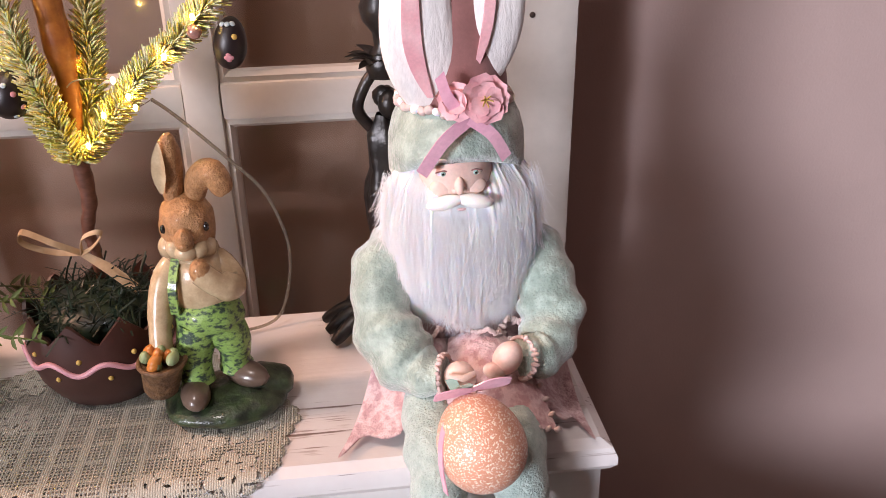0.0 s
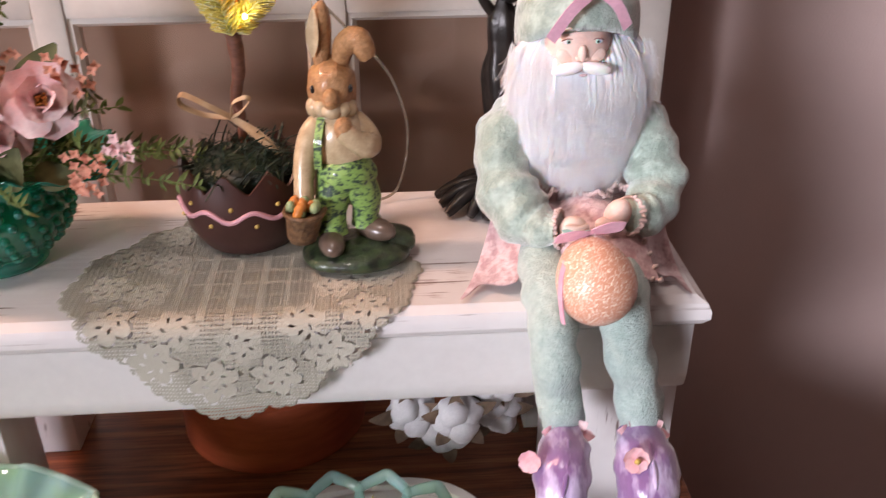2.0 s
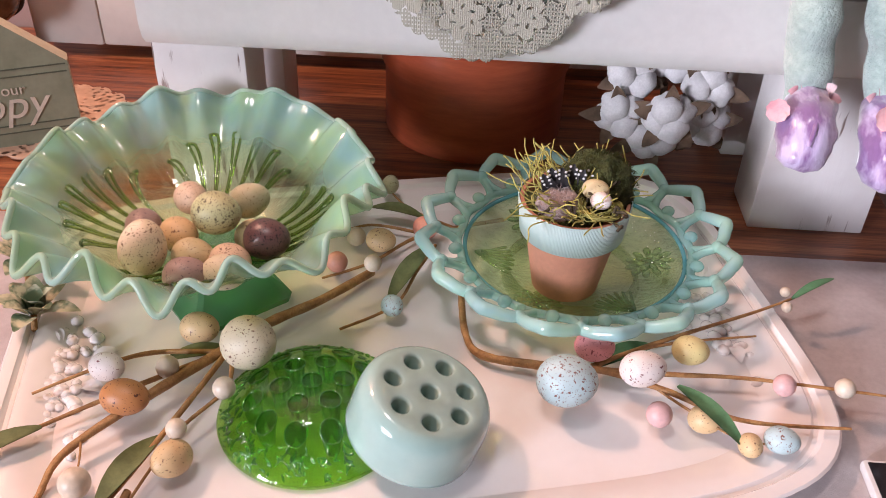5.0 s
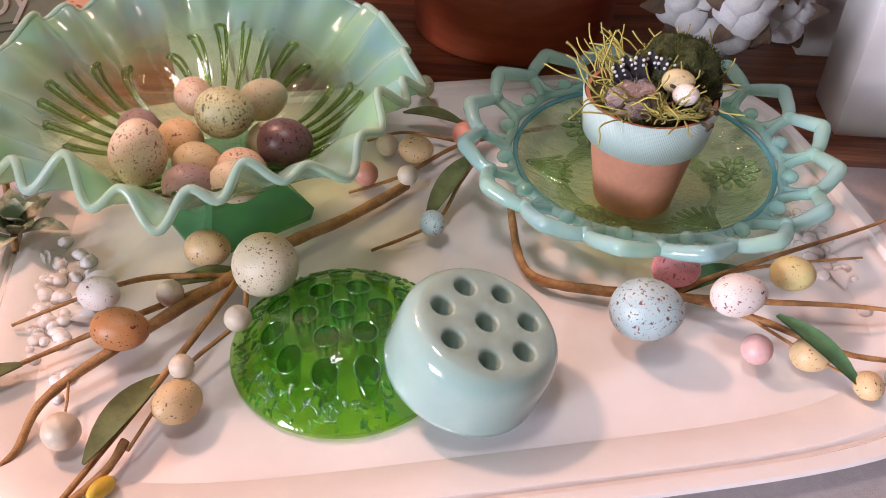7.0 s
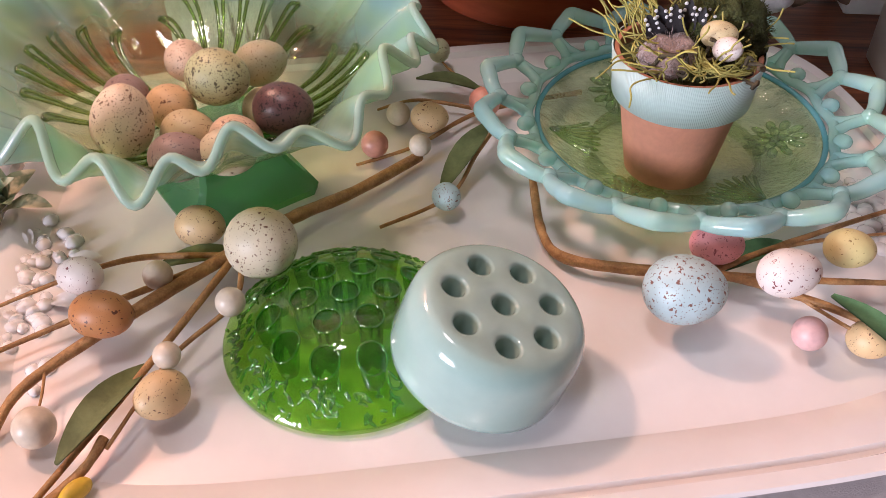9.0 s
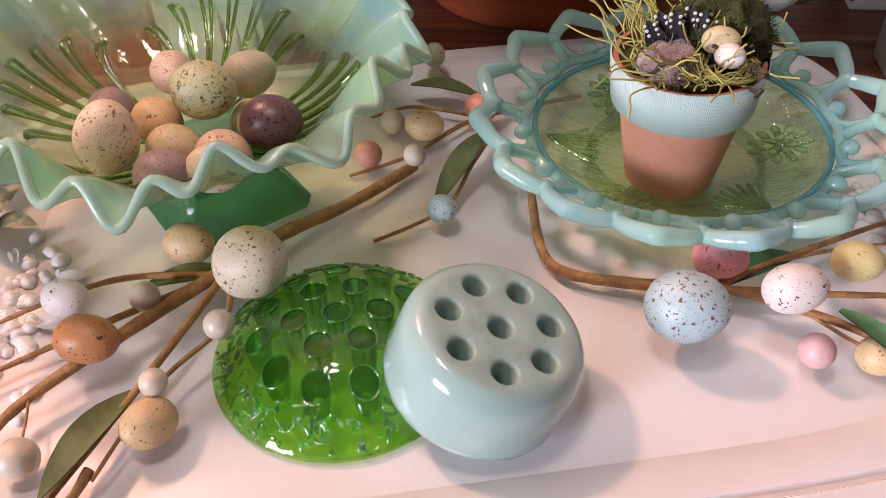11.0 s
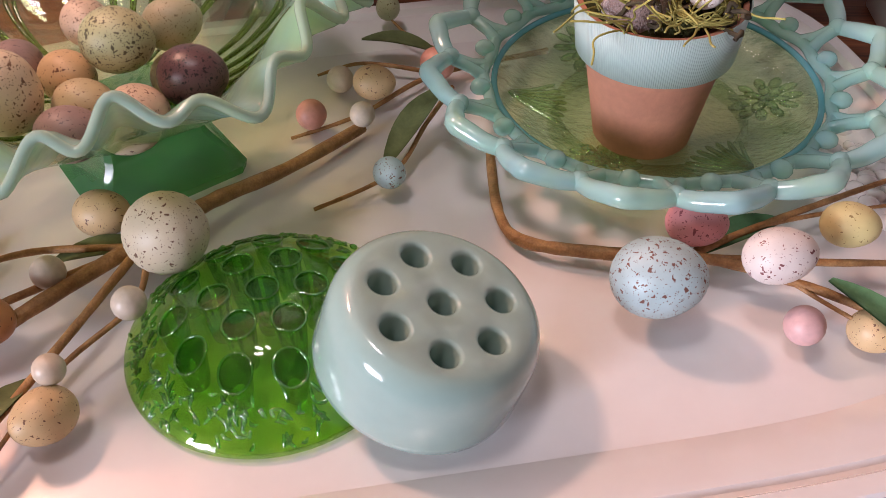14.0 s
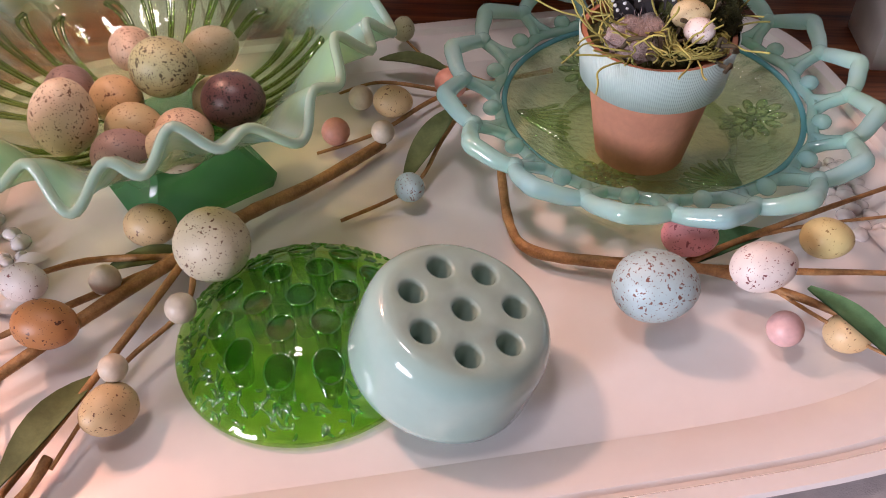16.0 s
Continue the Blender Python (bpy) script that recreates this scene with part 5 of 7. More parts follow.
# ---- cotton bolls ----
COTTON = plain("cotton_fluff", (0.74, 0.72, 0.72), (0.66, 0.64, 0.65), 90, 0.95, 0.4, 400, 0.001, sheen=0.5)
HUSK = plain("dry_cotton_husk", (0.20, 0.13, 0.085), (0.11, 0.07, 0.045), 110, 0.8, 0.4, 300)
cotton = thing("cotton_stem", (-0.03, 0.485, 0.0), "cluster of white cotton bolls with dry brown husks", "cotton stem")
rnd = random.Random(21)
for cx, cy, cz in ((-0.030, 0.455, 0.060), (-0.058, 0.480, 0.080), (-0.002, 0.470, 0.078), (-0.038, 0.470, 0.034), (0.004, 0.480, 0.045), (-0.064, 0.472, 0.052), (-0.028, 0.490, 0.092)):
    c = Vector((cx, cy, cz))
    b = Build()
    for k in range(4):
        a = 1.57 * k + cx * 90
        b.ball(c + Vector((0.0085 * math.cos(a), 0.0 + 0.003 * math.sin(2 * a), 0.0085 * math.sin(a))), 0.0118, rough=0.0025, freq=120, seg=18, rings=12)
    part("boll", b, COTTON, cotton)
    b = Build()
    for k in range(5):
        a = 1.257 * k + cx * 70
        d = Vector((math.cos(a), 0.25 - 0.4 * rnd.random(), math.sin(a)))
        b.leaf(c + Vector((0, 0.004, 0)) + d * 0.008, c + Vector((0, -0.006, 0)) + d * rnd.uniform(0.026, 0.033), 0.012, (0, -1, 0.2), 0.25)
    part("husk", b, HUSK, cotton)
b = Build()
b.tube(curve_pts([(-0.03, 0.49, 0.07), (-0.02, 0.52, 0.03), (0.0, 0.545, 0.006), (0.012, 0.56, 0.003)], 5), 0.0028, 6)
part("stem", b, HUSK, cotton)

# ---- hobnail glass basket ----
HOB = thin_glass("emerald_hobnail_glass", (0.22, 0.74, 0.50), 0.04, ((0.008, 0.34, 0.20), (0.07, 0.52, 0.42)), (0.035, 0.080, 0.42, 0.85), body=0.3, shine=0.09)
HC = Vector((-0.330, 0.470, BZ))
basket = thing("glass_basket", HC, "emerald hobnail glass basket with a ruffled rim and handle", "basket")


def basket_wave(a, k, r, z):
    s = max(0.0, (z - 0.055) / 0.025)
    wide = 1 + 0.40 * s * abs(math.cos(a)) ** 2 - 0.18 * s * abs(math.sin(a)) ** 2
    return r * wide + 0.003 * s * math.sin(26 * a), z + 0.0025 * s * math.sin(26 * a + 1) + 0.012 * s * math.cos(2 * a + math.pi) + 0.004 * s * math.cos(a)


bp = [(0.0005, 0.003), (0.025, 0.0), (0.0275, 0.001), (0.0275, 0.006), (0.026, 0.009), (0.036, 0.016), (0.045, 0.026), (0.0495, 0.038), (0.0485, 0.049), (0.045, 0.058), (0.0475, 0.064), (0.056, 0.070), (0.068, 0.0745)]
b = Build()
b.lathe(bp + [(r - 0.003, z - 0.0005 if k == 0 else z + 0.001) for k, (r, z) in enumerate(bp[:4:-1])], Matrix.Translation(HC), 156, wave=basket_wave)
part("bowl", b, HOB, basket)
HB = Build()
HB.ball((0, 0, 0), 0.0033, seg=8, rings=6)
hob_mesh = None
for row, (z, r, count) in enumerate(((0.0165, 0.0365, 20), (0.0225, 0.0425, 22), (0.029, 0.0468, 24), (0.036, 0.0492, 26), (0.0435, 0.0495, 26), (0.0505, 0.0482, 26), (0.0565, 0.0462, 24))):
    for k in range(count):
        a = 2 * math.pi * (k + 0.5 * (row % 2)) / count
        if hob_mesh is None:
            knob = part("hobnail", HB, HOB, basket, at=(0, 0, 0))
            hob_mesh = knob.data
        else:
            knob = new("hobnail", hob_mesh)
            knob.parent = basket
        knob.location = (r * math.cos(a), r * math.sin(a), z)
b = Build()
pts = curve_pts([(-0.318, 0.432, 0.262), (-0.316, 0.426, 0.280), (-0.320, 0.424, 0.325), (-0.330, 0.440, 0.375), (-0.335, 0.470, 0.395), (-0.338, 0.500, 0.375), (-0.340, 0.512, 0.320), (-0.340, 0.508, 0.265)], 7)
b.tube(pts, [0.0075 if k < 5 else 0.0052 + 0.0005 * math.sin(k * 1.7) for k in range(len(pts))], 10)
part("handle", b, HOB, basket)

PINK = plain("pink_silk_petal", (0.88, 0.58, 0.58), (0.80, 0.34, 0.36), 75, 0.7, 0.15, 300, sss=0.15)
PALE_PINK = plain("pale_pink_petal", (0.90, 0.72, 0.70), (0.82, 0.48, 0.47), 75, 0.7, 0.15, 300, sss=0.15)
PEACHY = plain("peach_blossom", (0.72, 0.34, 0.22), (0.62, 0.26, 0.18), 120, 0.75)
STAMEN = plain("orange_stamen", (0.65, 0.30, 0.06), None, 100, 0.6)
FOLIAGE = plain("silk_foliage", (0.13, 0.13, 0.045), (0.07, 0.075, 0.025), 70, 0.75, 0.3, 300)
FERN = plain("fern_green", (0.17, 0.22, 0.05), (0.10, 0.13, 0.03), 60, 0.7)
posy = thing("silk_flowers", (HC.x, HC.y, BZ + 0.02), "pink silk roses with small blossoms and greenery in the basket", "flowers")
rnd = random.Random(31)


def blossom(b, c, face, size, petals, rings, mi=0):
    c, face = Vector(c), Vector(face).normalized()
    s1 = face.orthogonal().normalized()
    s2 = face.cross(s1)
    for q in range(rings):
        f = 1 - 0.25 * q
        for k in range(petals):
            a = 2 * math.pi * (k + 0.5 * q) / petals + 0.3 * q
            out = s1 * math.cos(a) + s2 * math.sin(a)
            side = face.cross(out)
            rows = []
            for u in np.linspace(0, 1, 5):
                w = size * 0.62 * f * math.sin(math.pi * (0.12 + 0.70 * u))
                up = size * (0.12 + 0.36 * q) * u ** 1.5 + 0.10 * size * math.sin(3 * u + k)
                mid = c + out * size * f * u * (1 - 0.22 * q) + face * up
                rows.append([mid - side * w + face * 0.12 * size * u, mid - side * w * 0.5, mid, mid + side * w * 0.5, mid + side * w + face * 0.10 * size * u])
            b.grid(rows, mi=mi)


for c, face, size, petals, rings, m_ in (((-0.352, 0.425, 0.316), (-0.1, -1, 0.4), 0.0225, 6, 3, PINK), ((-0.299, 0.430, 0.304), (0.2, -1, 0.3), 0.0180, 6, 2, PALE_PINK), ((-0.268, 0.432, 0.322), (0.4, -1, 0.5), 0.0180, 5, 2, PALE_PINK),
                                         ((-0.385, 0.44, 0.300), (-0.6, -1, 0.6), 0.020, 6, 2, PINK), ((-0.345, 0.47, 0.350), (0, -0.6, 1), 0.022, 6, 3, PINK)):
    b = Build()
    blossom(b, c, face, size * 1.22, petals, rings + 1)
    rose = part("rose", b, m_, posy)
    b = Build()
    f = Vector(face).normalized()
    for k in range(14):
        d = (f + Vector((rnd.uniform(-1, 1), rnd.uniform(-1, 1), rnd.uniform(-1, 1))) * 0.6).normalized()
        b.tube([Vector(c) + f * size * 0.1, Vector(c) + f * size * 0.2 + d * size * 0.35], 0.0006, 4)
        b.ball(Vector(c) + f * size * 0.2 + d * size * 0.36, 0.0011, seg=6, rings=4)
    part("stamen", b, STAMEN, rose, "orange stamens")
for c, n_b, s in (((-0.249, 0.420, 0.283), 26, 0.010), ((-0.229, 0.43, 0.296), 14, 0.007), ((-0.360, 0.405, 0.250), 34, 0.012), ((-0.374, 0.41, 0.236), 24, 0.010), ((-0.258, 0.445, 0.333), 30, 0.013), ((-0.318, 0.45, 0.345), 34, 0.014),
                  ((-0.300, 0.46, 0.335), 24, 0.011), ((-0.400, 0.45, 0.262), 24, 0.011), ((-0.384, 0.43, 0.275), 18, 0.009), ((-0.338, 0.41, 0.255), 20, 0.009)):
    b = Build()
    for k in range(n_b):
        p = Vector(c) + Vector((rnd.gauss(0, 1), rnd.gauss(0, 0.7), rnd.gauss(0, 1.1))) * s * 0.6
        for q in range(4):
            a = 1.57 * q + k
            b.leaf(p, p + Vector((math.cos(a), -0.5, math.sin(a))) * 0.0036, 0.0028, (0, -1, 0), n=4)
    part("blossom", b, PEACHY if n_b > 22 else PALE_PINK, posy)
for c, d, w in (((-0.330, 0.43, 0.262), (-0.035, -0.02, 0.002), 0.020), ((-0.300, 0.43, 0.270), (0.018, -0.012, 0.030), 0.022), ((-0.365, 0.43, 0.290), (-0.05, -0.01, 0.0), 0.030), ((-0.31, 0.44, 0.30), (0.01, -0.01, 0.045), 0.024),
                ((-0.355, 0.43, 0.275), (-0.03, -0.015, -0.018), 0.022), ((-0.29, 0.45, 0.31), (0.03, 0.0, 0.04), 0.022), ((-0.37, 0.46, 0.31), (-0.04, 0.0, 0.03), 0.026), ((-0.285, 0.44, 0.275), (0.03, -0.01, 0.0), 0.018)):
    b = Build()
    b.leaf(c, Vector(c) + Vector(d), w, (0.1, -1, 0.3), 0.2, n=9)
    part("leaf", b, FOLIAGE, posy)
for k in range(30):
    start = Vector((HC.x + rnd.uniform(-0.03, 0.045), HC.y + rnd.uniform(-0.03, 0.02), 0.268))
    d = Vector((rnd.uniform(-0.9, 1.2), rnd.uniform(-0.7, 0.2), rnd.uniform(0.25, 1.0))).normalized()
    L = rnd.uniform(0.055, 0.115)
    if k < 9:
        d = Vector((1.0, rnd.uniform(-0.25, 0.25), rnd.uniform(0.05, 0.45))).normalized()
        L = rnd.uniform(0.09, 0.15)
    b = Build()
    pts = [start + d * L * t + Vector((0, 0, -0.02 * t * t)) for t in np.linspace(0, 1, 12)]
    b.tube(pts, 0.0005, 4)
    for t, p in enumerate(pts[3:]):
        for s in (-1, 1):
            for e in range(2):
                q = Vector((rnd.uniform(-0.5, 0.5), rnd.uniform(-0.6, 0.6), s * rnd.uniform(0.4, 1.0))) + d * 0.5
                b.leaf(p + d * e * L * 0.03, p + d * e * L * 0.03 + q * rnd.uniform(0.005, 0.010), 0.0024, (0, -1, 0.2), n=4)
    part("fern_frond", b, FERN if k % 3 else FOLIAGE, posy)
b = Build()
b.ball((HC.x, HC.y, 0.262), (0.042, 0.036, 0.014), rough=0.006, freq=90, seg=20, rings=10)
part("moss", b, FOLIAGE, posy)

# ---- chocolate-brown egg pot with grass ----
CHOC = plain("chocolate_brown_paint", (0.060, 0.022, 0.016), (0.045, 0.016, 0.012), 40, 0.42, 0.1, 200)
ICING = plain("pink_icing_paint", (0.72, 0.36, 0.40), None, 60, 0.5)
YDOT = plain("yellow_dot_paint", (0.62, 0.42, 0.10), None, 60, 0.5)
EC = Vector((-0.1705, 0.492, BZ + 0.0025))
eggpot = thing("egg_planter", EC, "chocolate-brown half-egg planter with zigzag rim and pink icing line", "planter")
prof = [(0.0, 0.0315), (0.004, 0.0345), (0.014, 0.0402), (0.026, 0.0432), (0.036, 0.0438), (0.046, 0.0428)]


def shell_r(z):
    return float(np.interp(z, [q[0] for q in prof], [q[1] for q in prof]))


b = Build()
N = 96
rows = [[EC + Vector((r * math.cos(2 * math.pi * i / N), r * math.sin(2 * math.pi * i / N), z)) for i in range(N)] for z, r in prof]


def zig(i):
    return 0.046 + 0.0150 * (1 - abs(((i / N * 9) % 1.0) * 2 - 1))


for inset, extra in ((0.0, 0.0), (0.0022, 0.0)):
    rows.append([EC + Vector(((shell_r(0.047) - 0.001 - inset) * math.cos(2 * math.pi * i / N), (shell_r(0.047) - 0.001 - inset) * math.sin(2 * math.pi * i / N), zig(i))) for i in range(N)])
rows.append([EC + Vector(((0.037) * math.cos(2 * math.pi * i / N), 0.037 * math.sin(2 * math.pi * i / N), 0.030)) for i in range(N)])
b.grid(rows, close_u=True)
b.fan(rows[0], 0, True)
b.fan(rows[-1])
flat_shade(part("shell", b, CHOC, eggpot), 40)
b = Build()
pts = [EC + Vector(((shell_r(z) + 0.0006) * math.cos(a), (shell_r(z) + 0.0006) * math.sin(a), z)) for a in np.linspace(0, 2 * math.pi, 145) for z in (0.0325 + 0.0032 * math.sin(9 * a + 1.2),)]
b.tube(pts, 0.0017, 8, caps=False)
part("icing_line", b, ICING, eggpot, "wavy raised pink icing line")
for k in range(18):
    a = 2 * math.pi * k / 18 + 0.08
    z = 0.0385 if k % 2 else 0.0255
    b = Build()
    b.ball(EC + Vector((shell_r(z) * math.cos(a), shell_r(z) * math.sin(a), z)), (0.0016, 0.0016, 0.0016), seg=10, rings=6)
    part("dot", b, YDOT, eggpot)
GRASS = plain("dark_paper_grass", (0.016, 0.036, 0.018), (0.007, 0.015, 0.009), 90, 0.45)
rnd = random.Random(41)
b = Build()
b.ball(EC + Vector((0, 0, 0.046)), (0.034, 0.034, 0.016), rough=0.005, freq=110, seg=20, rings=10)
for k in range(420):
    a, r = rnd.uniform(0, 6.28), 0.034 * math.sqrt(rnd.random())
    p = EC + Vector((r * math.cos(a), r * math.sin(a), 0.050 + 0.012 * (1 - r / 0.034)))
    d = Vector((rnd.gauss(0, 1), rnd.gauss(0, 1), rnd.gauss(0.35, 0.45))).normalized()
    L = rnd.uniform(0.010, 0.026)
    pts = [p, p + d * L * 0.5 + Vector((0, 0, 0.003)), p + d * L + Vector((0, 0, rnd.uniform(-0.006, 0.003)))]
    b.ribbon(pts, 0.0011, d.cross(Vector((rnd.random(), rnd.random(), 1))).normalized(), thick=0.0001)
grass = part("paper_grass", b, GRASS, eggpot, "tangle of dark green paper grass")
grass["kind"] = "stuff"
RAFFIA = plain("natural_raffia", (0.62, 0.45, 0.28), (0.50, 0.34, 0.20), 120, 0.7, 0.3, 500)
K = Vector((-0.176, 0.5, 0.284))
for pts, w in (([K, K + Vector((-0.012, -0.006, 0.010)), K + Vector((-0.029, -0.004, 0.018)), K + Vector((-0.031, -0.002, 0.010)), K + Vector((-0.016, 0, 0.002)), K], 0.0036),
               ([K, K + Vector((0.002, -0.002, 0.010)), K + Vector((0.010, -0.002, 0.014)), K + Vector((0.013, 0, 0.011)), K + Vector((0.006, 0, 0.003)), K], 0.0032),
               ([K, K + Vector((0.014, -0.005, -0.010)), K + Vector((0.031, -0.008, -0.026))], 0.0040), ([K, K + Vector((0.015, -0.003, -0.008)), K + Vector((0.029, -0.004, -0.022))], 0.0030)):
    b = Build()
    b.ribbon(curve_pts(pts, 6), w, (0.35, 0.5, 0.8), thick=0.0003)
    part("raffia_bow", b, RAFFIA, eggpot, "raffia bow")

# ---- little flocked tree ----
TRUNK = plain("brown_tape_trunk", (0.20, 0.085, 0.055), (0.12, 0.05, 0.03), 120, 0.6, 0.4, 260, stretch=(1, 1, 2))
CARROT = plain("orange_paper_branch", (0.46, 0.17, 0.035), (0.30, 0.09, 0.02), 90, 0.45, 0.5, 200, 0.001)
# yellow carries the bulbs' glow in the needle colour, mostly near the trunk
NEEDLE_GLOW = plain("frosted_glow_yellow_needle", (0.86, 0.76, 0.22), (0.70, 0.62, 0.17), 60, 0.8, sss=0.4)
NEEDLE_PALE = plain("frosted_pale_needle", (0.86, 0.84, 0.56), (0.76, 0.73, 0.42), 60, 0.8, sss=0.4)
tree = thing("tabletop_tree", (-0.171, 0.510, 0.262), "small flocked yellow-green tree with egg ornaments and tiny lights", "tree")
b = Build()
pts = curve_pts([(-0.171, 0.508, 0.255), (-0.1715, 0.512, 0.278), (-0.174, 0.514, 0.292), (-0.170, 0.515, 0.312), (-0.171, 0.515, 0.338)], 6)
b.tube(pts, [0.0032 + 0.0004 * math.sin(k * 1.9) + 0.0026 * (k / len(pts)) ** 2 for k in range(len(pts))], 10)
part("trunk", b, TRUNK, tree)
b = Build()
pts = curve_pts([(-0.168, 0.512, 0.340), (-0.167, 0.511, 0.375), (-0.168, 0.510, 0.41), (-0.171, 0.51, 0.47)], 6)
b.tube(pts, [0.002 + 0.0058 * min(1, k / 11) + 0.0005 * math.sin(k * 1.3) for k in range(len(pts))], 10)
part("paper_branch", b, CARROT, tree, "crinkled orange paper branch")
rnd = random.Random(51)
branches = [[(-0.171, 0.514, 0.337), (-0.183, 0.512, 0.362), (-0.193, 0.512, 0.392), (-0.208, 0.512, 0.432), (-0.222, 0.512, 0.47)],
            [(-0.171, 0.514, 0.337), (-0.150, 0.512, 0.360), (-0.127, 0.510, 0.386), (-0.100, 0.508, 0.410), (-0.070, 0.506, 0.442)],
            [(-0.171, 0.516, 0.340), (-0.160, 0.520, 0.372), (-0.155, 0.522, 0.405), (-0.150, 0.522, 0.45)],
            [(-0.172, 0.518, 0.338), (-0.190, 0.528, 0.362), (-0.215, 0.535, 0.392), (-0.245, 0.54, 0.425)],
            [(-0.171, 0.510, 0.337), (-0.176, 0.502, 0.365), (-0.183, 0.498, 0.40), (-0.19, 0.495, 0.45)]]
for q, pts in enumerate(branches):
    line = curve_pts(pts, 10)
    b = Build()
    b.tube(line, 0.0012, 5)
    for k, p in enumerate(line):
        d = (line[min(k + 1, len(line) - 1)] - line[max(k - 1, 0)]).normalized()
        for s in range(52):
            out = Vector((rnd.gauss(0, 1), rnd.gauss(0, 1), rnd.gauss(0, 1)))
            out = (out - d * out.dot(d)).normalized()
            t = p + d * rnd.uniform(-0.0018, 0.0018)
            tip = t + (out * 0.8 + d * 0.65).normalized() * rnd.uniform(0.007, 0.0140)
            b.tube([t, tip], [0.0008, 0.0005], 3, mi=0 if (k < 16 and s % 2) or s % 5 == 0 else 1)
    part("branch", b, [NEEDLE_GLOW, NEEDLE_PALE], tree, "frosted needle branch")
GLOW, n_, l_, p_ = mat("warm_fairy_light")
p_.inputs["Base Color"].default_value = (1, 0.7, 0.2, 1)
p_.inputs["Emission Color"].default_value = (1.0, 0.66, 0.16, 1)
p_.inputs["Emission Strength"].default_value = 130
WIRE = plain("thin_copper_wire", (0.50, 0.42, 0.30), None, 200, 0.35, 0.0, metal=0.6)
lights = thing("fairy_lights", (-0.15, 0.50, 0.262), "string of tiny warm lights wound through the little tree", "string lights")
# the last five bulbs are added inside the branches to light the needles yellow
spots = [(-0.134, 0.500, 0.377), (-0.131, 0.499, 0.371), (-0.190, 0.500, 0.405), (-0.140, 0.498, 0.387), (-0.176, 0.52, 0.372), (-0.112, 0.500, 0.398), (-0.160, 0.500, 0.350), (-0.150, 0.504, 0.366), (-0.183, 0.504, 0.372), (-0.198, 0.504, 0.424), (-0.094, 0.499, 0.419), (-0.163, 0.515, 0.392)]
for p in spots:
    b = Build()
    b.ball(p, (0.0013, 0.0013, 0.002), seg=10, rings=6)
    part("bulb", b, GLOW, lights, "glowing warm bulb")
b = Build()
b.tube(curve_pts([spots[2], (-0.178, 0.498, 0.384), spots[4], (-0.160, 0.497, 0.388), spots[3], spots[0], spots[1], (-0.128, 0.53, 0.366)], 8), 0.0004, 5)
part("wire", b, WIRE, lights)
CORD = thin_glass("clear_plastic_cord", (0.80, 0.76, 0.68), 0.1, ((0.45, 0.40, 0.33), (0.5, 0.45, 0.38)), (0, 1, 0.35, 0.4), body=0.2)
b = Build()
line = curve_pts([(-0.128, 0.53, 0.366), (-0.118, 0.545, 0.350), (-0.092, 0.55, 0.320), (-0.072, 0.55, 0.296), (-0.062, 0.55, 0.270), (-0.059, 0.55, 0.250), (-0.062, 0.545, 0.225), (-0.072, 0.538, 0.206), (-0.098, 0.530, 0.2035), (-0.14, 0.53, 0.2035)], 8)
b.tube(line, 0.0011, 6)
part("cord", b, CORD, lights, "clear plastic cord looping down to the bench")

BLACK_EGG = plain("black_brown_egg", (0.020, 0.012, 0.012), (0.014, 0.009, 0.009), 60, 0.4)
PDOT = plain("pink_dot_paint", (0.70, 0.30, 0.34), None, 60, 0.5)
BDOT = plain("pale_blue_dot_paint", (0.52, 0.62, 0.66), None, 60, 0.5)
PEARL_PINK = plain("pink_pearl", (0.62, 0.34, 0.30), None, 60, 0.15, 0.0, metal=0.5)


def egg_ornament(c, w, h, dots, hang, words):
    c = Vector(c)
    o = thing("egg_ornament", c, words, "ornament", "tree ornaments")
    b = Build()
    egg_mesh(b, c, (w, h), (0, 8, 0))
    part("egg", b, BLACK_EGG, o)
    for ax, az, m_ in dots:
        p = c + Vector((w / 2 * math.sin(ax) * math.cos(az), -w / 2 * math.cos(ax) * math.cos(az), h / 2 * math.sin(az)))
        b = Build()
        b.ball(p, (0.0016, 0.0007, 0.0016), (math.degrees(-az), 0, math.degrees(ax)), seg=10, rings=6)
        part("dot", b, m_, o)
    b = Build()
    b.tube(curve_pts([c + Vector((0, 0, h / 2 - 0.0005)), c + Vector((-0.002, 0.002, h / 2 + 0.005)), Vector(hang)], 5), 0.0004, 4)
    part("hook", b, WIRE, o)


egg_ornament((-0.197, 0.505, 0.380), 0.0215, 0.0270, [(0.1, 0.6, BDOT), (0.5, 0.2, PDOT), (0.9, -0.4, PDOT), (-0.4, -0.1, PDOT), (0.5, -0.9, BDOT)], (-0.196, 0.511, 0.402), "black egg ornament with pink and blue dots on the tree")
egg_ornament((-0.0765, 0.505, 0.403), 0.0185, 0.0290, [(0.4, 0.35, YDOT), (-0.1, -0.35, PDOT), (0.05, -0.45, PDOT), (-0.1, -0.55, PDOT), (-0.25, -0.45, PDOT), (-0.5, 0.9, BDOT), (0.0, 0.9, BDOT), (0.5, 0.9, BDOT)], (-0.073, 0.506, 0.437), "black egg ornament with a pink flower on the tree")
b = Build()
b.ball((-0.0945, 0.502, 0.4105), 0.0042, seg=16, rings=10)
tagged(part("bead_ornament", b, PEARL_PINK, at=(-0.0945, 0.502, 0.4105)), "small shiny rose-gold bead hanging in the tree", "ornament", "tree ornaments")

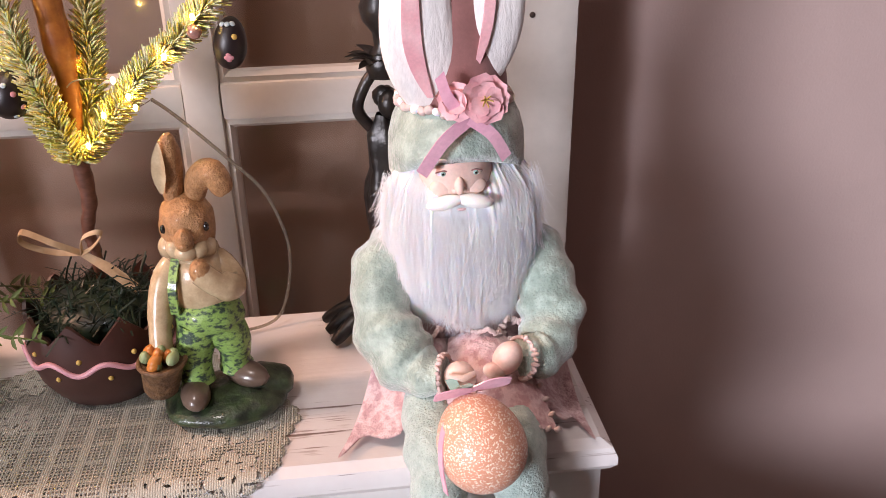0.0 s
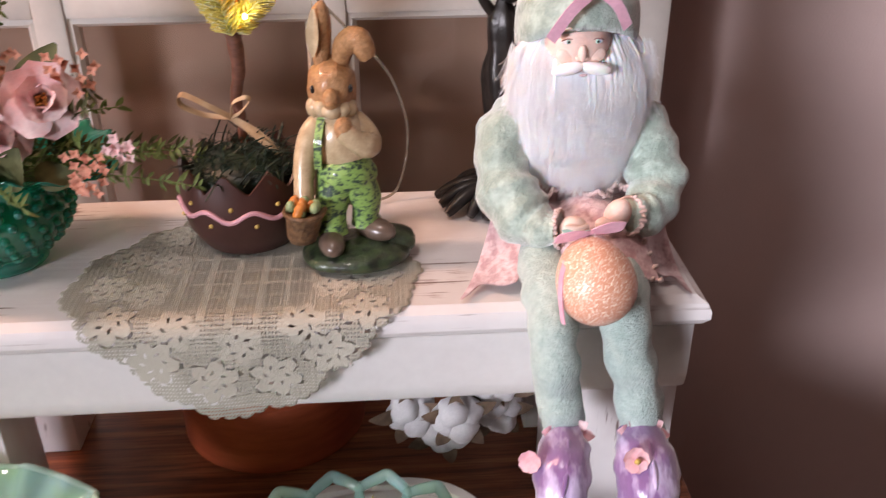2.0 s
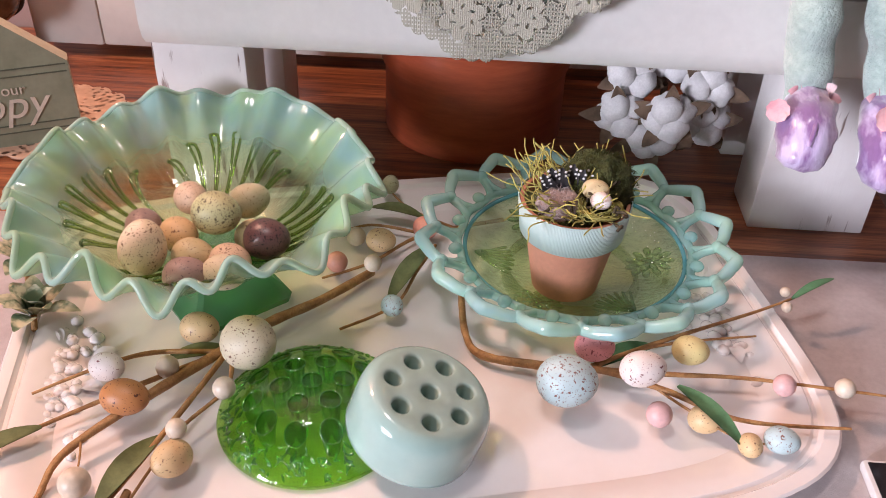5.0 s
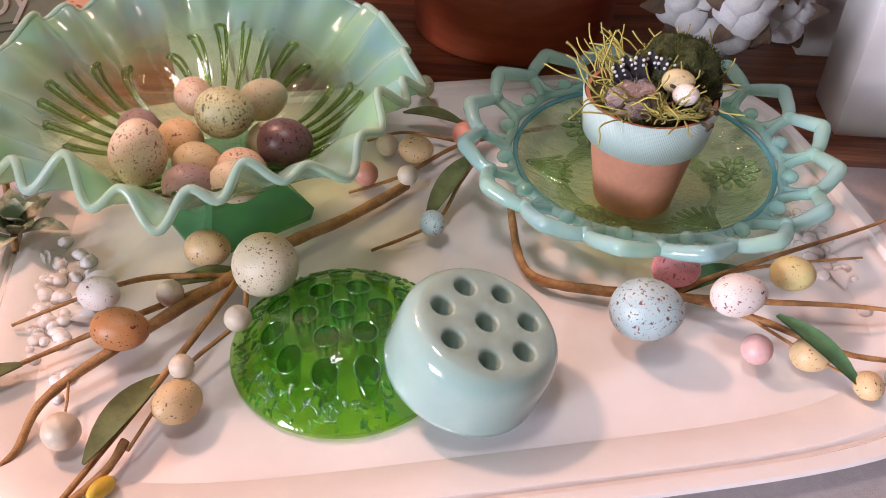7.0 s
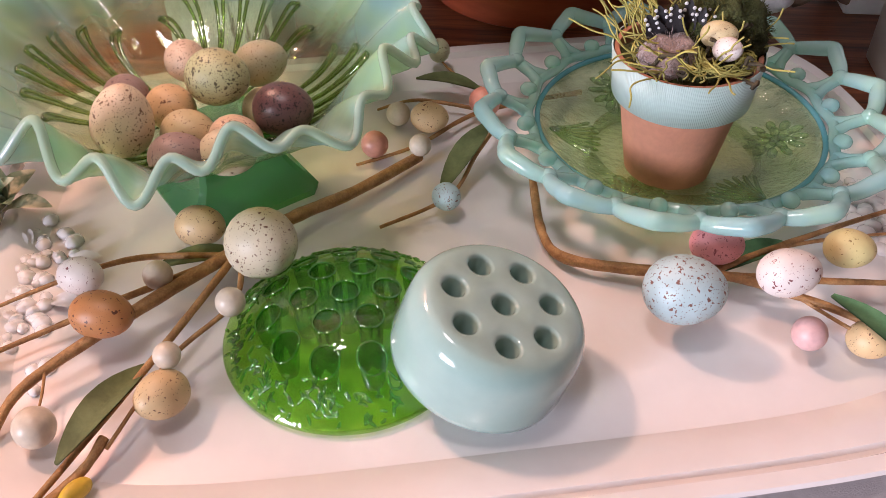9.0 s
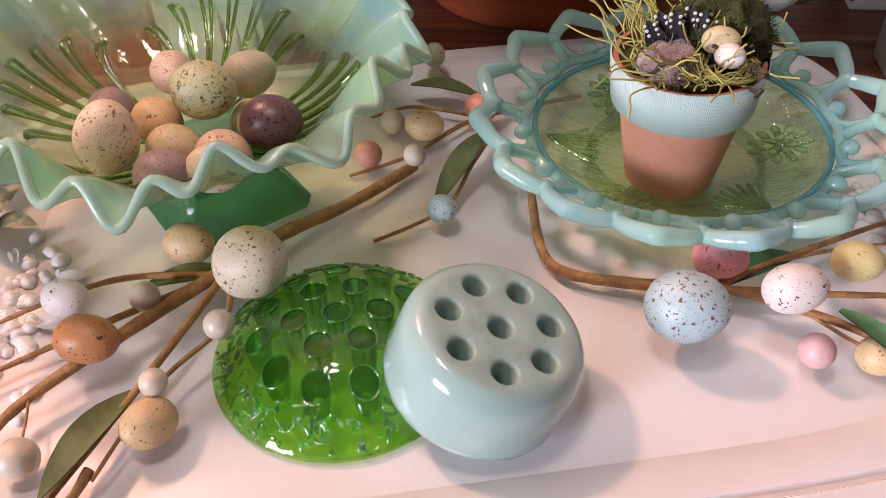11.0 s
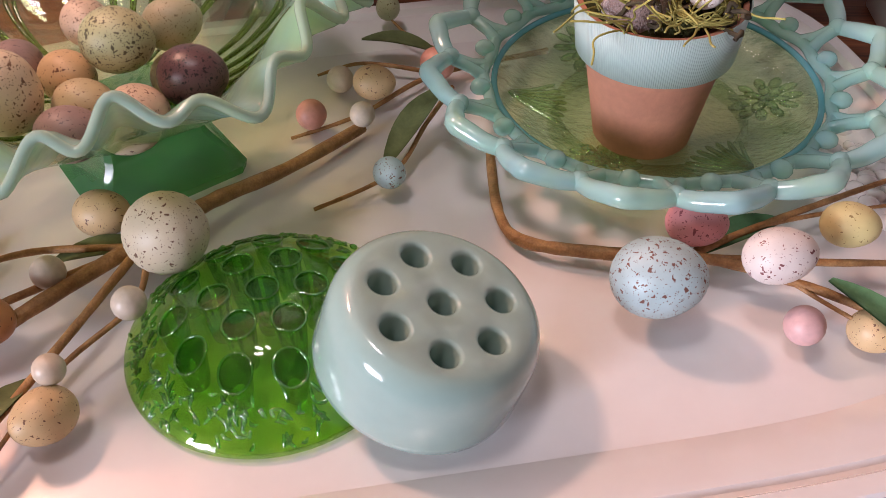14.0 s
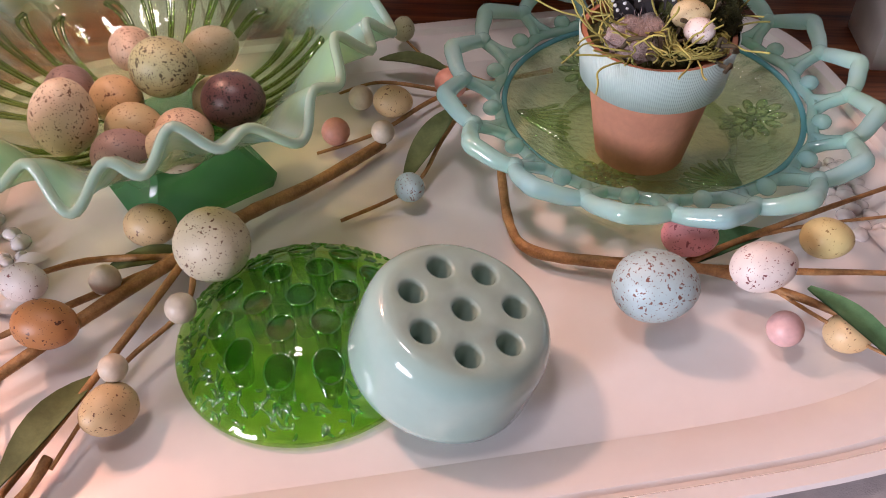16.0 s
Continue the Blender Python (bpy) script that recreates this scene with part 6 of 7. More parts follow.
# ---- rabbit figurine ----
FUR = plain("glazed_brown_fur", (0.52, 0.28, 0.12), (0.34, 0.165, 0.065), 420, 0.42, 0.9, 900, 0.0012, coat=0.25)
CREAM_FUR = plain("glazed_cream", (0.62, 0.48, 0.30), (0.46, 0.33, 0.19), 110, 0.26, 0.2, 300, coat=0.4)
OVERALL = plain("lime_green_overalls", (0.27, 0.44, 0.11), (0.03, 0.06, 0.04), 240, 0.4, 0.7, 420, 0.0012, stretch=(1, 1, 1.6), coat=0.3, lo=0.40, hi=0.52)
ROCK = plain("mossy_green_base", (0.055, 0.085, 0.035), (0.014, 0.019, 0.012), 130, 0.4, 0.6, 180, 0.002, coat=0.3)
SHOE = plain("brown_glazed_shoe", (0.17, 0.115, 0.085), (0.10, 0.065, 0.045), 80, 0.3, 0.3, 200, coat=0.4)
WICKER = plain("brown_wicker", (0.22, 0.12, 0.055), (0.09, 0.045, 0.02), 220, 0.5, 0.9, 420, 0.0015)
CARROTS = plain("carrot_orange", (0.60, 0.22, 0.04), (0.45, 0.15, 0.03), 80, 0.35, coat=0.3)
PALE_GREEN = plain("pale_green_tops", (0.32, 0.40, 0.20), None, 80, 0.4)
DARK = plain("dark_paint", (0.02, 0.014, 0.012), None, 80, 0.25)
R = Build()
R.ball((-0.097, 0.449, BZ + 0.0085), (0.036, 0.027, 0.0090), rough=0.004, freq=70, seg=36, rings=14, mi=3)
R.ball((-0.078, 0.458, BZ + 0.011), (0.020, 0.016, 0.010), rough=0.004, freq=80, seg=24, rings=10, mi=3)
R.ball((-0.112, 0.438, BZ + 0.0205), (0.0085, 0.014, 0.0075), (0, 0, 10), mi=4)
R.ball((-0.084, 0.452, BZ + 0.0225), (0.0085, 0.015, 0.0075), (0, 0, 55), mi=4)
R.tube(curve_pts([(-0.111, 0.448, BZ + 0.022), (-0.112, 0.452, BZ + 0.040), (-0.108, 0.456, BZ + 0.055)], 6), [0.010, 0.0095, 0.0095, 0.0095, 0.010, 0.0105, 0.0115, 0.012, 0.0125, 0.013, 0.0135, 0.014, 0.0145], 16, mi=2)
R.tube(curve_pts([(-0.090, 0.457, BZ + 0.024), (-0.088, 0.457, BZ + 0.042), (-0.096, 0.458, BZ + 0.057)], 6), [0.010, 0.0095, 0.0095, 0.0095, 0.010, 0.0105, 0.0115, 0.012, 0.0125, 0.013, 0.0135, 0.014, 0.0145], 16, mi=2)
R.ball((-0.101, 0.459, BZ + 0.061), (0.0215, 0.0175, 0.0155), rough=0.002, freq=110, seg=28, rings=16, mi=2)
R.ball((-0.103, 0.461, BZ + 0.081), (0.0200, 0.0160, 0.0225), seg=28, rings=16, mi=1)
R.ball((-0.106, 0.464, BZ + 0.098), (0.0165, 0.0135, 0.010), mi=1)
R.ribbon(curve_pts([(-0.119, 0.448, BZ + 0.068), (-0.118, 0.446, BZ + 0.085), (-0.115, 0.454, BZ + 0.099)], 6), 0.0055, (1, -0.3, 0), mi=2, thick=0.001)
R.tube(curve_pts([(-0.115, 0.465, BZ + 0.096), (-0.126, 0.459, BZ + 0.082), (-0.130, 0.450, BZ + 0.060), (-0.130, 0.444, BZ + 0.046)], 5), [0.004, 0.006, 0.0072, 0.0078, 0.008] + [0.0078] * 5 + [0.0070] * 6, 14, mi=1)
R.tube(curve_pts([(-0.094, 0.465, BZ + 0.097), (-0.083, 0.455, BZ + 0.082), (-0.090, 0.446, BZ + 0.085), (-0.101, 0.446, BZ + 0.094)], 5), [0.004, 0.006, 0.0075, 0.0082, 0.0085] + [0.0085] * 5 + [0.0070] * 6, 14, mi=1)
R.ball((-0.100, 0.445, BZ + 0.095), (0.0065, 0.006, 0.0075), mi=0)
R.ball((-0.107, 0.466, BZ + 0.114), (0.0168, 0.0172, 0.0190), rough=0.0018, freq=140, seg=36, rings=24, mi=0)
R.ball((-0.1075, 0.4525, BZ + 0.1045), (0.0082, 0.0072, 0.0058), mi=1)
R.ball((-0.1140, 0.4550, BZ + 0.1055), (0.0066, 0.0070, 0.0062), rough=0.001, freq=200, mi=1)
R.ball((-0.1010, 0.4550, BZ + 0.1048), (0.0066, 0.0070, 0.0062), rough=0.001, freq=200, mi=1)
R.ball((-0.1075, 0.4500, BZ + 0.1115), (0.0060, 0.0060, 0.0075), (20, 0, 0), mi=0)
R.ball((-0.1075, 0.4445, BZ + 0.1105), (0.0030, 0.002, 0.0018), mi=0)
for ex in (-0.1195, -0.0945):
    R.ball((ex, 0.4545, BZ + 0.1170), (0.0018, 0.0017, 0.0026), mi=8)
R.tube(curve_pts([(-0.113, 0.468, BZ + 0.128), (-0.113, 0.468, BZ + 0.145), (-0.112, 0.466, BZ + 0.158), (-0.110, 0.465, BZ + 0.167)], 5), [0.0055, 0.006, 0.0065, 0.007, 0.0074, 0.0076, 0.0078, 0.0078, 0.0076, 0.0074, 0.0070, 0.0062, 0.0050, 0.004, 0.0028, 0.001], 14, mi=0)
R.tube(curve_pts([(-0.101, 0.468, BZ + 0.128), (-0.097, 0.466, BZ + 0.140), (-0.088, 0.463, BZ + 0.144), (-0.081, 0.460, BZ + 0.133)], 5), [0.0055, 0.006, 0.0065, 0.007, 0.0074, 0.0076, 0.0078, 0.0080, 0.0080, 0.0080, 0.0080, 0.0078, 0.0075, 0.0070, 0.0060, 0.0040], 14, mi=0)
R.ball((-0.1190, 0.4595, BZ + 0.1045), (0.0062, 0.0075, 0.0068), rough=0.001, freq=200, mi=1)
R.ball((-0.0965, 0.4600, BZ + 0.1035), (0.0062, 0.0075, 0.0068), rough=0.001, freq=200, mi=1)
R.leaf((-0.118, 0.4605, BZ + 0.135), (-0.1155, 0.4595, BZ + 0.164), 0.009, (-0.3, -1, 0), 0.05, mi=1)
R.lathe([(0.0005, 0), (0.0085, 0), (0.0100, 0.004), (0.0135, 0.019), (0.0145, 0.021), (0.0120, 0.0205), (0.0005, 0.018)], Matrix.Translation((-0.130, 0.440, BZ + 0.023)), 28, mi=5)
R.tube([(-0.130 + 0.0142 * math.cos(a), 0.440 + 0.0142 * math.sin(a), BZ + 0.0435) for a in np.linspace(0, 6.283, 25)], 0.0016, 6, mi=5, caps=False)
rnd = random.Random(61)
for k in range(16):
    R.ball((-0.130 + rnd.uniform(-0.010, 0.010), 0.440 + rnd.uniform(-0.010, 0.008), BZ + 0.045 + rnd.uniform(0, 0.005)), (0.0036, 0.0036, 0.0050), (rnd.uniform(0, 90), 0, rnd.uniform(0, 180)), mi=6 if k % 3 else 7, seg=10, rings=8)
R.v = [(-0.1045 + (x + 0.1045) * (0.90 if z > BZ + 0.03 else 1), y, z) for x, y, z in R.v]
tagged(part("rabbit_figurine", R, [FUR, CREAM_FUR, OVERALL, ROCK, SHOE, WICKER, CARROTS, PALE_GREEN, DARK], at=(-0.097, 0.449, BZ)), "glazed brown rabbit figurine in green overalls with a carrot basket", "figurine")

# ---- bronze candle holder statuette ----
BRONZE = plain("dark_bronze", (0.030, 0.025, 0.022), (0.016, 0.013, 0.012), 90, 0.34, 0.4, 160, 0.0015, metal=0.35, spec=0.6)
S = Build()
rnd = random.Random(71)
for k in range(9):
    a = math.pi * (0.62 + 0.11 * k)
    L = rnd.uniform(0.034, 0.046)
    p0 = Vector((0.006, 0.528, BZ + 0.014))
    d = Vector((math.cos(a), math.sin(a), 0))
    S.tube(curve_pts([p0, p0 + d * L * 0.55 + Vector((0, 0, 0.002)), p0 + d * L + Vector((0, 0, -0.0095))], 5), [0.007, 0.007, 0.0065, 0.006, 0.0058, 0.0055, 0.0052, 0.005, 0.0045, 0.004, 0.003], 8)
S.lathe([(0.0005, 0), (0.020, 0), (0.021, 0.01), (0.016, 0.022), (0.011, 0.04), (0.010, 0.06), (0.012, 0.08), (0.0135, 0.095), (0.0125, 0.105), (0.0095, 0.115), (0.0105, 0.128), (0.0110, 0.138), (0.006, 0.146), (0.0045, 0.150)],
        Matrix.Translation((0.0065, 0.530, BZ)), 28, wave=lambda a, k, r, z: (r * (1 + 0.10 * math.sin(5 * a + z * 60)), z))
S.ball((0.0105, 0.527, BZ + 0.157), (0.0072, 0.0075, 0.0092), seg=18, rings=12)
S.ball((0.0085, 0.531, BZ + 0.160), (0.0075, 0.0075, 0.0075), rough=0.002, freq=200)
S.tube(curve_pts([(0.000, 0.530, BZ + 0.140), (-0.0085, 0.527, BZ + 0.154), (-0.004, 0.526, BZ + 0.169), (0.003, 0.527, BZ + 0.178)], 5), 0.0036, 10)
S.tube(curve_pts([(0.0145, 0.530, BZ + 0.140), (0.023, 0.528, BZ + 0.155), (0.019, 0.527, BZ + 0.169), (0.012, 0.527, BZ + 0.177)], 5), 0.0036, 10)
for k in range(14):
    a = 0.45 * k
    p = Vector((0.006, 0.528, BZ + 0.178))
    S.leaf(p, p + Vector((math.cos(a) * 0.021, math.sin(a) * 0.016, 0.004 + 0.004 * (k % 3))), 0.010, (0, 0, 1), 0.3)
S.lathe([(0.0005, 0.172), (0.010, 0.174), (0.011, 0.184), (0.005, 0.192), (0.006, 0.200), (0.0115, 0.207), (0.013, 0.215), (0.0105, 0.222), (0.0105, 0.226), (0.0165, 0.230), (0.0165, 0.233), (0.0005, 0.233)], Matrix.Translation((0.008, 0.528, BZ)), 24)
tagged(part("bronze_candle_holder", S, BRONZE, at=(0.006, 0.530, BZ)), "dark bronze figural candle holder standing on the bench", "candle holder")

# ---- seated bearded doll with rabbit ears ----
MINT = plain("mint_crushed_velvet", (0.47, 0.59, 0.51), (0.28, 0.37, 0.31), 110, 0.30, 0.9, 380, 0.0016, sheen=1.0, lo=0.40, hi=0.62)
MINT_LIGHT = plain("pale_mint_plush", (0.52, 0.64, 0.58), (0.38, 0.50, 0.45), 190, 0.42, 0.9, 620, 0.0018, sheen=0.4)
ROSE_VELVET = plain("pink_crushed_velvet", (0.80, 0.58, 0.58), (0.58, 0.33, 0.34), 190, 0.36, 0.8, 380, 0.0015, stretch=(1, 1, 0.4), sheen=0.9, lo=0.42, hi=0.56)
DUSKY = plain("dusky_rose_felt", (0.30, 0.13, 0.12), None, 60, 0.85, 0.3, 500, sheen=0.4)
SKIN = plain("painted_porcelain", (0.86, 0.66, 0.57), (0.83, 0.56, 0.48), 70, 0.4, 0.05, 300, sss=0.2)
BEARD = plain("white_beard_fibre", (0.95, 0.94, 0.94), (0.92, 0.90, 0.91), 80, 0.7, 0.1, 260, 0.0006, stretch=(4, 4, 0.25), sss=0.6, sheen=0.3, fine_lo=0.98)
EARFUR = plain("white_ear_felt", (0.88, 0.86, 0.84), (0.82, 0.79, 0.77), 90, 0.9, 0.5, 300, 0.002, stretch=(1, 1, 0.3), sheen=0.4)
SATIN = plain("pink_satin_ribbon", (0.80, 0.46, 0.56), (0.70, 0.36, 0.47), 60, 0.22, 0.05, 200, sheen=0.3)
AQUA_SATIN = plain("aqua_satin_ribbon", (0.42, 0.62, 0.55), None, 60, 0.25, 0.05, 200)
# pale tone paints the velvet's highlights over the purple
LILAC = plain("lilac_velvet_with_highlights", (0.60, 0.50, 0.72), (0.24, 0.13, 0.30), 60, 0.2, 0.5, 160, 0.0012, sheen=0.7, stretch=(1.4, 0.5, 0.5), lo=0.48, hi=0.62)
TRIM = plain("pale_loop_trim", (0.72, 0.58, 0.54), (0.62, 0.46, 0.44), 160, 0.7, 0.3, 500)
SILK = plain("pink_silk_flower", (0.88, 0.54, 0.56), (0.80, 0.40, 0.44), 90, 0.6, 0.1, 300, sss=0.1)
GLIT, n_, l_, p_ = mat("orange_glitter")
v = coords(n_, l_)
vo = n_.new("ShaderNodeTexVoronoi")
vo.inputs["Scale"].default_value = 1700
l_.new(v, vo.inputs["Vector"])
# glints of the glitter painted as pale flecks in the base colour
spark = ramp(n_, l_, vo.outputs["Color"], [(0.67, (0.74, 0.35, 0.22)), (0.72, (1.0, 0.86, 0.70))])
l_.new(spark, p_.inputs["Base Color"])
p_.inputs["Roughness"].default_value = 0.35
p_.inputs["Coat Weight"].default_value = 0.3
nm = n_.new("ShaderNodeBump")
nm.inputs["Strength"].default_value, nm.inputs["Distance"].default_value = 0.35, 0.0005
l_.new(vo.outputs["Distance"], nm.inputs["Height"])
l_.new(nm.outputs["Normal"], p_.inputs["Normal"])
MATS = [MINT, MINT_LIGHT, ROSE_VELVET, DUSKY, SKIN, BEARD, EARFUR, SATIN, AQUA_SATIN, LILAC, TRIM, SILK, GLIT, DARK, YDOT, PALE_PINK]
rnd = random.Random(81)
D = Build()
# trunk, coat skirt, apron
D.ball((0.043, 0.470, 0.262), (0.046, 0.036, 0.062), rough=0.003, freq=60, seg=30, rings=18, mi=2)
for top_out, top_in, low_in, tip in (((-0.004, 0.458, 0.246), (0.022, 0.430, 0.244), (0.001, 0.398, 0.2100), (-0.034, 0.3935, 0.2045)),
                                     ((0.102, 0.462, 0.246), (0.070, 0.430, 0.246), (0.088, 0.400, 0.2120), (0.108, 0.3880, 0.2045))):
    # one pointed coat flap, flaring from the waist on to the bench
    rows = []
    for j in range(16):
        s = j / 15
        row = []
        for i in range(16):
            u = i / 15
            top = Vector(top_out).lerp(Vector(top_in), u)
            low = Vector(tip).lerp(Vector(low_in), u) + Vector((0, 0.012, 0)) * math.sin(math.pi * u) * 0.5
            p = top.lerp(low, s)
            p.z -= 0.013 * math.sin(math.pi * s) * (1 - 0.5 * u)
            p.z = max(p.z, BZ + 0.0035)
            p.y -= 0.0022 * math.sin(u * 9 + 1) * (0.3 + s)
            row.append(tuple(p))
        rows.append(row)
    D.grid(rows, mi=2)
    D.grid([[(x, y + 0.0004, z - 0.0012) for x, y, z in r] for r in rows], mi=2)
D.ball((0.047, 0.458, 0.226), (0.050, 0.036, 0.026), rough=0.003, freq=60, seg=30, rings=16, mi=2)
rows = []
for j in range(10):
    s = j / 9
    rows.append([(0.048 + (0.016 + 0.014 * s) * u + 0.006 * s, 0.428 - 0.052 * s + 0.004 * u * u, 0.254 - 0.030 * s + 0.008 * math.sin(math.pi * s) - 0.006 * u * u) for u in np.linspace(-1, 1, 12)])
D.grid(rows, mi=2)
edge = [Vector(p) for p in [r[-1] for r in rows]] + [Vector(p) for p in rows[-1][::-1]]
for k, p in enumerate(edge):
    D.ball(p + Vector((0, -0.0006, 0.0008)), (0.0016, 0.0014, 0.0022), (0, rnd.uniform(0, 90), 0), mi=10, seg=7, rings=5)
# arms, cuffs, fists
for side, pts in ((0, [(0.008, 0.466, 0.300), (-0.002, 0.450, 0.282), (-0.003, 0.430, 0.258), (0.010, 0.411, 0.243), (0.026, 0.402, 0.244)]), (1, [(0.076, 0.466, 0.300), (0.088, 0.450, 0.284), (0.090, 0.430, 0.262), (0.080, 0.410, 0.249), (0.068, 0.402, 0.251)])):
    line = curve_pts(pts, 7)
    n = len(line)
    D.tube(line, [0.0135 + 0.0045 * math.sin(math.pi * k / n) + 0.0012 * math.sin(k * 1.4 + side) - 0.004 * (k / n) ** 3 for k in range(n)], 36, mi=0, folds=0.0048, freq=46)
    c, d = line[-1], (line[-1] - line[-3]).normalized()
    s1 = d.orthogonal().normalized()
    s2 = d.cross(s1)
    for k in range(26):
        a = 2 * math.pi * k / 26
        D.ball(c + (s1 * math.cos(a) + s2 * math.sin(a)) * 0.0112, (0.0016, 0.0012, 0.0026), (rnd.uniform(0, 90), rnd.uniform(0, 90), 0), mi=10, seg=8, rings=6)
for c, r, turn in (((0.0335, 0.398, 0.2455), (0.0085, 0.0075, 0.0085), (0, 0, 0)), ((0.0595, 0.398, 0.2545), (0.0078, 0.0075, 0.0100), (0, 25, 0)), ((0.052, 0.3945, 0.2495), (0.0065, 0.0045, 0.0045), (0, 15, 0))):
    D.ball(c, r, turn, mi=4, seg=18, rings=12)
for k in range(4):
    D.tube([(0.0270 + 0.001 * k, 0.3915 - 0.0006, 0.2505 - 0.0038 * k), (0.0345, 0.3885, 0.2505 - 0.0038 * k), (0.0405, 0.3925, 0.2500 - 0.0036 * k)], 0.0019, 7, mi=4)
for k in range(34):
    D.ball((0.010 + 0.0021 * k, 0.428 - 0.006 * math.sin(k * 0.12 * math.pi), 0.256 + 0.002 * math.sin(k)), (0.0015, 0.0012, 0.0026), (0, rnd.uniform(0, 180), 0), mi=10, seg=8, rings=5)
# legs and slippers
for pts, rr in (([(0.026, 0.446, 0.216), (0.018, 0.402, 0.219), (0.0175, 0.372, 0.212), (0.0175, 0.358, 0.192), (0.022, 0.357, 0.158), (0.028, 0.356, 0.124)], 0.0148), ([(0.066, 0.446, 0.216), (0.062, 0.402, 0.219), (0.0605, 0.372, 0.212), (0.061, 0.358, 0.192), (0.070, 0.357, 0.158), (0.078, 0.356, 0.120)], 0.0148)):
    line = curve_pts(pts, 7)
    n = len(line)
    D.tube(line, [rr + 0.002 - 0.0035 * k / n + 0.0008 * math.sin(k * 1.1) for k in range(n)], 26, mi=1, folds=0.0022, freq=70)
for c, tip, w in (((0.026, 0.350, 0.130), (0.014, 0.308, 0.106), 0.0158), ((0.072, 0.350, 0.128), (0.070, 0.308, 0.094), 0.0175)):
    c, tip = Vector(c), Vector(tip)
    line = [c.lerp(tip, t) + Vector((0, -0.008 * math.sin(math.pi * t), 0.006 * math.sin(math.pi * t))) for t in np.linspace(0, 1, 14)]
    D.tube(line, [w * (0.55 + 0.50 * math.sin(math.pi * min(1, 0.12 + 0.80 * t)) ** 0.8) * (1 if t < 0.93 else 0.55) for t in np.linspace(0, 1, 14)], 30, mi=9, folds=0.003, freq=110)
    seam = [p + Vector((0, -0.6, 0.8)) * w * 0.98 for p in line[2:12]]
    D.tube(seam, 0.0016, 6, mi=9)
    for k in range(9):
        a = 2 * math.pi * k / 9
        out = Vector((math.cos(a), 0.35 * math.sin(a) - 0.1, 0.75 * math.sin(a)))
        D.leaf(c + Vector((0, -0.004, 0.004)) + out * 0.009, c + Vector((0, -0.008, 0.005)) + out * 0.0165, 0.0075, (0, -1, 0.6), 0.3, mi=2 if k % 2 else 11)
blossom(D, (0.061, 0.316, 0.1375), (-0.1, -1, 0.5), 0.0075, 5, 1, 11)
D.ball((0.061, 0.3135, 0.1385), (0.0020, 0.0015, 0.0020), mi=14, seg=8, rings=6)
blossom(D, (0.000, 0.320, 0.137), (-0.5, -1, 0.5), 0.0065, 5, 1, 11)
# head, face, hat
D.ball((0.0425, 0.4705, 0.347), (0.034, 0.028, 0.034), seg=28, rings=18, mi=5)
D.ball((0.0385, 0.4440, 0.3465), (0.0200, 0.0165, 0.0205), seg=26, rings=18, mi=4)
for ex in (0.0300, 0.0470):
    D.ball((ex, 0.4318, 0.3410), (0.0064, 0.0030, 0.0048), mi=4)
    D.ball((ex, 0.4302, 0.3492), (0.0034, 0.0016, 0.0015), mi=5, seg=14, rings=10)
    D.ball((ex + 0.0002, 0.4288, 0.3493), (0.0013, 0.0006, 0.0013), mi=8, seg=12, rings=8)
    D.ball((ex + 0.0002, 0.42835, 0.3493), (0.0007, 0.0004, 0.0007), mi=13, seg=10, rings=8)
    D.tube(curve_pts([(ex - 0.0036, 0.4298, 0.3497), (ex, 0.4284, 0.3512), (ex + 0.0036, 0.4298, 0.3499)], 4), 0.0004, 6, mi=3)
    D.tube(curve_pts([(ex - 0.0050, 0.4308, 0.3548), (ex, 0.4292, 0.3566), (ex + 0.0050, 0.4308, 0.3550)], 4), [0.0005] + [0.0011] * 7 + [0.0005], 6, mi=5)
D.ball((0.0385, 0.4280, 0.3428), (0.0027, 0.0032, 0.0050), mi=4)
for ex in (0.0361, 0.0409):
    D.ball((ex, 0.4285, 0.3402), (0.0016, 0.0018, 0.0016), mi=4, seg=10, rings=8)
for sx in (-1, 1):
    D.ball((0.0385 + sx * 0.0080, 0.4262, 0.3345), (0.0100, 0.0048, 0.0036), (0, sx * 10, 0), mi=5, seg=16, rings=10)
D.ball((0.0390, 0.4240, 0.3312), (0.0025, 0.0012, 0.0008), mi=2, seg=8, rings=6)
D.lathe([(0.0358, 0.338), (0.0372, 0.340), (0.0374, 0.350), (0.0368, 0.360), (0.0345, 0.3695), (0.0305, 0.3775), (0.0250, 0.3810)], Matrix.Translation((0.0420, 0.464, 0)), 48, mi=0, wave=lambda a, k, r, z: (r * (1 - 0.02 * max(0, -math.sin(a))), z + (0.020 - 0.0045 * min(k, 4)) * max(0, -math.sin(a)) ** 1.6 * (k < 5)))
D.lathe([(0.0275, 0.378), (0.0260, 0.392), (0.0205, 0.430), (0.0150, 0.470), (0.0080, 0.520), (0.0005, 0.530)], Matrix.Translation((0.0425, 0.463, 0)), 32, mi=3)
for k in range(44):
    a = 2 * math.pi * k / 44
    D.ball((0.0405 + 0.0295 * math.cos(a), 0.463 + 0.0295 * math.sin(a), 0.3800 + rnd.uniform(-0.001, 0.001)), (0.0028, 0.0022, 0.0032), (rnd.uniform(0, 90), rnd.uniform(0, 90), 0), mi=10 if k % 3 else 5, seg=8, rings=5)
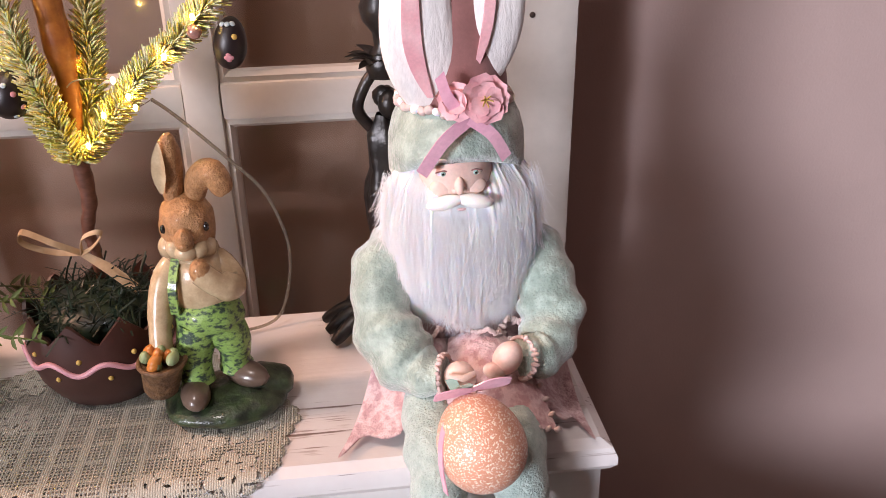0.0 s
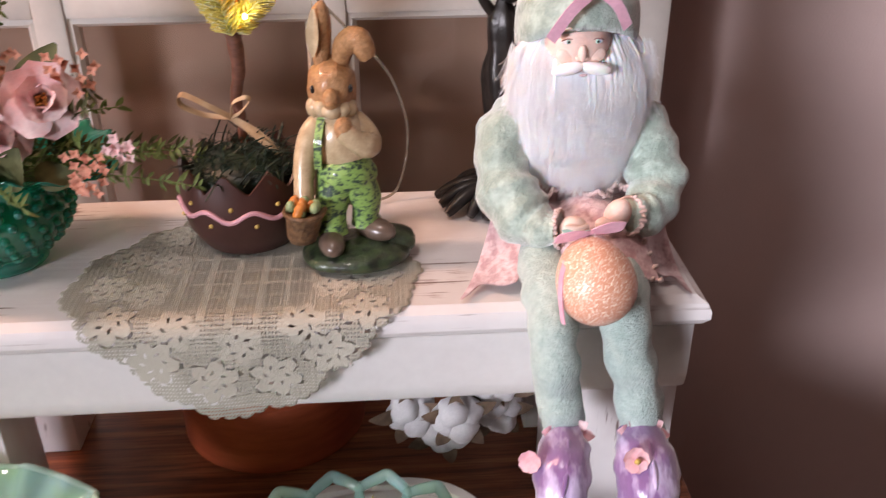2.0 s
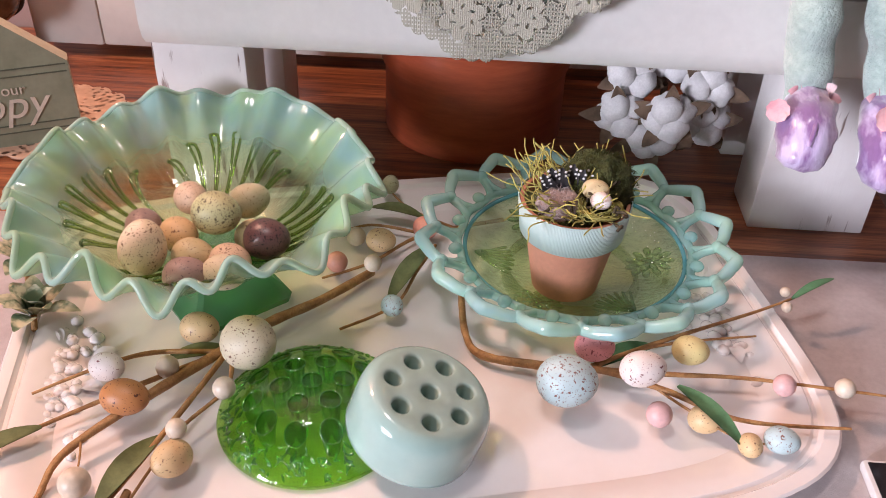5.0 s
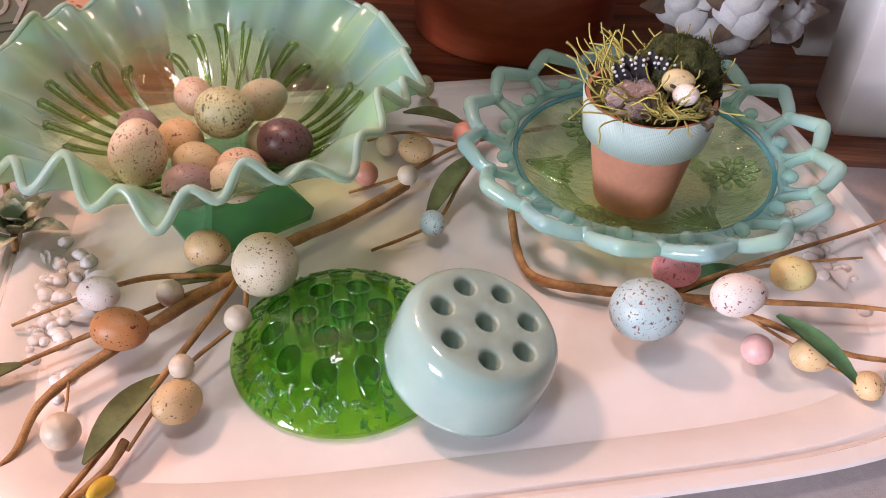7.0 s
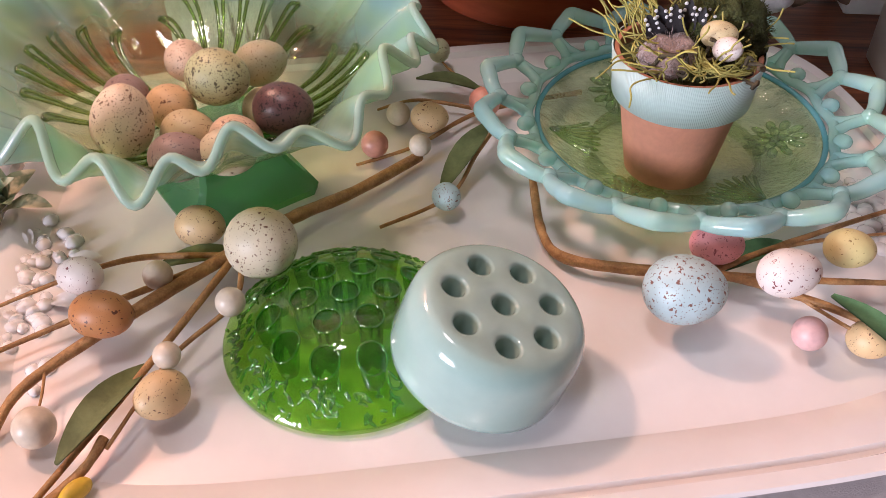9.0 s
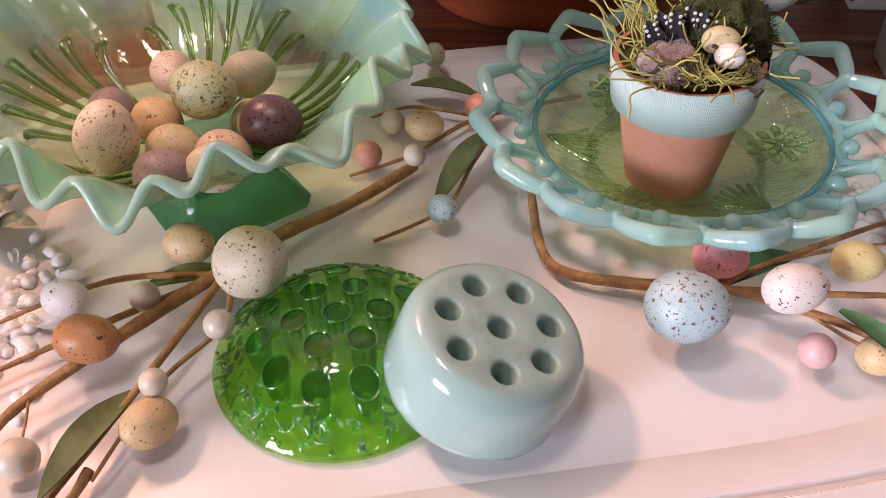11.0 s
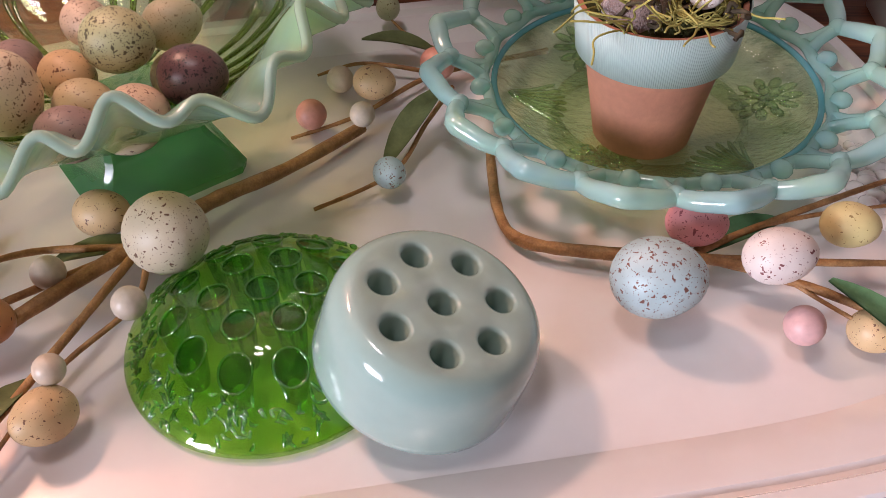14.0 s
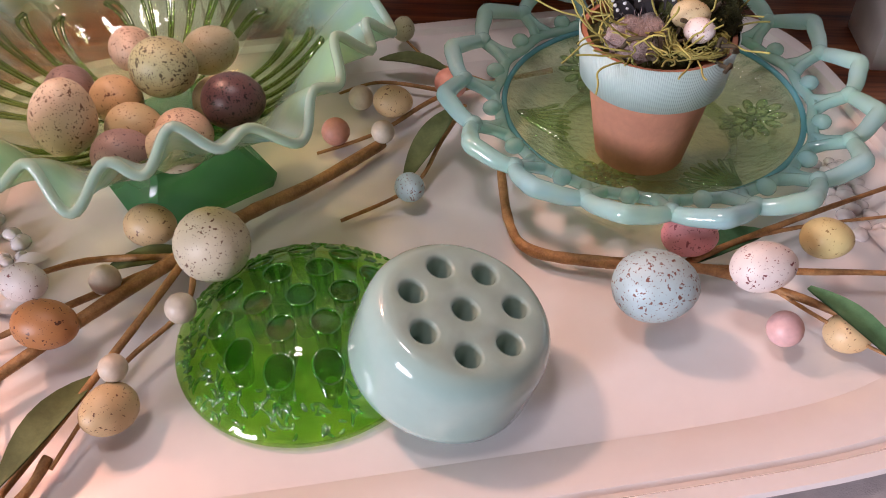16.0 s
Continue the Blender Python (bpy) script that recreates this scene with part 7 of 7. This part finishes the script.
# beard: a full core with fine strands falling over it
rows = []
for j in range(64):
    s = j / 63
    hw = float(np.interp(s, [0, 0.15, 0.35, 0.7, 0.9, 1], [0.031, 0.0410, 0.0440, 0.0425, 0.038, 0.028]))
    dp = float(np.interp(s, [0, 0.15, 0.4, 0.8, 0.95, 1], [0.014, 0.021, 0.029, 0.030, 0.024, 0.012]))
    row = []
    for i in range(140):
        a = math.pi * i / 139
        x, d = -math.cos(a), math.sin(a)
        lock = 0.0011 * noise.noise((x * 7, s * 1.6, 3)) + 0.0008 * noise.noise((x * 26, s * 2.2, 8)) + 0.0004 * noise.noise((x * 70, s * 4, 5))
        hem = s ** 3 * (0.006 * noise.noise((x * 9, 4, 4)) + 0.005 * noise.noise((x * 30, 7, 4)))
        row.append((0.0425 + (hw + lock) * x + 0.001 * math.sin(s * 5), 0.4535 - (dp + lock * 1.8) * d, 0.350 - 0.085 * s - hem))
    rows.append(row)
D.grid(rows, mi=5)


def beard_front(u, z):
    s = min(1, max(0, (0.350 - z) / 0.089))
    hw = float(np.interp(s, [0, 0.15, 0.35, 0.7, 0.9, 1], [0.031, 0.0410, 0.0440, 0.0425, 0.038, 0.028]))
    dp = float(np.interp(s, [0, 0.15, 0.4, 0.8, 0.95, 1], [0.014, 0.021, 0.029, 0.030, 0.024, 0.014]))
    return Vector((0.0425 + hw * u, 0.4535 - dp * math.sqrt(max(0, 1 - u * u)) - 0.0004, z))


for k in range(6500):
    u = max(-1, min(1, rnd.uniform(-1.02, 1.02)))
    z0 = rnd.uniform(0.272, 0.350)
    if abs(u) < 0.52:
        z0 = min(z0, 0.333)
    z1 = z0 - rnd.uniform(0.012, 0.026) - (0.010 * rnd.random() if z0 < 0.29 else 0)
    bend = rnd.gauss(0, 0.09)
    p = [beard_front(u, z0), beard_front(max(-1, min(1, u + bend * 0.4)), (z0 + z1) / 2), beard_front(max(-1, min(1, u + bend)), z1)]
    p[1].y -= 0.0006
    p[2] += Vector((u * rnd.uniform(0, 0.004), -rnd.uniform(0, 0.0030), 0))
    D.ribbon(p, [0.00020, 0.00016, 0.00004], (1, 0.4 * u, 0), mi=5, thick=0.00005)
for k in range(1500):
    s = 1 if k % 2 else -1
    p0 = Vector((0.0425 + s * rnd.uniform(0.035, 0.0425), 0.4500 + rnd.uniform(-0.008, 0.004), rnd.uniform(0.278, 0.345)))
    D.ribbon([p0, p0 + Vector((s * 0.002, -0.001, -0.008)), p0 + Vector((s * rnd.uniform(0.000, 0.009), rnd.uniform(-0.004, 0.002), -rnd.uniform(0.008, 0.022)))], [0.00016, 0.00013, 0.00004], (1, 0.3, 0), mi=5, thick=0.00005)
for k in range(1400):
    u = rnd.uniform(-0.92, 0.92)
    p0 = beard_front(u, rnd.uniform(0.264, 0.276))
    fall = rnd.uniform(0.006, 0.019) * (1 - 0.5 * abs(u))
    D.ribbon([p0, p0 + Vector((rnd.gauss(0, 0.0012), -0.0012, -fall * 0.5)), p0 + Vector((rnd.gauss(0, 0.0032), rnd.uniform(-0.004, 0.001), -fall))], [0.00020, 0.00015, 0.00004], (1, 0.3 * u, 0), mi=5, thick=0.00005)
# rabbit ears, flowers, ribbons
for base, bend, tip, w in (((0.0320, 0.447, 0.380), (0.0205, 0.444, 0.415), (0.0215, 0.449, 0.475), 0.0180), ((0.0490, 0.449, 0.391), (0.0585, 0.447, 0.425), (0.0610, 0.452, 0.482), 0.0150)):
    line = curve_pts([base, bend, tip], 10)
    n = len(line)
    rows, inner_rows = [], []
    for k, p in enumerate(line):
        d = (line[min(k + 1, n - 1)] - line[max(k - 1, 0)]).normalized()
        s1 = Vector((1, 0, 0)) - d * d.x
        s1.normalize()
        s2 = d.cross(s1)
        ww = w * (0.50 + 0.55 * math.sin(math.pi * min(1, 0.10 + 0.86 * k / (n - 1))))
        ww = max(ww * (1 if k < n - 2 else 0.55), 0.002)
        rows.append([p + s1 * ww * math.cos(a) + s2 * ww * 0.34 * math.sin(a) for a in np.linspace(0, 2 * math.pi, 25)[:-1]])
    D.grid(rows, close_u=True, mi=6)
    D.fan(rows[0], 6, True)
    D.fan(rows[-1], 6)
    b_ = [p + Vector((-0.0035, -0.0066, 0)) for p in line[3:-2]]
    m_ = len(b_)
    D.ribbon(b_, [w * (0.52 if w > 0.016 else 0.34) * math.sin(math.pi * (0.10 + 0.80 * k / (m_ - 1))) for k in range(m_)], (1, 0, 0), mi=11, thick=0.0012)
blossom(D, (0.0505, 0.4235, 0.3895), (0.1, -1, 0.35), 0.0120, 6, 1, 11)
blossom(D, (0.0505, 0.4215, 0.3900), (0.1, -1, 0.35), 0.0085, 5, 1, 11)
for k in range(6):
    D.tube([(0.0505, 0.4215, 0.390), (0.0505 + 0.003 * math.cos(k), 0.4165, 0.3905 + 0.003 * math.sin(k))], 0.0004, 4, mi=14)
blossom(D, (0.0370, 0.4245, 0.3885), (-0.4, -1, 0.3), 0.0095, 5, 2, 11)
for pts, w in (([(0.0430, 0.4225, 0.3800), (0.0300, 0.4205, 0.3700), (0.0185, 0.4225, 0.3525)], 0.0068), ([(0.0430, 0.4225, 0.3800), (0.0540, 0.4205, 0.3720), (0.0620, 0.4235, 0.3585)], 0.0062), ([(0.0430, 0.4225, 0.3800), (0.0330, 0.422, 0.390), (0.0285, 0.425, 0.402)], 0.0060)):
    D.ribbon(curve_pts(pts, 6), w, (0.75, 0.1, -0.65) if pts[1][2] < 0.38 and pts[2][0] < 0.04 else (0.75, 0.1, 0.65), mi=7, thick=0.0003)
# glitter egg on its ribbons
D.ball((0.0375, 0.3530, 0.2365), (0.0222, 0.0212, 0.0252), (-24, -20, 0), seg=32, rings=22, egg=0.10, mi=12)
D.ribbon(curve_pts([(0.0275, 0.389, 0.2505), (0.0300, 0.383, 0.2480), (0.0325, 0.375, 0.2560), (0.0340, 0.367, 0.2600)], 6), 0.0056, (1, 0.2, 0.1), mi=8, thick=0.0003)
D.ribbon(curve_pts([(0.0345, 0.364, 0.2600), (0.0260, 0.362, 0.2615), (0.0170, 0.363, 0.2590), (0.0180, 0.366, 0.2560), (0.0300, 0.366, 0.2580)], 6), 0.0058, (0.1, -0.5, 1), mi=7, thick=0.0003)
D.ribbon(curve_pts([(0.0350, 0.364, 0.2610), (0.0440, 0.362, 0.2660), (0.0535, 0.363, 0.2655), (0.0520, 0.366, 0.2620), (0.0390, 0.366, 0.2600)], 6), 0.0056, (0.1, -0.5, 1), mi=7, thick=0.0003)
D.ribbon(curve_pts([(0.0330, 0.362, 0.2590), (0.0200, 0.352, 0.2500), (0.0165, 0.345, 0.2350), (0.0185, 0.341, 0.2170)], 6), 0.0040, (0.4, -0.9, 0.1), mi=7, thick=0.0003)
tagged(part("elf_doll", D, MATS, at=(0.043, 0.45, BZ)), "white-bearded cloth doll with rabbit ears, mint velvet and lilac slippers", "doll")
